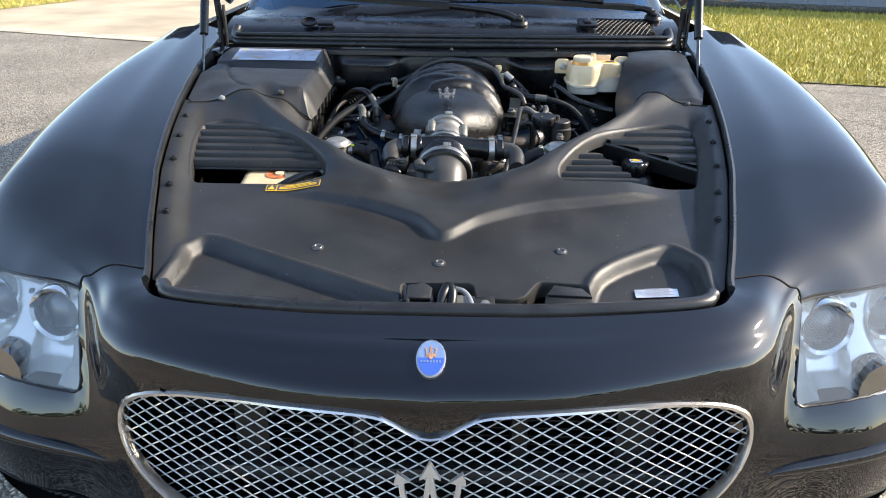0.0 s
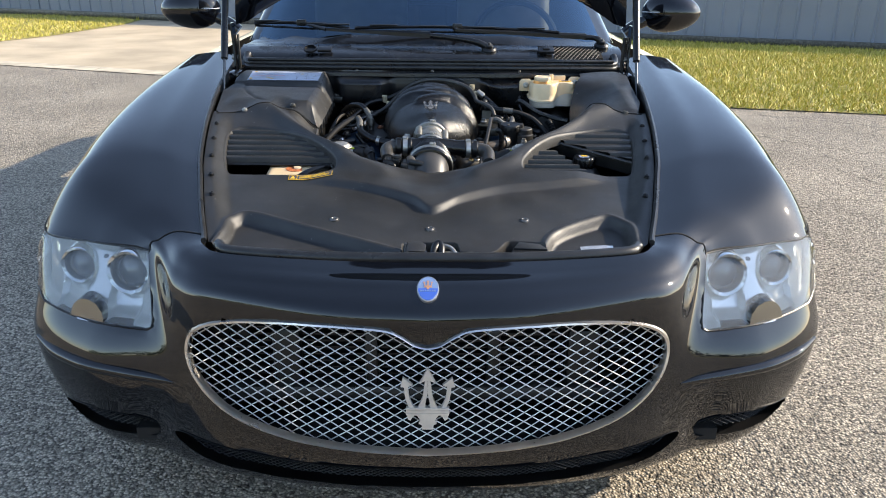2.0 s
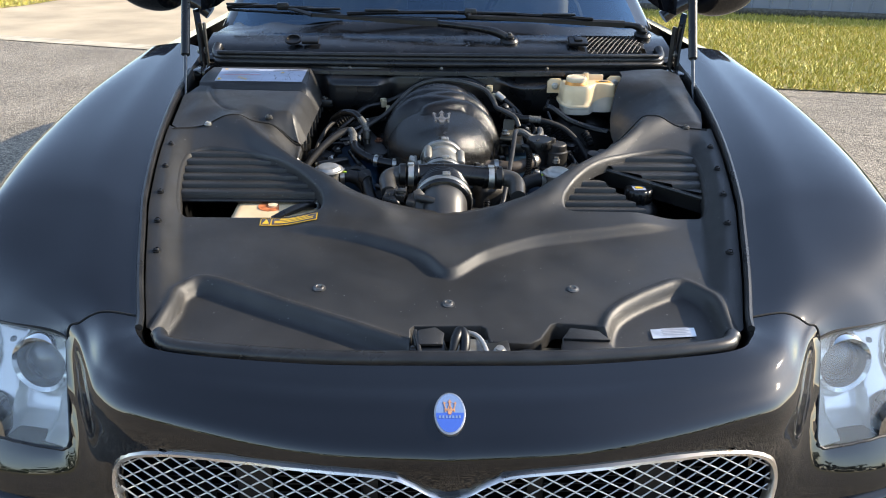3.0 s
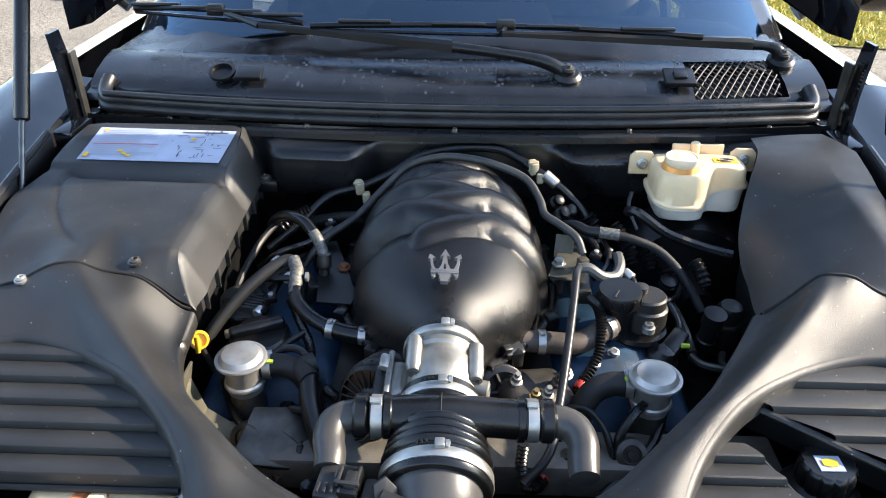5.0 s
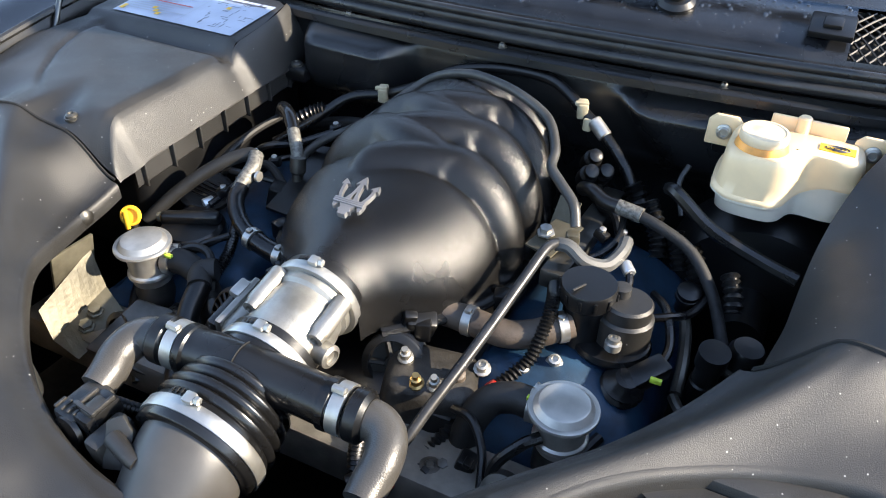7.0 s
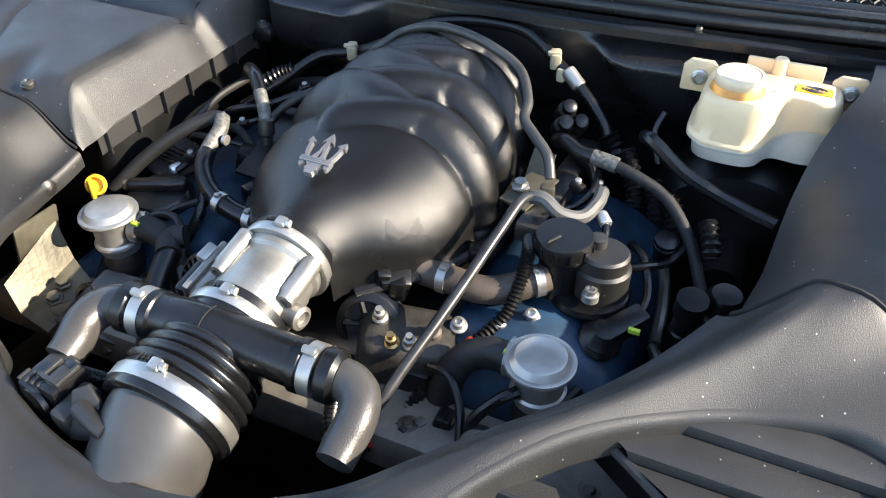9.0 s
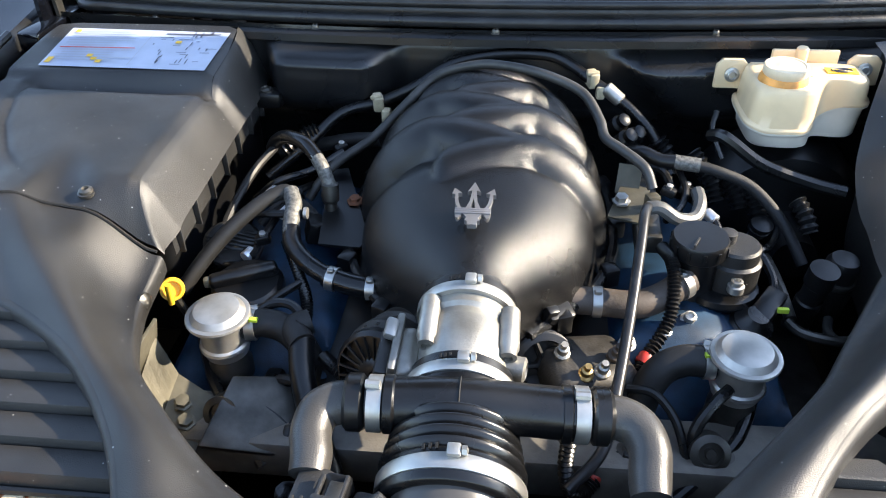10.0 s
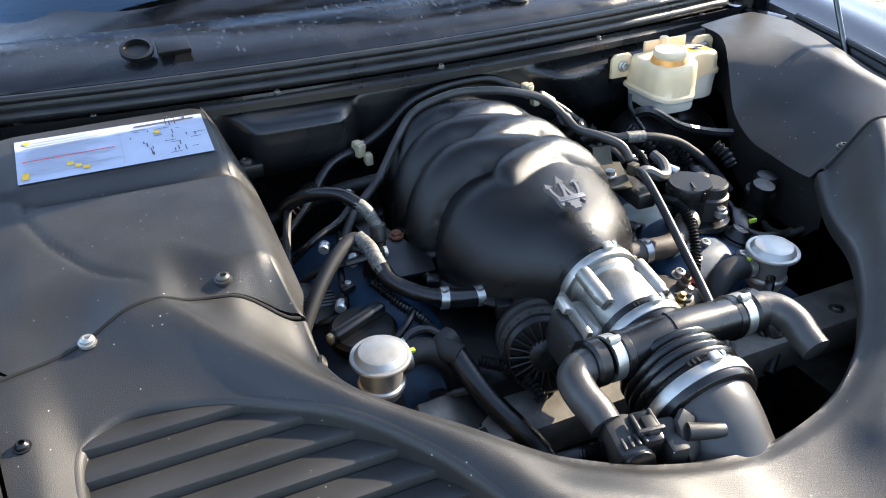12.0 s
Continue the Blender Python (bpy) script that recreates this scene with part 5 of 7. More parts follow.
def build_bay_cover():
    c = thing("engine_bay_cover", "matt black moulded plastic cover over the front of the engine bay", "engine cover")
    right = [(edge_x(y) - .012, y) for y in np.linspace(.33, 1.0, 26)]
    front = [(-.40, .264), (-.2, .238), (0, .234), (.2, .238), (.40, .264), (.445, .30)]
    back_r = [(.60, seam_y(.60)), (.52, seam_y(.52)), (.44, seam_y(.44))]
    back_l = [(-.60, seam_y(-.60)), (-.52, seam_y(-.52)), (-.44, seam_y(-.44)), (-.37, seam_y(-.37))]
    keep = front + right + back_r + BAY_HOLE[::-1] + back_l[::-1] + [(-x, y) for x, y in right[::-1]] + [(-.445, .30)]
    v, f = sheet(-.64, .64, .225, 1.045, .0043, cover_z, keep, [VENT_R, VENT_L, LATCH_A])
    link_mesh("panel", v, f, PLASTIC, c, "", angle=50)
    edge = [(0, 0), (.003, .001), (.006, .004), (.0075, .010), (.008, .032)]
    hole = spline(BAY_HOLE, 90)
    rim("engine_rim", hole, cover_z, [(0, 0), (.003, .001), (.005, .004), (.006, .010), (.006, .020)], PLASTIC, c, close=False)
    rim("vent_rim", VENT_R, cover_z, edge, PLASTIC, c)
    rim("vent_rim", VENT_L, cover_z, edge, PLASTIC, c)
    latch = np.array(LATCH_A)
    rim("latch_rim", latch, cover_z, [(0, 0), (.002, .001), (.003, .004), (.003, .03)], PLASTIC, c, close=False)
    # louvre panels sunk into the openings
    for s in (1, -1):
        loop = VENT_R if s > 0 else VENT_L
        centre = loop.mean(axis=0)
        wide_loop = centre + (loop - centre) * 1.06
        if s < 0:
            y0, y1, n = .748, .925, 6
        else:
            y0, y1, n = .665, .815, 6
        lou = new("louvre_panel")
        lou.parent = c
        tagged(lou, "stepped louvres inside the opening")
        step = (y1 - y0) / n
        for k in range(n + (1 if s < 0 else 0)):
            a = y0 + k * step
            rows = []
            for dy, dz in ((0, -.016), (.0006, -.0010), (.0020, .0024), (.0040, .0030), (step * .5, .0002), (step - .001, -.0050), (step, -.013)):
                yy = a + dy
                if s > 0:
                    xs = np.linspace(.20, .415 - (yy - .672) * .62, 48)
                else:
                    xs = -np.linspace(.15, .60, 48)
                rows.append([(x, yy, base_z(yy) + dz) for x in xs])
            vv, ff = lattice(rows)
            ff = [q for q in ff if inside(np.mean([vv[i][0] for i in q]), np.mean([vv[i][1] for i in q]), wide_loop) and len({vv[i] for i in q}) > 2]
            if ff:
                link_mesh("louvre", vv, ff, PLASTIC, lou, angle=30)
        if s > 0:
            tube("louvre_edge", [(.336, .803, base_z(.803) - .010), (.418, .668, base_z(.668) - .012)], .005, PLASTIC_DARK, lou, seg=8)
            # the rear louvre fan
            for k in range(5):
                y = .750 + .034 * k
                rows = []
                for dy, dz in ((0, -.016), (.0006, -.001), (.0020, .0024), (.0040, .0030), (.017, .0002), (.033, -.0050), (.034, -.013)):
                    xa = max(.325, .545 - (y + dy - .745) * 1.65)
                    rows.append([(x, y + dy, base_z(y + dy) + dz) for x in np.linspace(xa, .575, 16)])
                vv, ff = lattice(rows)
                link_mesh("louvre", vv, [q for q in ff if inside(np.mean([vv[i][0] for i in q]), np.mean([vv[i][1] for i in q]), wide_loop)], PLASTIC, lou, angle=30)
            tube("louvre_edge", [(.545, .744, base_z(.744) - .008), (.46, .796, base_z(.796) - .008), (.38, .845, base_z(.845) - .008), (.335, .872, base_z(.872) - .010)], .0045, PLASTIC, lou, seg=8)
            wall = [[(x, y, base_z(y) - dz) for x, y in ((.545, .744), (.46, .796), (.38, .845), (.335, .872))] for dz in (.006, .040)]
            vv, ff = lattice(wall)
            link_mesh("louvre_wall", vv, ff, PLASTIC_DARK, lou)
        else:
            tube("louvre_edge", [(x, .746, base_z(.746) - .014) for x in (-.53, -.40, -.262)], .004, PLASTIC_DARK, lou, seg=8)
    # fixings
    for x, y in ((-.215, .444), (.003, .401), (.217, .443)):
        lathe("fixing", (x, y, cover_z(x, y)), (0, -.15, 1), [(.0110, -.002), (.0110, .0010), (.0085, .0016), (.0075, .0032), (.0055, .0040), (.0045, .0022), (.0001, .0022)], DULL_FIX, c, "quarter-turn steel fixing", seg=18)
    for s in (1, -1):
        for y in (.52, .605, .70, .80, .90):
            x = (edge_x(y) - .030) * s
            screw((x, y, cover_z(x, y)), (0, -.1, 1), c, .0058, RUBBER)
    return c


DULL_FIX = material("dull_fixing", (0.13, 0.125, 0.12), 0.4, 0.7, 0, (80, 0.3))
COVER = build_bay_cover()


def sticker(name, corners, mat, parent, lift=.0012):
    """A thin label laid on the cover; corners as (x, y)."""
    a, b, c, d = (np.array(q) for q in corners)
    rows = []
    for u in np.linspace(0, 1, 7):
        rows.append([(*p, cover_z(*p) + lift) for p in ((a * (1 - u) + b * u) * (1 - w) + (d * (1 - u) + c * u) * w for w in np.linspace(0, 1, 4))])
    v, f = lattice(rows)
    return link_mesh(name, v, f, mat, parent, smooth=False)


warn = tagged(sticker("warning_label", [(-.352, .634), (-.242, .634), (-.243, .657), (-.353, .657)], INK_YEL, None, .0016), "yellow and black warning label on the bay cover", "label")
sticker("black_field", [(-.350, .636), (-.332, .636), (-.332, .655), (-.351, .655)], INK, warn, .0022)
sticker("black_field", [(-.329, .636), (-.244, .636), (-.245, .655), (-.330, .655)], INK, warn, .0022)
for y, x0, x1 in ((.651, -.315, -.262), (.646, -.325, -.25), (.641, -.325, -.25)):
    sticker("text_bar", [(x0, y - .0016), (x1, y - .0016), (x1, y + .0016), (x0, y + .0016)], INK_YEL, warn, .0028)
vs = [(-.348, .638), (-.334, .638), (-.341, .653)]
link_mesh("triangle", [(x, y, cover_z(x, y) + .0028) for x, y in vs], [(0, 1, 2)], INK_YEL, warn, smooth=False)
foil = tagged(sticker("foil_label", [(.330, .334), (.402, .340), (.404, .362), (.331, .357)], FOIL, None, .0030), "crinkled silver foil label on the bay cover", "label")
for k in range(5):
    y = .341 + .004 * k
    sticker("text_bar", [(.348, y), (.394 - .006 * (k % 2), y + .003), (.394 - .006 * (k % 2), y + .0046), (.348, y + .0016)], INK_SOFT, foil, .0040)
small = tagged(sticker("small_label", [(-.160, .268), (-.112, .268), (-.112, .283), (-.160, .283)], LABEL, None, .0030), "small white label at the front edge of the cover", "label")
sticker("black_field", [(-.158, .2695), (-.114, .2695), (-.114, .2815), (-.158, .2815)], INK, small, .0040)
for x0, x1 in ((-.154, -.146), (-.140, -.137), (-.133, -.128), (-.124, -.118)):
    sticker("text_bar", [(x0, .2725), (x1, .2725), (x1, .2790), (x0, .2790)], LABEL, small, .0050)


# ---------------------------------------------------------------- air filter box and side trim
def airbox_z(x, y):
    u = -x
    z = .930 + .035 * (y - 1.06) + .02 * max(0, u - .40) - .012 * smooth01(.44, .58, u) * (1 - smooth01(1.0, 1.2, y))
    # ledge below the label plate
    inner = 1 - smooth01(.565, .60, u)
    z -= .012 * math.exp(-((y - 1.268) / .013) ** 2) * inner
    z += (.948 + .10 * (y - 1.285) - z) * smooth01(1.276, 1.292, y)
    # swept groove from the plate down to the seam
    gx = float(np.interp(y, (1.05, 1.10, 1.16, 1.22, 1.262), (.475, .525, .562, .585, .590)))
    if y < 1.275:
        z -= .004 * math.exp(-((gx - u) / .0045) ** 2)
    z -= .018 * smooth01(.625, .66, u) * smooth01(1.15, 1.25, y)
    # rounded shoulder towards the engine
    z -= .006 * (1 - smooth01(.351, .366, u)) ** 2
    # front drop to the seam, with a pocket for the screw
    low = cover_z(x, seam_y(x))
    d = y - seam_y(x)
    reach = .040 + .070 * smooth01(.385, .46, u)
    f = max(0.0, min(1.0, d / reach))
    z = low + (z - low) * (f * (2 - f) * (1 - smooth01(.385, .46, u)) + smooth01(0, 1, f) * smooth01(.385, .46, u))
    side = smooth01(.580, .618, u) * (1 - smooth01(1.10, 1.25, y))
    return z * (1 - side) + (edge_z(y) - .010) * side


def build_airbox():
    a = thing("air_filter_box", "matt black plastic air filter box with a white paper label", "air box")
    front = [(-u, seam_y(-u) + .0025) for u in np.linspace(.337, .60, 18)]
    side = [(-(edge_x(y) - .018), y) for y in np.linspace(1.003, 1.21, 9)] + [(-.625, 1.27), (-.640, 1.36), (-.625, 1.425)]
    back = [(-.60, 1.432), (-.48, 1.432), (-.375, 1.430), (-.360, 1.420)]
    inner = [(-.354, 1.36), (-.352, 1.26), (-.352, 1.12), (-.352, 1.062), (-.349, 1.045), (-.343, 1.032)]
    keep = front + side + back + inner
    v, f = sheet(-.67, -.33, .94, 1.44, .0048, airbox_z, keep, [])
    link_mesh("lid", v, f, PLASTIC, a, "", angle=45)
    wall = [(-.600, 1.432), (-.48, 1.432), (-.375, 1.430), (-.360, 1.420), (-.354, 1.36), (-.352, 1.26), (-.352, 1.12), (-.352, 1.062), (-.349, 1.045), (-.343, 1.032), (-.337, seam_y(-.337) + .0025)]
    rows = []
    wall = spline(wall, 90)
    def foot(y):
        return .853 + .012 * smooth01(1.03, 1.08, y) + .012 * smooth01(1.05, 1.30, y)
    for k, out in ((0, 0), (.05, .0035), (.12, .007), (.3, .013), (.95, .031), (1.0, .027)):
        rows.append([(x + (out * (1 - .7 * (1 - smooth01(1.02, 1.06, y))) if x > -.372 else 0), y + (out * .5 if y > 1.42 else 0), airbox_z(x, y) * (1 - k) + min(foot(y), airbox_z(x, y) - .003) * k) for x, y in wall])
    v, f = lattice(rows)
    link_mesh("lid_wall", v, f, PLASTIC, a, "", angle=40)
    block("lower_case", (-.455, 1.255, .775), (.215, .36, .17), PLASTIC_DARK, a, bevel=.02, segs=3)
    rows = [[(-.334 + .004 * u, 1.050 + .350 * k, z + .022 * k) for k in np.linspace(0, 1, 20)] for u, z in ((0, .862), (1, .858), (1.3, .834), (.6, .831))]
    v, f = lattice(rows)
    link_mesh("skirt", v, f, PLASTIC, a, "narrow skirt below the lid", angle=40)
    for k in range(7):
        block("rib", (-.327, 1.062 + .052 * k, .848 + .0034 * k), (.009, .0030, .034), PLASTIC, a, bevel=.001)
    screw((-.402, 1.037, airbox_z(-.402, 1.037)), (0, -.1, 1), a, .0075, DARK_STEEL)
    screw((-.533, .997, airbox_z(-.533, .997)), (0, -.1, 1), a, .0070)
    lip = [(-u, seam_y(-u) + .0005, airbox_z(-u, seam_y(-u) + .0005) + .0005) for u in np.linspace(.334, .61, 26)]
    tube("joint_line", lip, .0018, VOID, a, "dark joint to the bay cover", seg=6, smooth_path=False)
    # paper label with unreadable print
    lab = tagged(link_mesh("instruction_label", [(x, y, airbox_z(x, y) + .0015) for x, y in ((-.592, 1.298), (-.364, 1.294), (-.364, 1.405), (-.598, 1.412))], [(0, 1, 2, 3)], LABEL, None, smooth=False), "white and pale blue instruction label on the air box", "label")
    def mark(u0, v0, u1, v1, mat, lift=.0026):
        q = []
        for u, vv in ((u0, v0), (u1, v0), (u1, v1), (u0, v1)):
            x = -.594 + .228 * u
            y = 1.299 + .108 * vv
            q.append((x, y, airbox_z(x, y) + lift))
        link_mesh("print_bar", q, [(0, 1, 2, 3)], mat, lab, smooth=False)
    rng = random.Random(3)
    for k in range(13):
        vv = .93 - k * .066
        if k == 7:
            mark(.03, vv, .50, vv + .022, INK_RED)
            continue
        mark(.04 + (.03 if k % 3 == 0 else 0), vv, .30 + rng.uniform(.05, .22), vv + .020, INK_SOFT)
    for u, vv in ((.03, .90), (.03, .12), (.03, .05), (.25, .22), (.29, .14), (.33, .07), (.72, .62)):
        mark(u, vv, u + .035, vv + .075, INK_YEL, .0030)
    mark(.535, .03, .540, .97, INK_SOFT)
    for k in range(34):
        u, vv = rng.uniform(.58, .95), rng.uniform(.06, .90)
        if rng.random() < .5:
            mark(u, vv, u + rng.uniform(.02, .09), vv + .012, INK)
        else:
            mark(u, vv, u + .006, vv + rng.uniform(.04, .16), INK)
    mark(.62, .88, .96, .91, INK)
    # bracket with a screw beside the box
    block("side_bracket", (-.318, 1.385, .875), (.045, .03, .022), PLASTIC_DARK, a, bevel=.004)
    screw((-.318, 1.383, .886), (0, -.1, 1), a, .009, DARK_STEEL)


build_airbox()


TRIM_EDGE = spline([(.412, 1.032, .846), (.420, 1.06, .838), (.427, 1.10, .834), (.436, 1.15, .834), (.441, 1.20, .838), (.447, 1.25, .864), (.456, 1.28, .902), (.470, 1.31, .936), (.485, 1.34, .953), (.495, 1.37, .959), (.500, 1.42, .960)], 80)
TRIM_INNER = TRIM_EDGE[:, :2]


def trim_z(x, y):
    xi = float(np.interp(y, TRIM_INNER[:, 1], TRIM_INNER[:, 0]))
    zi = float(np.interp(y, TRIM_EDGE[:, 1], TRIM_EDGE[:, 2]))
    zo = float(np.interp(y, (1.0, 1.2, 1.4), (.914, .947, .966)))
    k = max(0.0, min(1.0, (x - xi) / max(.05, .585 - xi)))
    z = zi + (zo - zi) * (.45 * k + .55 * (1 - (1 - k) ** 2.6))
    z -= .010 * math.exp(-((x - .535) / .055) ** 2 - ((y - 1.20) / .075) ** 2)
    low = cover_z(x, seam_y(x))
    z = low + (z - low) * smooth01(0, .03, y - seam_y(x))
    side = smooth01(.590, .630, x) * (1 - smooth01(1.15, 1.30, y))
    return z * (1 - side) + (edge_z(y) - .010) * side


def build_side_trim():
    t = thing("side_trim", "matt black moulded trim beside the brake fluid reservoir", "trim panel")
    inner = TRIM_INNER
    out = [(.62, 1.43), (.648, 1.36), (.635, 1.25), (edge_x(1.2) - .025, 1.2), (edge_x(1.1) - .018, 1.1), (.60, seam_y(.60) + .003), (.52, seam_y(.52) + .003), (.44, seam_y(.44) + .003)]
    keep = [tuple(q) for q in inner] + out
    v, f = sheet(.36, .67, .94, 1.44, .005, trim_z, keep, [])
    link_mesh("panel", v, f, PLASTIC, t, angle=50)
    rim("inner_edge", inner, trim_z, [(0, 0), (.004, .0008), (.008, .0035), (.0105, .008), (.012, .014), (.014, .10)], PLASTIC, t, close=False)
    for x, y in ((.460, 1.048), (.565, 1.005)):
        screw((x, y, trim_z(x, y)), (0, -.1, 1), t, .0085, DARK_STEEL)
    lip = [(u, seam_y(u) + .0005, trim_z(u, seam_y(u)) + .0005) for u in np.linspace(.414, .61, 20)]
    tube("joint_line", lip, .0022, VOID, t, seg=6, smooth_path=False)


build_side_trim()


# ---------------------------------------------------------------- reservoirs and tanks
def build_brake_reservoir():
    r = thing("brake_fluid_reservoir", "aged cream nylon brake fluid reservoir with an orange-stained neck", "reservoir")
    plan = [(.325, 1.322), (.330, 1.298), (.350, 1.290), (.385, 1.290), (.402, 1.300), (.412, 1.322), (.424, 1.330), (.455, 1.328), (.474, 1.336), (.478, 1.360), (.472, 1.388), (.440, 1.394), (.352, 1.394), (.328, 1.384)]
    loop = loop_spline(plan, 84)
    c = loop.mean(axis=0)
    def seam(x):
        return .8875 + .020 * smooth01(.395, .445, x) + .006 * (1 - smooth01(.325, .350, x))
    def shell(levels):
        return lattice([[(c[0] + (x - c[0]) * k, c[1] + (y - c[1]) * k, seam(x) * (1 - u) + top * u + d) for x, y in loop] for k, u, top, d in levels], close_v=True)
    v, f = shell(((1.00, 0, 0, 0), (1.055, 0, 0, .0005), (1.060, 0, 0, .0030), (1.045, 0, 0, .0050), (1.0, 0, 0, .0065), (.985, .45, .936, 0), (.975, .75, .938, 0), (.95, .93, .9405, 0), (.91, 1, .9420, 0), (.84, 1, .9432, 0), (.02, 1, .9432, 0)))
    link_mesh("tank", v, f, CREAM, r, "cream upper shell", angle=50)
    # lower half of the tank, coloured as it looks in shade
    v, f = shell(((1.055, 0, 0, .0003), (1.055, 0, 0, -.0018), (.985, 0, 0, -.0040), (.955, .5, .872, 0), (.935, 1, .8690, 0), (.90, 1, .8665, 0), (.02, 1, .8665, 0)))
    link_mesh("lower_shell", v, f, CREAM_SHADED, r, "lower shell in a paler shade tone", angle=50)
    lathe("neck", (.364, 1.327, .930), (0, -.05, 1), [(.0305, 0), (.0300, .012), (.0285, .018), (.0265, .022)], ORANGE_NYLON, r, "orange-stained neck", seg=32)
    lathe("cap", (.364, 1.326, .9515), (0, -.05, 1), [(.0255, 0), (.0268, .002), (.0268, .0095), (.0255, .0115), (.0230, .0118), (.0222, .0108), (.012, .0108), (.011, .0114), (.001, .0114)], CREAM_CAP, r, "cream screw cap", seg=40)
    for x, y in ((.317, 1.388), (.481, 1.388)):
        prism("lug", [(-.021, -.020), (.021, -.020), (.021, .012), (.013, .020), (-.013, .020), (-.021, .012)], pose(x, y + .004, .926 if x < .4 else .934, 90, 0, 0), .007, CREAM, r, bevel=.002)
        lathe("lug_washer", (x, y - .006, .926 if x < .4 else .936), (0, -1, .1), [(.0095, -.002), (.0095, .0005), (.0080, .0012), (.001, .0012)], ZINC, r, "plated washer", seg=20)
        lathe("lug_bolt", (x, y - .007, .926 if x < .4 else .936), (0, -1, .1), [(.0068, 0), (.0068, .004), (.0058, .005), (.0048, .005), (.0040, .002), (.0001, .002)], ZINC, r, "dark hexagon bolt", seg=12)
    block("web", (.340, 1.389, .918), (.034, .010, .026), CREAM, r, bevel=.004)
    block("back_web", (.408, 1.397, .944), (.085, .006, .026), CREAM, r, "thin moulded back web", bevel=.002)
    block("web", (.470, 1.390, .915), (.03, .012, .03), CREAM, r, bevel=.005)
    lathe("spigot", (.402, 1.392, .930), (0, 0, 1), [(.0078, 0), (.0078, .030), (.006, .032), (.001, .032)], CREAM, r, seg=16)
    prism("fluid_label", [(-.019, -.0085), (.019, -.0085), (.019, .0085), (-.019, .0085)], pose(.443, 1.358, .9434, 2, 0, -2), .0012, INK_YEL, r, "yellow fluid label")
    for rad in (.0098, .0066, .0034):
        tube("label_ring", [(.443 + rad * 1.3 * math.cos(a), 1.358 + rad * .7 * math.sin(a), .9452) for a in np.linspace(0, 2 * math.pi, 20, endpoint=False)], .0006, INK, r, seg=4, smooth_path=False, closed=True)
    block("mount", (.405, 1.405, .915), (.20, .02, .05), PLASTIC_DARK, r, bevel=.006)
    # master cylinder and strap below
    lathe("booster", (.40, 1.40, .74), (0, -1, 0), [(.115, 0), (.115, .06), (.10, .085), (.05, .095), (.03, .10), (.028, .17), (.001, .17)], PLASTIC_DARK, r, "black brake servo drum", seg=40)


ORANGE_NYLON = material("stained_nylon", (0.78, 0.33, 0.07), 0.45, 0, 0, (40, 0.35))
build_brake_reservoir()


def build_steering_reservoir():
    r = thing("steering_fluid_reservoir", "black round fluid reservoir with a ribbed cap under the opening", "reservoir")
    lathe("bottle", (.415, .803, .73), (0, 0, 1), [(.040, 0), (.046, .01), (.047, .035), (.044, .055), (.034, .068), (.027, .072), (.027, .08)], PLASTIC_DARK, r, seg=36, angle=60)
    teeth = []
    for k in range(48):
        teeth.append(.0295 if k % 4 < 3 else .0275)
    rows = []
    for z, s in ((.803, 1), (.805, 1.02), (.824, 1.02), (.828, .97), (.830, .90)):
        rows.append([(.415 + teeth[k] * s * math.cos(2 * math.pi * k / 48), .803 + teeth[k] * s * math.sin(2 * math.pi * k / 48), z) for k in range(48)])
    v, f = lattice(rows, close_v=True)
    f.append(tuple((len(rows) - 1) * 48 + k for k in range(48)))
    link_mesh("cap", v, f, RUBBER, r, "ribbed black cap", angle=30)
    prism("cap_label", [(-.013, -.011), (.013, -.011), (.013, .011), (-.013, .011)], pose(.414, .800, .830), .0012, LABEL, r, "white label with a yellow mark")
    prism("cap_mark", [(-.008, -.004), (0, -.006), (.008, -.004), (.008, .004), (0, .006), (-.008, .004)], pose(.414, .800, .8314), .0010, INK_YEL, r)
    tube("hose", [(.38, .81, .77), (.345, .82, .765), (.31, .84, .75)], .010, RUBBER, r)
    block("holder", (.43, .80, .715), (.14, .13, .03), PLASTIC_DARK, r, bevel=.01)


build_steering_reservoir()


def build_coolant_tank():
    r = thing("coolant_tank", "yellowed cream plastic tank with a red round sticker under the opening", "tank")
    block("tank", (-.335, .695, .745), (.185, .155, .10), CREAM, r, "", turn=(6, 0, 0), bevel=.022, segs=5)
    prism("sticker", [(.030 * math.cos(a), .024 * math.sin(a)) for a in np.linspace(0, 2 * math.pi, 28, endpoint=False)], pose(-.345, .702, .7955, 6, 0, 25), .001, ORANGE, r, "worn orange round sticker")
    lathe("sticker_hub", (-.345, .702, .796), (0, -.1, 1), [(.010, 0), (.010, .004), (.001, .005)], CREAM_CAP, r, seg=14)
    tube("hose", [(-.262, .70, .795), (-.275, .685, .803), (-.30, .668, .800), (-.345, .652, .780)], .0085, RUBBER, r)
    lathe("hose_end", (-.258, .705, .790), (.3, .5, .3), [(.012, -.01), (.012, .01), (.010, .016), (.001, .017)], ZINC, r, seg=16)
    block("bracket", (-.470, .70, .72), (.07, .10, .05), PLASTIC_DARK, r, bevel=.01)
    return r


build_coolant_tank().location = (0, .036, .014)


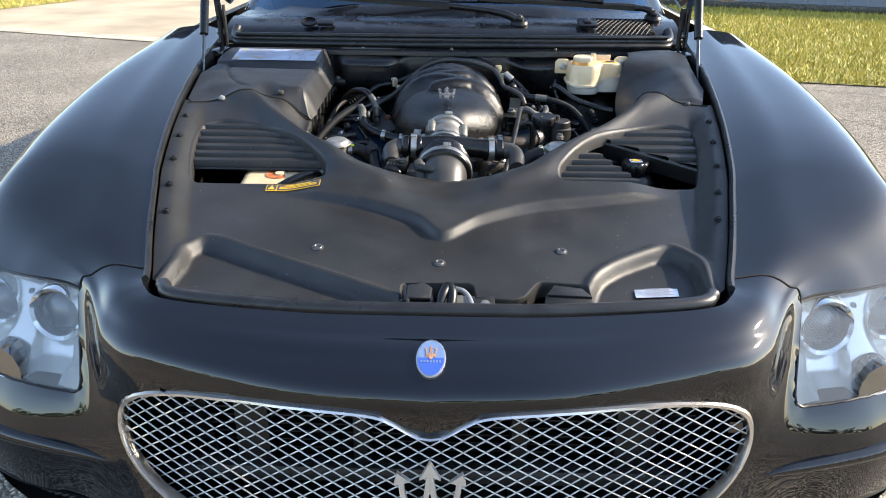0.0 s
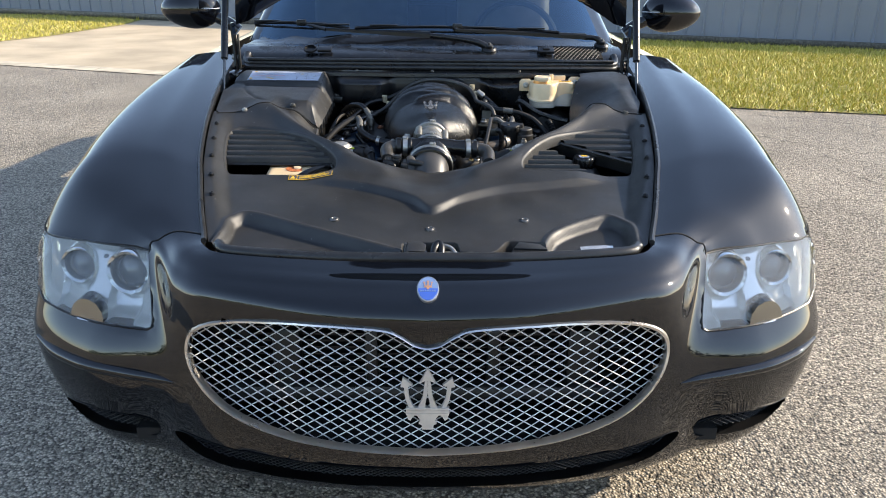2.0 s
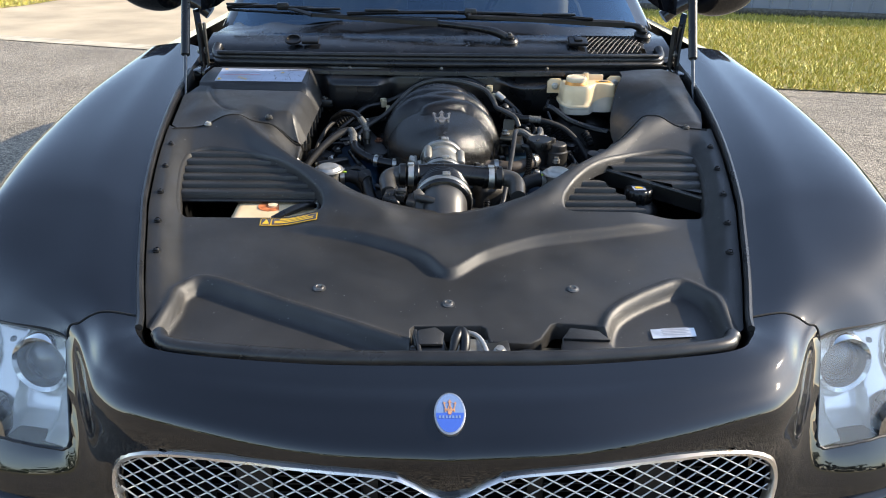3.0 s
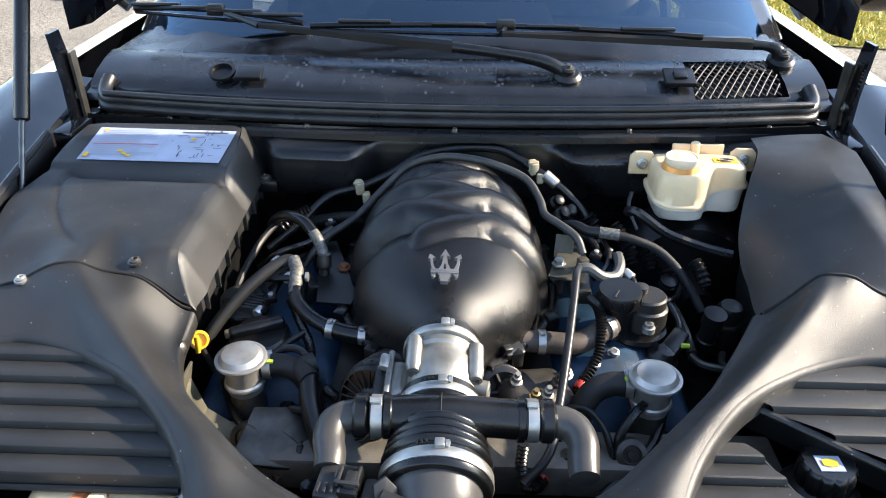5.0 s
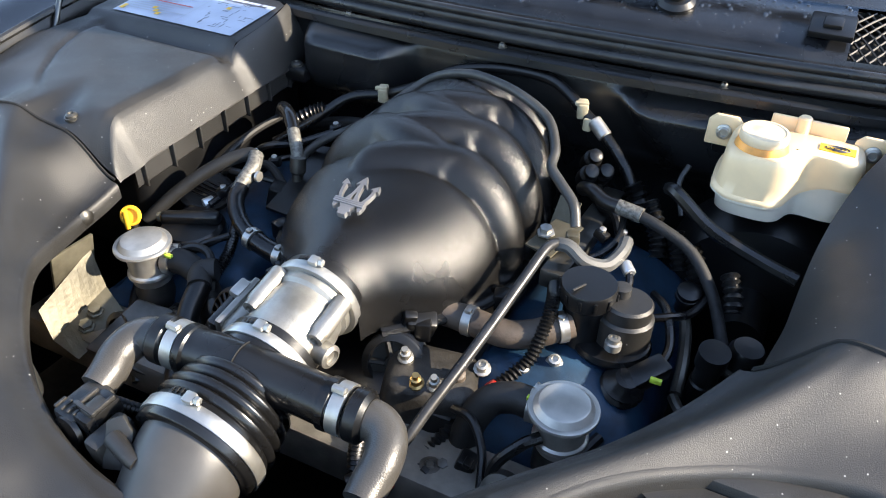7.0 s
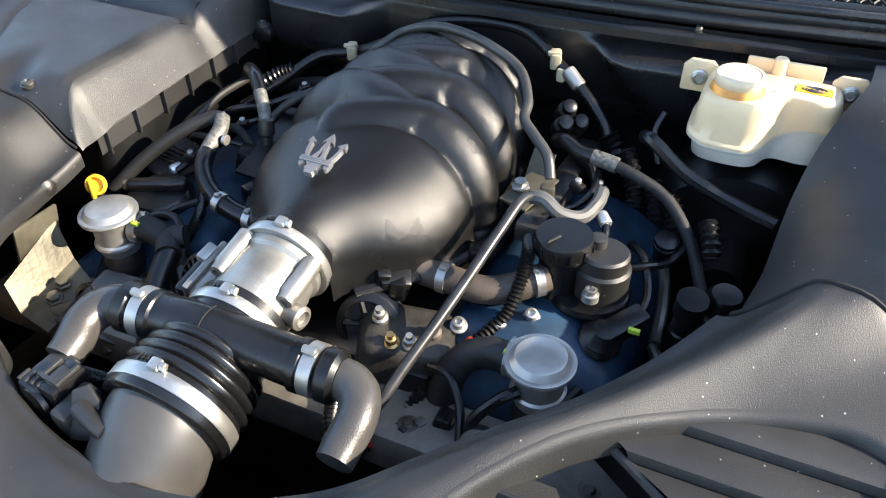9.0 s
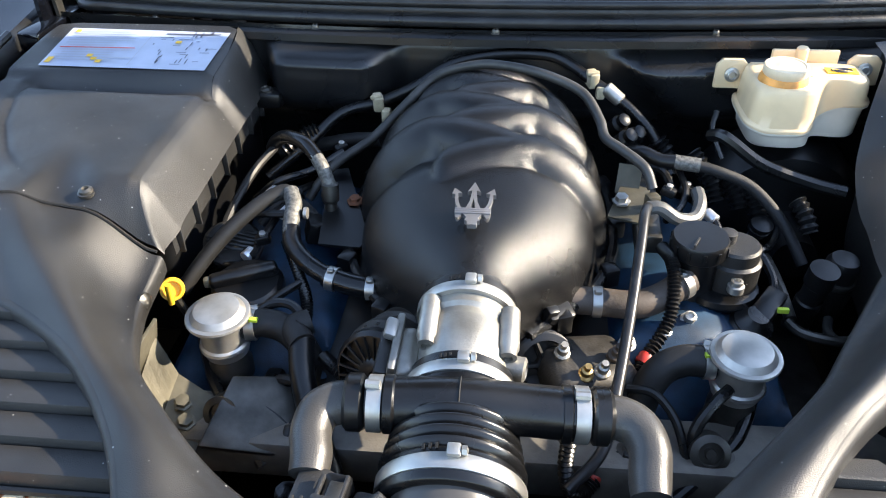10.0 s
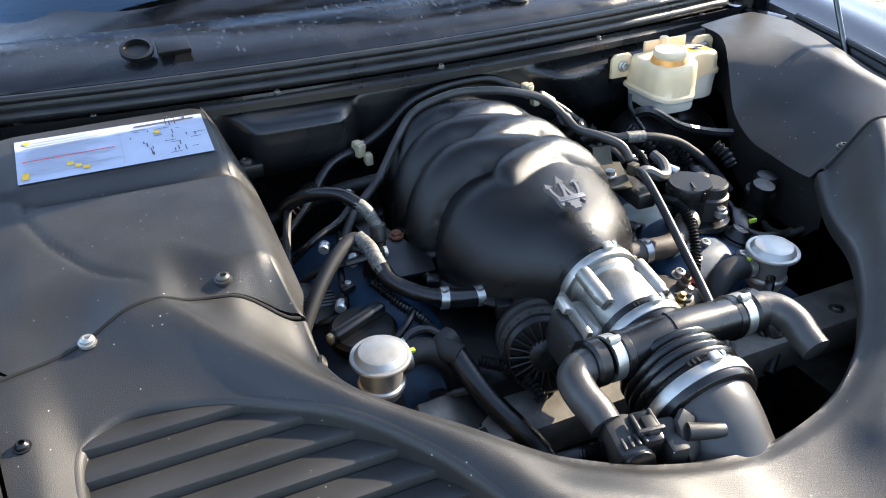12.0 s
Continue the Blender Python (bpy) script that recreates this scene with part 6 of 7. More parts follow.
# ---------------------------------------------------------------- bonnet catches at the front
def build_latches():
    l = thing("bonnet_latch", "steel and black plastic bonnet latch in the front cut-out", "latch")
    # black block below the latch puts shade into the cut-out
    block("shade_tray", (.09, .290, .700), (.33, .11, .02), VOID, l, bevel=.004)
    block("housing", (-.028, .300, .738), (.050, .052, .034), PLASTIC_DARK, l, turn=(14, 0, 10), bevel=.008, segs=3)
    block("housing_rib", (-.046, .292, .750), (.006, .050, .020), PLASTIC, l, turn=(14, 0, 10), bevel=.002)
    prism("housing_lid", [(-.022, -.016), (.016, -.020), (.022, .004), (.010, .018), (-.018, .014)], pose(-.026, .300, .757, 16, 0, 8), .006, PLASTIC, l, bevel=.002)
    path = [(.006, .276, .742), (.012, .292, .758), (.020, .308, .764), (.026, .300, .760), (.026, .284, .748), (.020, .268, .736)]
    tube("lever", path, (.006, .008, .009, .009, .008, .006), PLASTIC_DARK, l, "black curved release lever", seg=12)
    block("slide_plate", (.040, .300, .735), (.060, .050, .004), ZINC, l, turn=(10, 0, -6), bevel=.001)
    tube("pull_rod", [(.028, .318, .757), (.044, .313, .755), (.054, .300, .750), (.062, .270, .742)], .0042, ZINC, l, "plated bent rod", seg=10)
    lathe("bolt", (.030, .286, .739), (0, -.2, 1), [(.007, 0), (.007, .005), (.004, .006), (.001, .006)], ZINC, l, seg=6)
    block("side_plate", (.080, .285, .740), (.034, .045, .006), DARK_STEEL, l, turn=(14, -6, 4), bevel=.002)
    lathe("bolt", (.080, .282, .744), (0, -.2, 1), [(.010, 0), (.010, .002), (.0065, .003), (.0065, .008), (.001, .009)], ZINC, l, seg=12)
    block("stop", (-.052, .280, .742), (.012, .018, .022), RUBBER, l, bevel=.004)
    tube("cable", [(.100, .285, .735), (.125, .292, .738), (.150, .285, .734)], .004, RUBBER, l, seg=8)
    cat = thing("latch_cover", "black plastic wedge-shaped latch cover in the front cut-out", "cover")
    prism("hood", [(-.040, -.040), (.044, -.034), (.046, -.012), (.030, .018), (-.018, .028), (-.030, .010)], pose(.208, .296, .735, 10, 0, 0), .022, PLASTIC, cat, "", bevel=.004)
    prism("hood_top", [(-.030, -.004), (.042, -.008), (.028, .014), (-.016, .022)], pose(.208, .298, .757, 10, 0, 0), .005, PLASTIC, cat, bevel=.0015)
    block("grip", (.205, .262, .742), (.030, .010, .010), PLASTIC_DARK, cat, bevel=.003)
    # the slot is a black block, its shade given by colour
    block("side_slot", (.290, .275, .7415), (.036, .016, .006), VOID, cat, bevel=.003)


build_latches()


# ---------------------------------------------------------------- engine
ENGINE = thing("engine", "V8 engine with a black crackle intake manifold and cast aluminium throttle", "engine")
DOME_Y = (.962, .978, 1.0, 1.03, 1.07, 1.12, 1.18, 1.25, 1.33, 1.39, 1.425)
DOME_W = (.047, .050, .066, .097, .124, .135, .138, .134, .118, .092, .04)
DOME_T = (.889, .891, .896, .904, .911, .920, .930, .934, .930, .912, .880)
DOME_C = (.839, .837, .831, .822, .814, .808, .805, .805, .81, .82, .84)


def dome(y, a):
    """Point on the manifold at a distance and an angle (degrees, 0 right, 90 top)."""
    w, t, c = (float(np.interp(y, DOME_YY, q)) for q in (DOME_WW, DOME_TT, DOME_CC))
    ca, sa = math.cos(radians(a)), math.sin(radians(a))
    k = 1.12 - .24 * smooth01(1.02, 1.16, y)
    x = w * math.copysign(abs(ca) ** k, ca) if sa > 0 else w * math.copysign(1 + .10 * abs(sa), ca)
    z = c + ((t - c) * abs(sa) ** k if sa > 0 else -(c - .775) * abs(sa))
    return np.array((x, y, z))


DOME_YY = np.linspace(.962, 1.425, 60)
_s = spline(list(zip(DOME_Y, DOME_W, DOME_T, DOME_C)), 120)
DOME_WW, DOME_TT, DOME_CC = (np.interp(DOME_YY, _s[:, 0], _s[:, k]) for k in (1, 2, 3))


def build_manifold():
    m = new("intake_manifold")
    m.parent = ENGINE
    tagged(m, "black crackle-finish intake manifold with twisted runners")
    # one casting: the plenum in front, then right and left runners laid over each other like a plait
    ys, angles = np.linspace(.962, 1.425, 190), np.linspace(-35, 215, 132)
    right = [(1.155 + .074 * k, True) for k in range(4)]
    left = [(1.190 + .074 * k, False) for k in range(4)]
    rows = []
    for y in ys:
        floor = -.019 * smooth01(1.115, 1.17, y)
        row = []
        for a in angles:
            lift = floor
            for y0, is_right in right + left:
                k = ((a if is_right else 180 - a) + 12) / 142
                if k > 1.02:
                    continue
                k = max(0.0, k)
                mid = y0 + .012 * math.sin(math.pi * min(1, k)) - .066 * max(0, k - .56) / .44
                r = .0355 * (1 - .30 * smooth01(.78, 1.0, k))
                d = abs(y - mid)
                if d < r:
                    lift = max(lift, -.0235 - .026 * smooth01(.80, 1.0, k) + math.sqrt(r * r - d * d))
            p = dome(y, a)
            c = np.array((0, y, .82))
            n = (p - c) / np.linalg.norm(p - c)
            row.append(p + n * lift)
        rows.append(row)
    v, f = lattice(rows)
    link_mesh("plenum", v, f, CRACKLE, m, "black crackle casting with plaited runners", angle=60)
    # lower flange with ribs and clips
    for s in (1, -1):
        pts = [(s * w, y, .800) for y, w in ((.985, .060), (1.02, .092), (1.06, .125), (1.11, .148), (1.17, .160), (1.28, .158), (1.36, .135))]
        tube("flange", pts, .0065, CRACKLE, m, seg=8)
        for y, w in ((1.015, .095), (1.10, .150), (1.20, .165), (1.30, .155)):
            block("clip", (s * w, y, .798), (.018, .020, .024), PLASTIC_DARK, m, turn=(0, 0, 20 * s), bevel=.003)
    tube("seam", [(.036, 1.0, .800), (.07, 1.01, .792), (.10, 1.05, .790)], .004, PLASTIC_DARK, m)
    # emblem: plain three-pronged shape on studs
    e = new("manifold_emblem")
    e.parent = ENGINE
    tagged(e, "grey satin metal three-pronged emblem")
    pronged_emblem(e, pose(0, 1.018, .9115, 16, 0, 0) @ Matrix.Scale(.415, 4), .014, EMBLEM)


build_manifold()

AXIS = lambda y: np.array((0, y, .824 + .2 * (y - .871)))
AX_DIR = (0, 1, .2)


def band(name, y, r, w=.011, parent=None):
    """A worm-drive hose clamp round the intake."""
    c = new("hose_clamp")
    c.parent = parent or ENGINE
    tagged(c, "bright steel hose clamp")
    lathe("strap", tuple(AXIS(y)), AX_DIR, [(r - .002, -w / 2), (r + .0012, -w / 2), (r + .0018, -w / 2 + .001), (r + .0018, w / 2 - .001), (r + .0012, w / 2), (r - .002, w / 2)], STEEL, c, seg=48)
    top = AXIS(y) + (0, -.1 * r, r + .004)
    block("screw_housing", (.004, float(top[1]), float(top[2])), (.011, .011, .006), STEEL, c, turn=(11, 0, 0), bevel=.002)
    lathe("screw_head", (.010, float(top[1]), float(top[2])), (1, 0, 0), [(.0040, 0), (.0040, .004), (.001, .005)], STEEL, c, seg=6)
    for k in range(3):
        a = radians(99 + 5 * k)
        q = AXIS(y) + (math.cos(a) * (r + .0016), 0, math.sin(a) * (r + .0016))
        block("slot", tuple(q), (.0022, w * .40, .0008), VOID, c, turn=(11, -(9 + 5 * k), 0), bevel=0)


def build_intake():
    t = new("throttle_body")
    t.parent = ENGINE
    tagged(t, "cast aluminium throttle body")
    lathe("barrel", tuple(AXIS(.958)), (0, -1, -.2), [(.036, 0), (.043, .001), (.043, .012), (.040, .016), (.040, .022), (.042, .026), (.042, .062), (.039, .068), (.039, .080), (.035, .082)], CAST, t, seg=48)
    for x, z in ((-.032, .032), (.041, .022)):
        p = AXIS(.945) + (x, 0, z)
        lathe("boss", tuple(p), (0, -1, -.2), [(.006, -.004), (.0098, -.002), (.0098, .040), (.0080, .044), (.0080, .050), (.0045, .051), (.004, .047), (.001, .047)], CAST, t, "bolt boss", seg=20)
    lathe("side_boss", tuple(AXIS(.90) + (.052, 0, .004)), (1, -.2, 0), [(.012, -.012), (.012, .004), (.008, .006), (.007, .002), (.001, .002)], CAST, t, seg=20)
    block("motor_cover", tuple(AXIS(.912) + (-.054, 0, -.014)), (.026, .060, .058), CAST, t, turn=(11, 10, 0), bevel=.012, segs=3)
    block("motor_flange", tuple(AXIS(.918) + (-.066, 0, -.012)), (.008, .066, .062), CAST, t, turn=(11, 10, 0), bevel=.003)
    block("motor_cap", tuple(AXIS(.912) + (-.076, 0, -.014)), (.014, .052, .050), PLASTIC, t, "black plastic motor cap", turn=(11, 10, 0), bevel=.005)
    block("plug_clip", tuple(AXIS(.925) + (-.068, 0, .018)), (.012, .022, .010), ZINC, t, turn=(11, 20, 0), bevel=.003)
    lathe("rubber_ring", tuple(AXIS(.966)), AX_DIR, [(.043, -.010), (.0465, -.009), (.0475, 0), (.0465, .009), (.043, .010)], RUBBER, t, seg=48)
    band("clamp", .960, .0470, .011, t)
    # bellows and tube
    h = new("intake_hose")
    h.parent = ENGINE
    tagged(h, "black rubber intake bellows and tube")
    prof = []
    prof += [(.044, 0), (.0475, .001), (.0478, .030)]
    d = .053
    for k in range(4):
        prof += [(.0490 + .002 * k, d), (.0545 + .0022 * k, d + .0035), (.0545 + .0022 * k, d + .0072), (.0495 + .002 * k, d + .0108)]
        d += .0113
    prof += [(.058, d), (.0595, d + .002), (.0595, d + .026), (.057, d + .028)]
    lathe("bellows", tuple(AXIS(.888)), (0, -1, -.2), prof, RUBBER, h, seg=56, angle=60)
    band("clamp", .872, .0485, .011, h)
    band("clamp", .779, .0600, .013, h)
    tube("front_tube", [tuple(AXIS(.79)), tuple(AXIS(.765)), (0, .735, .775), (0, .70, .738), (0, .66, .69)], .0500, RUBBER_SATIN, h, "satin black plastic duct", seg=48)
    tube("mould_line", [(.003, .841 + .0238 * math.cos(g), .847 + .0238 * math.sin(g)) for g in np.linspace(0, math.pi, 14)], .0009, VOID, h, "dark mould line", seg=5, smooth_path=False)
    # cross pipe with two elbows
    c = new("breather_pipe")
    c.parent = ENGINE
    tagged(c, "black T-shaped breather pipe with two elbows")
    tube("cross_tube", [(-.074, .838, .845), (-.045, .839, .846), (0, .841, .847), (.06, .844, .842), (.108, .847, .836)], (.0225, .0220, .0235, .0220, .0225), RUBBER, c, seg=28)
    tube("saddle", [(0, .842, .842), (0, .846, .80)], .040, RUBBER, c, seg=30)
    for x, y, z, e in ((-.068, .838, .845, -1), (.103, .847, .837, 1)):
        lathe("strap", (x, y, z), (1, .05, -.04), [(.021, -.006), (.0242, -.006), (.0242, .006), (.021, .006)], STEEL, c, "steel band", seg=32)
        lathe("collar", (x + .017 * e, y, z), (1, .05, -.04), [(.0215, -.009), (.0246, -.006), (.0246, .005), (.0200, .009)], RUBBER, c, seg=32)
        lathe("collar", (x - .012 * e, y, z), (1, .05, -.04), [(.0215, -.006), (.0248, -.004), (.0248, .003), (.0215, .006)], RUBBER, c, seg=32)
        lathe("strap_screw", (x, y - .004, z + .026), (1, 0, 0), [(.004, -.006), (.004, .006), (.001, .007)], STEEL, c, seg=8)
    tube("elbow", [(-.084, .837, .845), (-.101, .836, .8445), (-.114, .827, .842), (-.117, .808, .838), (-.113, .790, .832), (-.112, .774, .827)], (.0185, .0185, .0180, .0172, .0172, .0160), ELBOW, c, "satin grey-black plastic elbow", seg=24)
    tube("elbow", [(.119, .848, .836), (.137, .847, .8355), (.151, .838, .834), (.158, .820, .829), (.157, .800, .820), (.157, .784, .815)], (.0185, .0185, .0180, .0172, .0172, .0160), ELBOW, c, "satin grey-black plastic elbow", seg=24)
    # pressure sensor plug on the duct
    s = new("sensor_plug")
    s.parent = ENGINE
    tagged(s, "black electrical plug on the intake duct")
    block("body", (-.106, .756, .818), (.030, .046, .034), PLASTIC, s, turn=(8, 0, -8), bevel=.006)
    block("lock", (-.086, .752, .826), (.022, .036, .026), RUBBER, s, turn=(8, 0, -8), bevel=.004)
    block("lock_tab", (-.084, .748, .840), (.013, .020, .006), DARK_STEEL, s, turn=(8, 0, -8), bevel=.002)
    block("socket", (-.064, .742, .815), (.020, .040, .030), PLASTIC, s, turn=(8, 0, -8), bevel=.005)
    prism("bracket", [(-.012, -.022), (.012, -.022), (.014, .012), (.004, .026), (-.010, .020)], pose(-.050, .738, .822, 60, 0, 20), .006, PLASTIC, s, bevel=.0015)
    for k in range(4):
        block("grip_rib", (-.117 + .0072 * k, .7405, .8365), (.0030, .012, .0030), PLASTIC, s, turn=(8, 0, -8), bevel=.0008)
    block("latch_frame", (-.088, .7415, .8415), (.0260, .0045, .0050), PLASTIC, s, turn=(8, 0, -8), bevel=.0012)
    for e in (-1, 1):
        block("latch_arm", (-.087 + .0095 * e, .7515, .8410), (.0035, .024, .0050), PLASTIC, s, turn=(8, 0, -8), bevel=.0012)
    lathe("seal_ring", (-.104, .736, .813), (-.1, -1, .1), [(.016, 0), (.018, .003), (.016, .007), (.012, .008), (.001, .008)], RUBBER, s, seg=22)
    tube("spigot", [(-.052, .735, .830), (-.030, .728, .828), (-.018, .726, .826)], (.0085, .0075, .0070), PLASTIC, s, seg=16)
    ribbed_tube("sleeve", [(-.120, .762, .812), (-.135, .775, .80), (-.14, .80, .77), (-.13, .83, .73)], .0075, RUBBER, s)


RUBBER_SATIN = material("satin_duct", (0.052, 0.049, 0.046), 0.42, 0, 0, (20, 0.2), (500, 0.08), rough_var=0.06)
ELBOW = material("elbow_plastic", (0.055, 0.052, 0.048), 0.32, 0.1, 0, (30, 0.2), (700, 0.5), rough_var=0.06)
build_intake()


def build_air_valve(x, y, side):
    v = new("air_valve")
    v.parent = ENGINE
    tagged(v, "zinc-plated secondary air valve with a domed lid")
    z = .811
    lathe("body", (x, y, z - .055), (0, -.06, 1), [(.020, 0), (.0235, .003), (.0235, .010), (.0265, .012), (.0275, .015), (.0265, .018), (.0240, .020), (.0238, .047), (.0255, .052)], ZINC, v, seg=40, angle=25)
    lathe("lid", (x, y - .004, z - .004), (0, -.06, 1), [(.0300, 0), (.0333, .0008), (.0340, .0030), (.0333, .0052), (.0318, .0058), (.0290, .0058), (.0262, .0092), (.0240, .0118), (.0220, .0126), (.001, .0128)], ZINC, v, seg=48, angle=24)
    lathe("base", (x, y, z - .090), (0, 0, 1), [(.022, 0), (.025, .006), (.024, .022), (.020, .03), (.018, .038)], DARK_STEEL, v, seg=24)
    for k in range(8):
        block("label_line", (x + .0225 * math.cos(radians(250 + 5 * k)), y + .0225 * math.sin(radians(250 + 5 * k)), z - .020), (.0012, .0012, .014 if k % 2 else .010), LABEL, v, bevel=0)
    tube("nipple", [(x + .012 * side, y + .012, z - .01), (x + .035 * side, y + .018, z - .008)], .005, ZINC, v)
    return v


def wire(points, r, mat=None, parent=None, name="hose", label="", seg=9):
    return tube(name, points, r, mat or RUBBER, parent or ENGINE, label, seg=seg)


def ring_clamp(at, direction, r, parent=None):
    c = lathe("hose_clamp", at, direction, [(r - .001, -.005), (r + .0014, -.005), (r + .0014, .005), (r - .001, .005)], STEEL, parent or ENGINE, "bright steel hose clamp", seg=24)
    u, v, w = axes_for(direction)
    p = Vector(at) + Vector((0, -.3, 1)).normalized() * (r + .002)
    block("clamp_lug", tuple(p), (.008, .007, .006), STEEL, parent or ENGINE, bevel=.002)


def build_dressings():
    build_air_valve(-.262, .985, 1)
    build_air_valve(.268, .967, -1)
    # valve hoses
    wire([(-.242, .990, .790), (-.215, .995, .790), (-.190, .992, .780), (-.172, .985, .75), (-.168, .975, .70)], .0155, RUBBER_MATT, seg=16)
    ring_clamp((-.232, .991, .790), (1, .1, 0), .0155)
    wire([(.246, .972, .790), (.215, .975, .788), (.190, .968, .775), (.176, .955, .74), (.172, .94, .69)], .0160, RUBBER_MATT, seg=16)
    ring_clamp((.237, .973, .790), (1, .05, 0), .0160)
    block("paint_mark", (-.226, .983, .804), (.010, .006, .004), LIME, ENGINE, "lime paint dab", bevel=.001)
    block("paint_mark", (.234, .966, .805), (.006, .006, .004), LIME, ENGINE, bevel=.001)
    wire([(-.236, 1.000, .792), (-.215, 1.012, .803), (-.192, 1.012, .802), (-.176, .998, .790), (-.168, .985, .772)], .0052)
    wire([(.255, .945, .782), (.240, .932, .776), (.222, .915, .755), (.222, .905, .725)], .0060)
    # main block and covers
    block("engine_block", (0, 1.17, .60), (.34, .46, .32), PLASTIC_DARK, ENGINE, bevel=.03)
    for s, mat in ((1, BLUE_COVER), (-1, BLUE_COVER)):
        rows = []
        for k in np.linspace(0, 1, 20):
            y = .955 + .42 * k
            e = min(1, 6 * k, 6 * (1 - k) + .2)
            rows.append([(s * x, y, z) for x, z in ((.13, .70), (.15, .755), (.175, .775 * e + .70 * (1 - e)), (.24, .782 * e + .68 * (1 - e)), (.300, .760 * e + .66 * (1 - e)), (.335, .72), (.345, .62), (.33, .5))])
        rows = [spline(r, 24) for r in rows]
        v, f = lattice(rows)
        link_mesh("cam_cover", v, f, mat, ENGINE, "blue crackle-finish cam cover", angle=60)
    # oil filler on the right bank
    o = new("oil_filler")
    o.parent = ENGINE
    tagged(o, "black oil filler cap and separator")
    lathe("cap", (.243, 1.105, .832), (0, -.05, 1), [(.0290, 0), (.0305, .002), (.0305, .018), (.0290, .021), (.0285, .021), (.001, .0215)], PLASTIC_DARK, o, seg=44)
    block("cap_rib", (.236, 1.090, .8542), (.0025, .020, .0022), PLASTIC, o, turn=(-3, 0, -25), bevel=.0006)
    for k in range(12):
        a = 2 * math.pi * k / 12
        block("cap_notch", (.243 + .0305 * math.cos(a), 1.105 + .0305 * math.sin(a), .842), (.004, .004, .012), PLASTIC_DARK, o, turn=(0, 0, math.degrees(a)), bevel=.001)
    lathe("separator", (.285, 1.112, .785), (0, 0, 1), [(.030, 0), (.030, .035), (.0265, .038), (.0265, .052), (.024, .055), (.001, .0552)], PLASTIC, o, seg=36)
    lathe("separator_top", (.275, 1.118, .838), (0, 0, 1), [(.010, 0), (.010, .012), (.008, .013), (.001, .013)], PLASTIC, o, seg=20)
    lathe("neck", (.243, 1.105, .770), (0, 0, 1), [(.030, 0), (.024, .02), (.024, .06), (.027, .062)], PLASTIC_DARK, o, seg=30)
    lathe("base_ring", (.275, 1.110, .778), (0, 0, 1), [(.042, 0), (.044, .004), (.042, .010), (.036, .012)], RUBBER, o, seg=36)
    lathe("screw", (.283, 1.078, .800), (0, 0, 1), [(.009, 0), (.009, .008), (.0065, .009), (.0065, .014), (.004, .0145), (.0035, .011), (.001, .011)], ZINC, o, seg=18)
    # coolant pipe
    wire([(.085, 1.050, .800), (.135, 1.050, .798), (.175, 1.052, .795), (.205, 1.066, .798), (.235, 1.088, .806)], .0155, BROWN_HOSE, name="coolant_hose", label="dusty brown-black coolant hose", seg=16)
    ring_clamp((.133, 1.050, .798), (1, 0, 0), .0158)
    ring_clamp((.226, 1.080, .804), (.8, .6, .1), .0158)
    # ribbed conduits
    ribbed_tube("conduit", [(.205, 1.110, .832), (.212, 1.085, .832), (.214, 1.06, .815), (.208, 1.035, .785), (.185, 1.005, .762), (.168, .975, .748), (.150, .93, .728), (.134, .89, .715)], .0068, RUBBER, ENGINE, label="ribbed black wiring conduit")
    ribbed_tube("conduit", [(.128, .880, .714), (.118, .868, .712), (.103, .862, .722), (.098, .868, .750), (.100, .875, .775)], .0068, RUBBER, ENGINE)
    lathe("red_tape", (.131, .889, .715), (.6, .7, .1), [(.0080, -.012), (.0088, -.010), (.0088, .010), (.0080, .012)], RED, ENGINE, "red tape round the conduit", seg=14)
    lathe("red_tape", (.183, 1.003, .761), (.6, .8, .4), [(.0076, -.006), (.0082, -.004), (.0082, .004), (.0076, .006)], RED, ENGINE, seg=14)
    block("conduit_clip", (.143, .888, .722), (.016, .010, .012), PLASTIC_DARK, ENGINE, turn=(0, 20, 30), bevel=.003)
    # steel rod and its joint
    wire([(.198, 1.165, .852), (.186, 1.135, .862), (.178, 1.09, .848), (.163, 1.01, .815), (.146, .93, .783), (.132, .88, .757), (.10, .85, .735)], .0058, DARK_TUBE, name="dipstick_tube", label="slim dark steel tube with pale print", seg=12)
    wire([(.190, 1.150, .857), (.205, 1.150, .858), (.225, 1.148, .846), (.246, 1.160, .840), (.256, 1.182, .846), (.256, 1.205, .850)], .0080, GREY_HOSE, label="grey rubber hose")
    prism("plate", [(-.020, -.030), (.016, -.034), (.022, .030), (-.012, .036)], pose(.175, 1.190, .838, 10, 0, -12), .003, PRIMER, ENGINE, "folded tan steel bracket")
    prism("plate", [(-.014, -.006), (.014, -.006), (.014, .030), (-.014, .030)], pose(.176, 1.218, .842, 60, 0, -12), .003, PRIMER, ENGINE)
    lathe("bracket_bolt", (.166, 1.186, .843), (0, -.1, 1), [(.011, 0), (.011, .002), (.0075, .003), (.0075, .009), (.001, .010)], ZINC, ENGINE, seg=6)
    block("union", (.200, 1.178, .850), (.016, .014, .018), PRIMER, ENGINE, turn=(0, 0, 20), bevel=.003)
    block("rail", (.200, 1.24, .820), (.030, .22, .024), DARK_STEEL, ENGINE, turn=(0, 0, -3), bevel=.004)
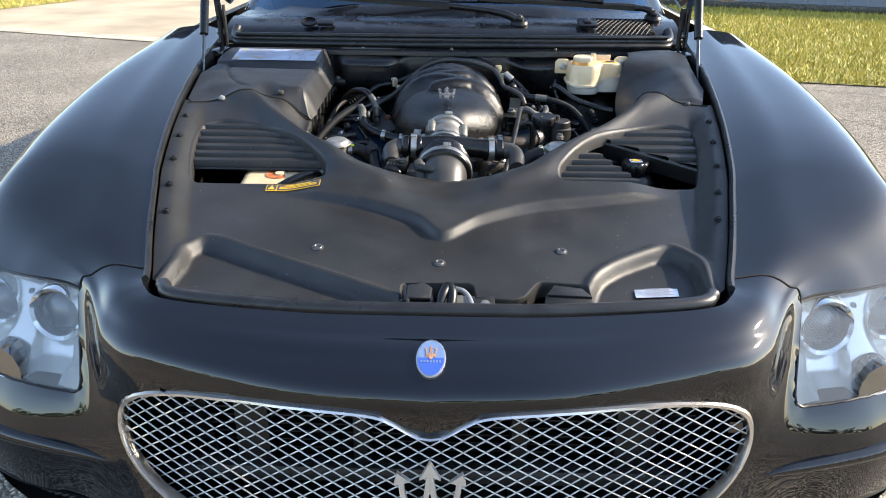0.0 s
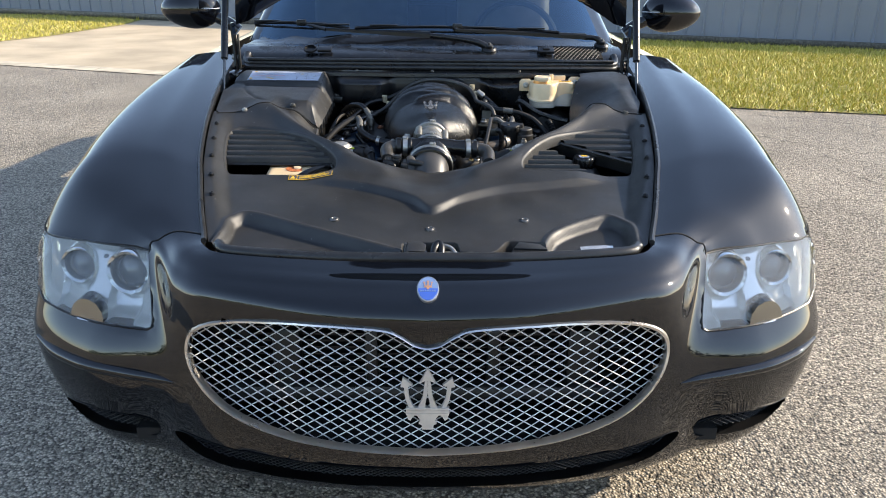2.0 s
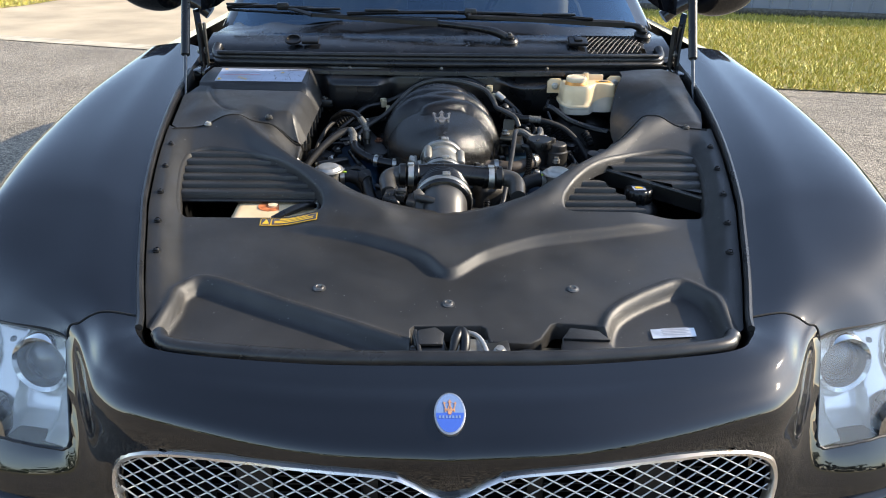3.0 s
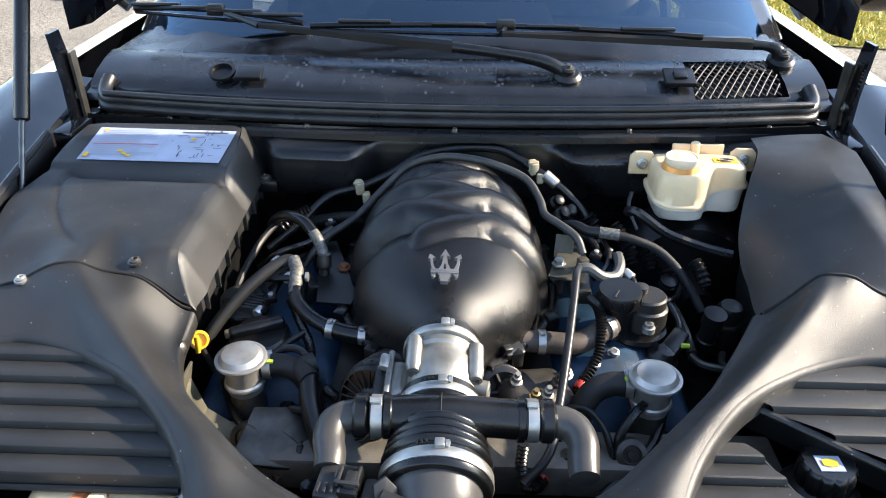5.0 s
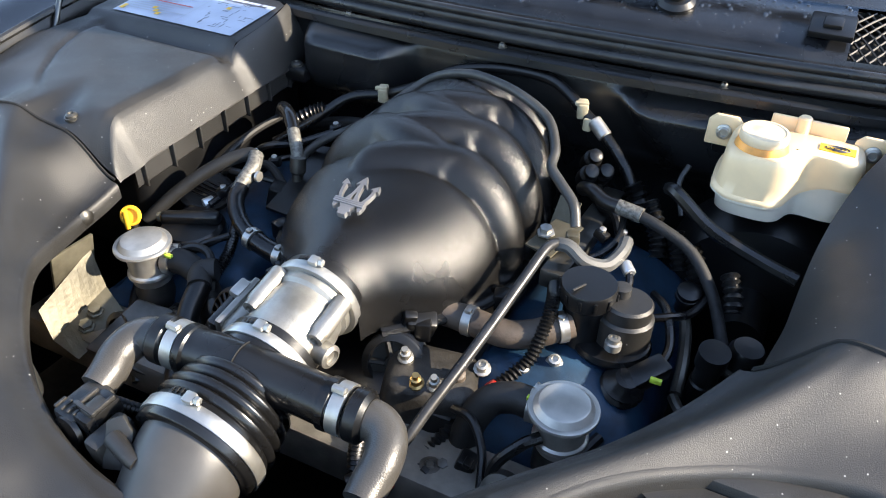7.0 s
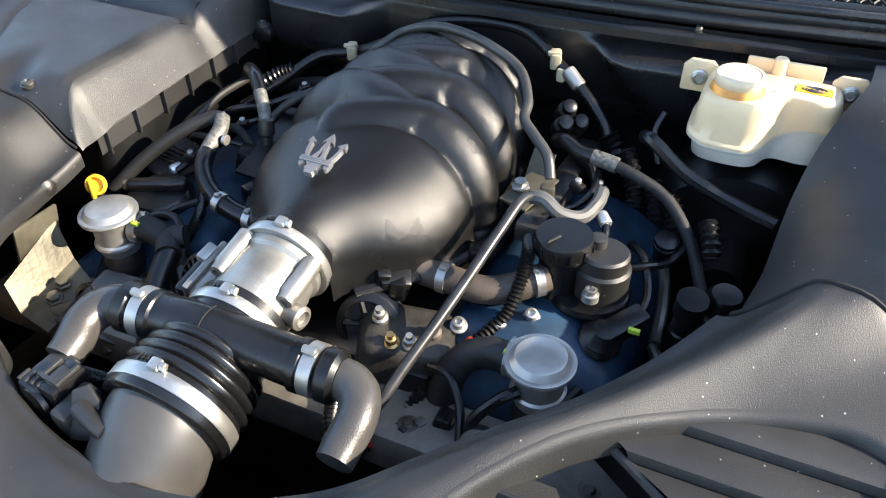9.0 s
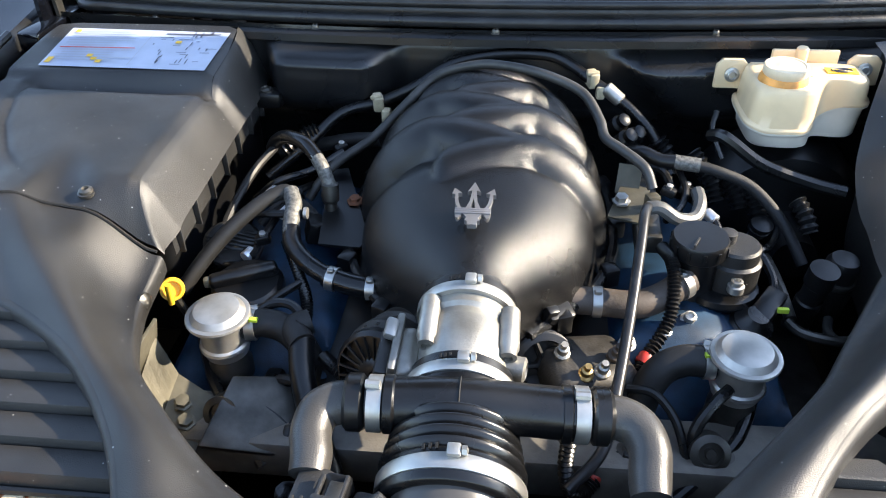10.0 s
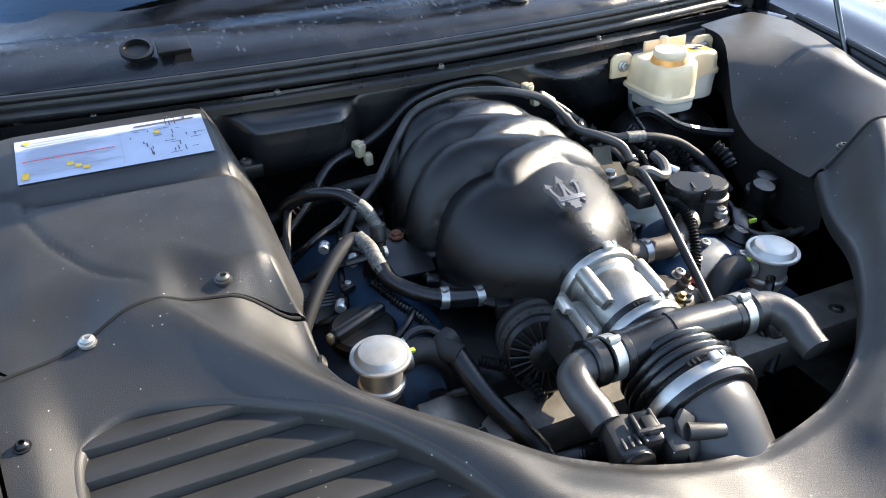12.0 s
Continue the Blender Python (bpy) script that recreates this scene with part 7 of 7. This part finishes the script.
    # pipes over the manifold
    wire([(-.230, 1.235, .800), (-.20, 1.262, .835), (-.150, 1.295, .862), (-.110, 1.330, .895), (-.069, 1.356, .926), (-.02, 1.350, .944), (.017, 1.341, .948), (.070, 1.322, .945), (.118, 1.300, .931), (.140, 1.272, .908), (.146, 1.245, .897), (.165, 1.222, .893), (.190, 1.200, .882), (.200, 1.186, .862)], .0062, GREY_PIPE, name="fuel_pipe", label="matt grey metal fuel pipe", seg=12)
    wire([(-.300, 1.290, .80), (-.25, 1.320, .835), (-.205, 1.355, .868), (-.155, 1.375, .877), (-.105, 1.385, .897), (-.055, 1.400, .925), (.01, 1.412, .936), (.075, 1.412, .936), (.110, 1.405, .924), (.137, 1.390, .910), (.17, 1.374, .894), (.200, 1.360, .872), (.225, 1.345, .845), (.24, 1.33, .80)], .0075, RUBBER, name="vapour_hose", label="black vapour hose behind the manifold", seg=12)
    lathe("hose_collar", (.166, 1.376, .897), (.7, -.3, -.5), [(.0082, -.014), (.0098, -.012), (.0098, .012), (.0082, .014)], STEEL, ENGINE, "bright steel collar", seg=18)
    ribbed_tube("sleeve", [(.226, 1.344, .846), (.238, 1.338, .83), (.246, 1.33, .80)], .0125, RUBBER, ENGINE, pitch=.009)
    for x, y, z in ((-.155, 1.368, .880), (.137, 1.387, .914)):
        block("hose_clip", (x, y, z), (.014, .020, .022), CLIP, ENGINE, "pale plastic hose clip", turn=(10, 0, 20), bevel=.003)
        block("hose_clip_tab", (x, y - .006, z + .010), (.018, .006, .006), CLIP, ENGINE, turn=(10, 0, 20), bevel=.002)
        block("clip_foot", (x + .012, y - .006, z - .016), (.012, .016, .018), CLIP, ENGINE, bevel=.003)
    # hoses on the left bank
    wire([(-.292, 1.300, .838), (-.280, 1.290, .856), (-.255, 1.262, .876), (-.225, 1.234, .882), (-.205, 1.214, .872)], .0092, RUBBER, label="black hose", seg=12)
    wire([(-.218, 1.227, .879), (-.200, 1.208, .868), (-.190, 1.198, .848), (-.188, 1.194, .838)], .0086, BRAID, name="braided_end", label="grey woven hose end", seg=12)
    lathe("hose_union", (-.188, 1.196, .842), (0, -.2, -1), [(.0085, -.006), (.011, -.004), (.011, .016), (.008, .020), (.008, .030), (.001, .03)], DARK_STEEL, ENGINE, seg=14)
    prism("left_plate", [(-.030, -.075), (.020, -.085), (.028, -.060), (-.002, .080), (-.026, .078)], pose(-.170, 1.200, .812, 6, 0, 8), .004, PLASTIC_DARK, ENGINE, "dark steel bracket with a rusty bolt")
    lathe("rusty_bolt", (-.160, 1.205, .817), (0, -.1, 1), [(.011, 0), (.011, .002), (.007, .003), (.007, .007), (.001, .008)], RUST, ENGINE, "rusty bolt", seg=6)
    wire([(-.34, 1.06, .775), (-.315, 1.090, .805), (-.285, 1.120, .832), (-.255, 1.145, .850), (-.233, 1.158, .856), (-.222, 1.150, .852)], .0090, RUBBER_MATT, seg=14)
    wire([(-.226, 1.158, .857), (-.218, 1.140, .850), (-.216, 1.118, .842), (-.213, 1.100, .834)], .0098, BRAID, name="braided_end", label="grey woven hose end", seg=14)
    wire([(-.214, 1.108, .837), (-.208, 1.088, .828), (-.185, 1.066, .818), (-.155, 1.052, .810), (-.125, 1.048, .804), (-.095, 1.046, .802), (-.06, 1.050, .800)], .0105, RUBBER, label="black coolant hose with two clamps", seg=14)
    wire([(-.165, 1.055, .812), (-.14, 1.050, .806), (-.115, 1.047, .803)], .0125, RUBBER, seg=14)
    ring_clamp((-.156, 1.052, .810), (.9, -.2, -.1), .0125)
    ring_clamp((-.112, 1.047, .803), (1, -.05, 0), .0118)
    tube("tee_stub", [(-.250, 1.135, .838), (-.205, 1.128, .845)], .0048, PLASTIC_DARK, ENGINE, "black plastic tee", seg=8)
    lathe("tee_end", (-.203, 1.128, .846), (1, 0, 0), [(.007, 0), (.007, .004), (.001, .005)], ZINC, ENGINE, seg=12)
    # black filler with a grip on the left bank
    k = new("filler_cap")
    k.parent = ENGINE
    tagged(k, "glossy black round filler cap with a raised grip")
    lathe("base", (-.258, 1.060, .778), (0, -.1, 1), [(.040, 0), (.042, .004), (.041, .014), (.036, .019), (.001, .020)], PLASTIC_DARK, k, seg=40)
    block("grip", (-.262, 1.062, .802), (.078, .017, .017), PLASTIC_DARK, k, turn=(0, -4, 22), bevel=.006, segs=3)
    block("tear_label", (-.298, 1.048, .800), (.012, .010, .012), PRIMER, k, turn=(0, 0, 22), bevel=.003)
    # dipstick with a yellow ring
    y = new("dipstick")
    y.parent = ENGINE
    tagged(y, "yellow plastic dipstick handle")
    lathe("ring", (-.335, 1.033, .799), (.4, -.8, .4), [(.0095, -.003), (.0128, -.003), (.0138, 0), (.0128, .0035), (.0100, .0035), (.0085, 0)], YELLOW, y, seg=24)
    lathe("ring_web", (-.335, 1.033, .799), (.4, -.8, .4), [(.009, -.002), (.009, -.001), (.001, -.001)], ORANGE, y, "orange inner disc", seg=20)
    tube("grip_bar", [(-.336, 1.026, .784), (-.334, 1.024, .812)], .0035, YELLOW, y, seg=10)
    wire([(-.334, 1.034, .786), (-.325, 1.045, .74), (-.31, 1.06, .68)], .005, DARK_STEEL, y)
    # alternator behind the left elbow
    a = new("alternator")
    a.parent = ENGINE
    tagged(a, "cast alternator with a slotted end cover")
    axis = Vector((-.34, -.88, .32)).normalized()
    hub = Vector((-.088, .925, .790))
    u, w, _ = axes_for(axis)
    lathe("stator", tuple(hub - axis * .085), axis, [(.030, 0), (.044, .004), (.050, .012), (.050, .030), (.046, .034), (.046, .044), (.050, .048), (.050, .060), (.044, .068)], ALT_CAST, a, "cast stator housing", seg=40)
    for j in range(20):
        g = 2 * math.pi * j / 20
        p = hub - axis * .020 + (u * math.cos(g) + w * math.sin(g)) * .046
        tube("fin", [tuple(p), tuple(p - axis * .020)], .0024, ALT_CAST, a, seg=6)
    lathe("end_cover", tuple(hub - axis * .018), axis, [(.044, 0), (.046, .004), (.046, .014), (.042, .019), (.0405, .019), (.0405, .010), (.0001, .010)], PLASTIC_DARK, a, "slotted black end cover", seg=44)
    for j in range(22):
        g = 2 * math.pi * j / 22
        q0 = hub + (u * math.cos(g) + w * math.sin(g)) * .017
        q1 = hub + (u * math.cos(g) + w * math.sin(g)) * .041
        tube("slat", [tuple(q0), tuple(q1)], .0017, PLASTIC_DARK, a, seg=6)
    lathe("hub_disc", tuple(hub - axis * .004), axis, [(.019, 0), (.019, .004), (.016, .006), (.006, .006), (.005, .004), (.0001, .004)], PLASTIC_DARK, a, seg=30)
    block("terminal", tuple(hub + w * .030 - axis * .03), (.022, .026, .018), PLASTIC_DARK, a, turn=(15, 10, 20), bevel=.004)
    # looms and cables in the dark
    wire([(-.175, .975, .785), (-.168, .945, .770), (-.155, .915, .750), (-.140, .885, .735), (-.125, .86, .715), (-.12, .82, .70)], .0130, RUBBER, name="wiring_loom", label="thick black wiring loom", seg=14)
    wire([(-.17, 1.0, .792), (-.185, .99, .79), (-.172, .97, .786)], .0140, RUBBER_MATT, name="loom_joint", seg=12)
    ribbed_tube("conduit", [(-.150, .965, .775), (-.130, .945, .775), (-.110, .93, .765), (-.10, .905, .745)], .0065, RUBBER, ENGINE)
    ribbed_tube("conduit", [(-.225, 1.115, .815), (-.205, 1.08, .80), (-.185, 1.04, .79), (-.178, 1.005, .78)], .0060, RUBBER, ENGINE)
    wire([(-.285, 1.29, .845), (-.30, 1.24, .835), (-.315, 1.18, .81), (-.318, 1.12, .785)], .0055, RUBBER_MATT)
    wire([(-.22, 1.29, .80), (-.235, 1.22, .82), (-.25, 1.17, .815), (-.265, 1.10, .80)], .0048)
    wire([(-.20, 1.18, .80), (-.225, 1.185, .825), (-.25, 1.19, .82), (-.275, 1.17, .80)], .0060, RUBBER_MATT)
    wire([(-.30, 1.36, .80), (-.24, 1.35, .82), (-.19, 1.34, .835), (-.14, 1.315, .85)], .0100, RUBBER_MATT, seg=12)
    ribbed_tube("conduit", [(-.28, 1.31, .83), (-.255, 1.325, .845), (-.235, 1.335, .852)], .0095, RUBBER, ENGINE, pitch=.007)
    for x, y0, z in ((-.236, 1.155, .828), (-.262, 1.195, .832), (-.27, 1.105, .80)):
        lathe("sleeve_band", (x, y0, z), (.4, .8, .1), [(.0065, -.007), (.0072, -.006), (.0072, .006), (.0065, .007)], FOIL, ENGINE, "silver sleeve band", seg=12)
    block("injector_plug", (-.205, 1.165, .800), (.02, .03, .03), PLASTIC_DARK, ENGINE, turn=(0, 15, 20), bevel=.004)
    block("injector_plug", (-.205, 1.255, .800), (.02, .03, .03), PLASTIC_DARK, ENGINE, turn=(0, 15, 20), bevel=.004)
    # right rear: braided hose, sensors, cables
    wire([(.180, 1.275, .862), (.195, 1.258, .872), (.215, 1.247, .868), (.240, 1.243, .868)], .0088, RUBBER, label="black hose", seg=14)
    wire([(.232, 1.244, .868), (.262, 1.240, .866)], .0092, BRAID, name="braided_sleeve", label="silver woven sleeve", seg=14)
    wire([(.255, 1.241, .866), (.287, 1.233, .861), (.325, 1.225, .846), (.36, 1.20, .815), (.385, 1.17, .775)], .0068, BRAID_BLACK, name="braided_hose", label="black woven hose", seg=14)
    for px, py, pz in ((.178, 1.300, .868), (.192, 1.322, .862), (.172, 1.335, .872)):
        lathe("sensor", (px, py, pz), (.4, -.5, .7), [(.010, -.02), (.012, -.012), (.012, .004), (.009, .008), (.009, .016), (.006, .018), (.001, .018)], PLASTIC_DARK, ENGINE, seg=16)
    wire([(.19, 1.31, .85), (.205, 1.285, .838), (.225, 1.27, .84), (.24, 1.255, .82)], .006)
    wire([(.280, 1.285, .885), (.288, 1.268, .893), (.30, 1.262, .888), (.34, 1.255, .862), (.40, 1.249, .842), (.44, 1.24, .836)], .008, RUBBER, name="flat_strap", label="black strap below the reservoir", seg=8)
    wire([(.300, 1.29, .85), (.287, 1.31, .88), (.292, 1.325, .90)], .0035)
    lathe("sensor", (.335, 1.20, .80), (.1, -.3, 1), [(.010, -.02), (.010, 0), (.0135, .002), (.0135, .007), (.011, .008), (.0135, .010), (.0135, .015), (.009, .018), (.001, .018)], PLASTIC_DARK, ENGINE, seg=16)
    wire([(.337, 1.195, .78), (.345, 1.17, .775), (.352, 1.13, .765), (.355, 1.09, .755)], .007, DARK_STEEL)
    lathe("cylinder_unit", (.375, 1.12, .72), (.05, -.2, 1), [(.015, 0), (.015, .05), (.013, .052), (.013, .075), (.016, .078), (.016, .10), (.001, .101)], PLASTIC_DARK, ENGINE, seg=24)
    wire([(.352, 1.09, .752), (.366, 1.075, .748), (.395, 1.065, .748), (.42, 1.07, .745)], .006, DARK_STEEL)
    block("ignition_plug", (.322, 1.080, .778), (.024, .050, .022), PLASTIC_DARK, ENGINE, turn=(8, 10, -35), bevel=.004)
    lathe("ignition_boot", (.302, 1.062, .762), (.2, -.2, 1), [(.022, 0), (.024, .004), (.020, .008), (.022, .012), (.017, .016), (.012, .024), (.001, .025)], RUBBER, ENGINE, seg=20)
    block("paint_mark", (.334, 1.066, .786), (.012, .005, .006), LIME, ENGINE, bevel=.001)
    wire([(.25, 1.19, .845), (.27, 1.17, .835), (.275, 1.15, .825), (.262, 1.14, .82)], .0045)
    lathe("sleeve_band", (.268, 1.172, .836), (.5, -.6, -.2), [(.0062, -.008), (.007, -.007), (.007, .007), (.0062, .008)], FOIL, ENGINE, seg=12)
    # fittings beside the throttle
    block("water_outlet", (.118, .985, .745), (.10, .08, .07), ALT_CAST, ENGINE, "cast coolant outlet", turn=(0, 10, 20), bevel=.018, segs=3)
    for px, py, pz, mm in ((.095, .975, .790, CAST), (.118, .955, .781, BRASS), (.150, .985, .783, BROWN_HOSE), (.135, .962, .780, CAST)):
        lathe("sender", (px, py, pz), (.1, -.3, 1), [(.0085, -.012), (.0085, 0), (.0058, .002), (.0058, .009), (.0036, .010), (.0036, .016), (.001, .016)], mm, ENGINE, seg=12)
    block("neck_sensor", (.088, 1.020, .800), (.034, .024, .026), PLASTIC_DARK, ENGINE, turn=(20, 10, 35), bevel=.004)
    block("neck_sensor_tab", (.082, 1.008, .812), (.014, .010, .018), RUBBER, ENGINE, turn=(20, 10, 35), bevel=.002)
    # ribbed oval cap, breather boots and rubber grommets deep beside the air box
    c = lathe("oval_cap", (-.300, 1.135, .790), (.25, -.25, 1), [(.036, 0), (.036, .006), (.031, .010), (.001, .011)], RUBBER_MATT, ENGINE, "ribbed matt black oval cap", seg=30)
    for j in range(7):
        y1 = 1.113 + .0075 * j
        half = .030 * math.sqrt(max(.05, 1 - ((y1 - 1.135) / .031) ** 2))
        tube("cap_rib", [(-.300 - half, y1, .803 + .10 * half), (-.300 + half, y1, .803 - .14 * half)], .0016, PLASTIC_DARK, ENGINE, seg=6)
    ribbed_tube("sleeve", [(.372, 1.205, .842), (.380, 1.190, .832), (.386, 1.176, .816)], .0095, RUBBER, ENGINE, pitch=.008)
    lathe("accumulator", (.405, 1.135, .735), (.06, -.12, 1), [(.020, 0), (.022, .006), (.022, .050), (.019, .056), (.019, .075), (.015, .082), (.001, .083)], PLASTIC_DARK, ENGINE, "black cylindrical sensor body", seg=26)
    lathe("accumulator_ring", (.405, 1.128, .788), (.06, -.12, 1), [(.0225, -.003), (.0232, -.002), (.0232, .003), (.0225, .004)], DARK_STEEL, ENGINE, seg=26)
    wire([(.405, 1.110, .742), (.398, 1.085, .742), (.408, 1.065, .745), (.440, 1.062, .748)], .0055, GREY_PIPE)
    for px, py, pz, rr in ((.300, 1.255, .845, .011), (.322, 1.245, .838, .011), (.272, 1.262, .850, .010), (.262, 1.285, .862, .009)):
        ribbed_tube("sleeve", [(px, py, pz), (px + .012, py - .012, pz - .014), (px + .018, py - .024, pz - .032)], rr, RUBBER, ENGINE, pitch=.007)
    for px, py, pz in ((-.255, 1.120, .812), (-.235, 1.205, .822), (-.195, 1.300, .842), (.225, 1.215, .842), (.248, 1.225, .840)):
        block("loom_clip", (px, py, pz), (.012, .018, .012), PLASTIC_DARK, ENGINE, turn=(12, 8, 300 * px), bevel=.003)
        lathe("clip_stud", (px, py, pz + .006), (.1, -.2, 1), [(.004, 0), (.004, .004), (.001, .005)], ZINC, ENGINE, seg=10)
    for pts, rr in (([(-.31, 1.18, .79), (-.285, 1.165, .815), (-.25, 1.16, .822), (-.215, 1.175, .812)], .0042), ([(-.30, 1.23, .80), (-.265, 1.225, .83), (-.225, 1.25, .835), (-.19, 1.285, .845)], .0050), ([(-.285, 1.06, .765), (-.245, 1.03, .775), (-.215, 1.035, .795), (-.195, 1.055, .80)], .0046), ([(.215, 1.16, .835), (.235, 1.185, .838), (.245, 1.215, .845), (.24, 1.25, .855)], .0042), ([(.30, 1.14, .80), (.325, 1.15, .805), (.345, 1.175, .80), (.36, 1.21, .81)], .0048), ([(.16, .955, .765), (.185, .945, .770), (.205, .925, .755), (.215, .90, .73)], .0045)):
        wire(pts, rr, RUBBER)
    for px, py, pz in ((.205, 1.030, .772), (.165, 1.015, .770), (.232, 1.048, .780)):
        lathe("bolt", (px, py, pz), (.1, -.3, 1), [(.0095, 0), (.0095, .002), (.0065, .003), (.0065, .010), (.004, .011), (.0035, .008), (.001, .008)], ZINC, ENGINE, seg=12)
    # grooved belt pulley beside the throttle
    p = new("belt_pulley")
    p.parent = ENGINE
    tagged(p, "black grooved belt pulley with a pale scuff")
    groove = [(.020, 0)]
    for j in range(6):
        groove += [(.034, .002 + .005 * j), (.034, .0042 + .005 * j), (.0315, .0056 + .005 * j)]
    groove += [(.033, .034), (.026, .036), (.024, .030), (.010, .030), (.008, .034), (.001, .034)]
    lathe("rim", (.070, 1.005, .758), (.25, -.85, .40), groove, PLASTIC_DARK, p, seg=36, angle=25)
    for j in range(5):
        g = 2 * math.pi * j / 5
        u, w, n = axes_for((.25, -.85, .40))
        hub = Vector((.070, 1.005, .758)) + n * .032
        tube("spoke", [tuple(hub + (u * math.cos(g) + w * math.sin(g)) * .008), tuple(hub + (u * math.cos(g) + w * math.sin(g)) * .025)], .0035, PLASTIC_DARK, p, seg=6)
    # small fittings low between the bank and the rail
    for x, y0, z, w in ((-.205, .955, .742, .030), (-.150, .935, .728, .024), (-.235, .945, .730, .022), (-.180, .905, .722, .028), (.190, .925, .730, .026), (.155, .905, .722, .022)):
        block("plug_housing", (x, y0, z), (w, .020, .018), PLASTIC_DARK, ENGINE, turn=(15, 10, 500 * x), bevel=.004)
        block("plug_lock", (x + .004, y0 - .006, z + .010), (w * .5, .008, .005), RUBBER, ENGINE, turn=(15, 10, 500 * x), bevel=.001)
        lathe("bolt", (x - .020, y0 - .012, z - .002), (.1, -.3, 1), [(.008, 0), (.008, .002), (.0055, .003), (.0055, .008), (.001, .009)], DARK_STEEL, ENGINE, seg=6)
    wire([(-.235, .945, .735), (-.215, .925, .745), (-.190, .915, .735), (-.160, .90, .715)], .0045)
    wire([(-.205, .955, .745), (-.185, .945, .758), (-.155, .94, .750), (-.135, .915, .72)], .0055, RUBBER_MATT)
    wire([(-.30, 1.01, .75), (-.27, .955, .735), (-.23, .91, .725), (-.20, .88, .70)], .0065)
    wire([(.30, 1.0, .75), (.27, .93, .735), (.235, .895, .72), (.20, .87, .70)], .0065)
    wire([(-.33, 1.12, .76), (-.30, 1.10, .785), (-.275, 1.095, .79), (-.25, 1.10, .785)], .0045)
    wire([(.30, 1.19, .80), (.32, 1.16, .805), (.335, 1.12, .79), (.33, 1.09, .775)], .0050)
    # lower left fittings
    prism("tensioner_arm", [(-.055, -.03), (.02, -.045), (.06, -.005), (.045, .035), (-.02, .04)], pose(-.215, .915, .735, 30, 10, 20), .012, DARK_STEEL, ENGINE, "grey tensioner arm", bevel=.003)
    lathe("idler", (-.245, .915, .738), (-.1, -1, .5), [(.017, -.01), (.019, -.006), (.019, .010), (.012, .012), (.011, .008), (.006, .008), (.005, .012), (.001, .012)], DARK_STEEL, ENGINE, seg=24)
    lathe("idler", (.235, .905, .738), (0, -1, .6), [(.017, -.01), (.019, -.006), (.019, .010), (.012, .012), (.011, .008), (.006, .008), (.005, .012), (.001, .012)], DARK_STEEL, ENGINE, seg=24)
    # folded bracket at the cover's left arm
    b = new("support_bracket")
    b.parent = ENGINE
    tagged(b, "dusty tan folded steel bracket")
    rows = [[(-.322, .955 - .085 * k, .800 - .035 * k) for k in np.linspace(0, 1, 8)], [(-.305, .950 - .085 * k, .752 - .020 * k) for k in np.linspace(0, 1, 8)], [(-.262, .935 - .075 * k, .735 - .010 * k) for k in np.linspace(0, 1, 8)]]
    v, f = lattice(rows)
    link_mesh("sheet", v, f, PRIMER, b, smooth=False)
    for x, y0 in ((-.288, .915), (-.275, .89)):
        lathe("nut", (x, y0, .745), (.2, -.2, 1), [(.010, 0), (.010, .002), (.0075, .003), (.0075, .008), (.001, .009)], PRIMER, b, seg=6)
    block("side_web", (-.325, .93, .79), (.004, .06, .06), PRIMER, b, turn=(0, 12, 0), bevel=.001)
    lathe("edge_screw", (-.330, .965, .835), (1, -.2, .1), [(.010, 0), (.010, .003), (.006, .006), (.001, .007)], DARK_STEEL, b, seg=14)


CLIP = material("beige_clip", (0.42, 0.36, 0.24), 0.45, 0, 0, (60, 0.2))
LIME = material("lime_paint", (0.45, 0.60, 0.05), 0.5)
BRASS = material("brass", (0.55, 0.36, 0.14), 0.35, 1.0, 0, (40, 0.2))
RUST = material("rust", (0.20, 0.08, 0.04), 0.8, 0.2, 0, (80, 0.4))
BROWN_HOSE = material("dusty_hose", (0.075, 0.058, 0.045), 0.6, 0, 0, (30, 0.4), (300, 0.3))
GREY_HOSE = material("grey_hose", (0.10, 0.10, 0.095), 0.5, 0, 0, (30, 0.25), (300, 0.1))
GREY_PIPE = material("grey_pipe", (0.060, 0.058, 0.054), 0.42, 0.35, 0, (30, 0.3), (300, 0.1))
DARK_TUBE = material("dark_tube", (0.035, 0.035, 0.036), 0.34, 0.25, 0, (60, 0.3))
BRAID = material("woven_grey", (0.15, 0.145, 0.13), 0.5, 0.4, 0, (250, 0.5), (900, 0.9))
BRAID_BLACK = material("woven_black", (0.008, 0.008, 0.009), 0.65, 0, 0, (250, 0.5), (900, 0.9))
ALT_CAST = material("dull_casting", (0.055, 0.051, 0.046), 0.55, 0.6, 0, (40, 0.35), (300, 0.35))
build_dressings()
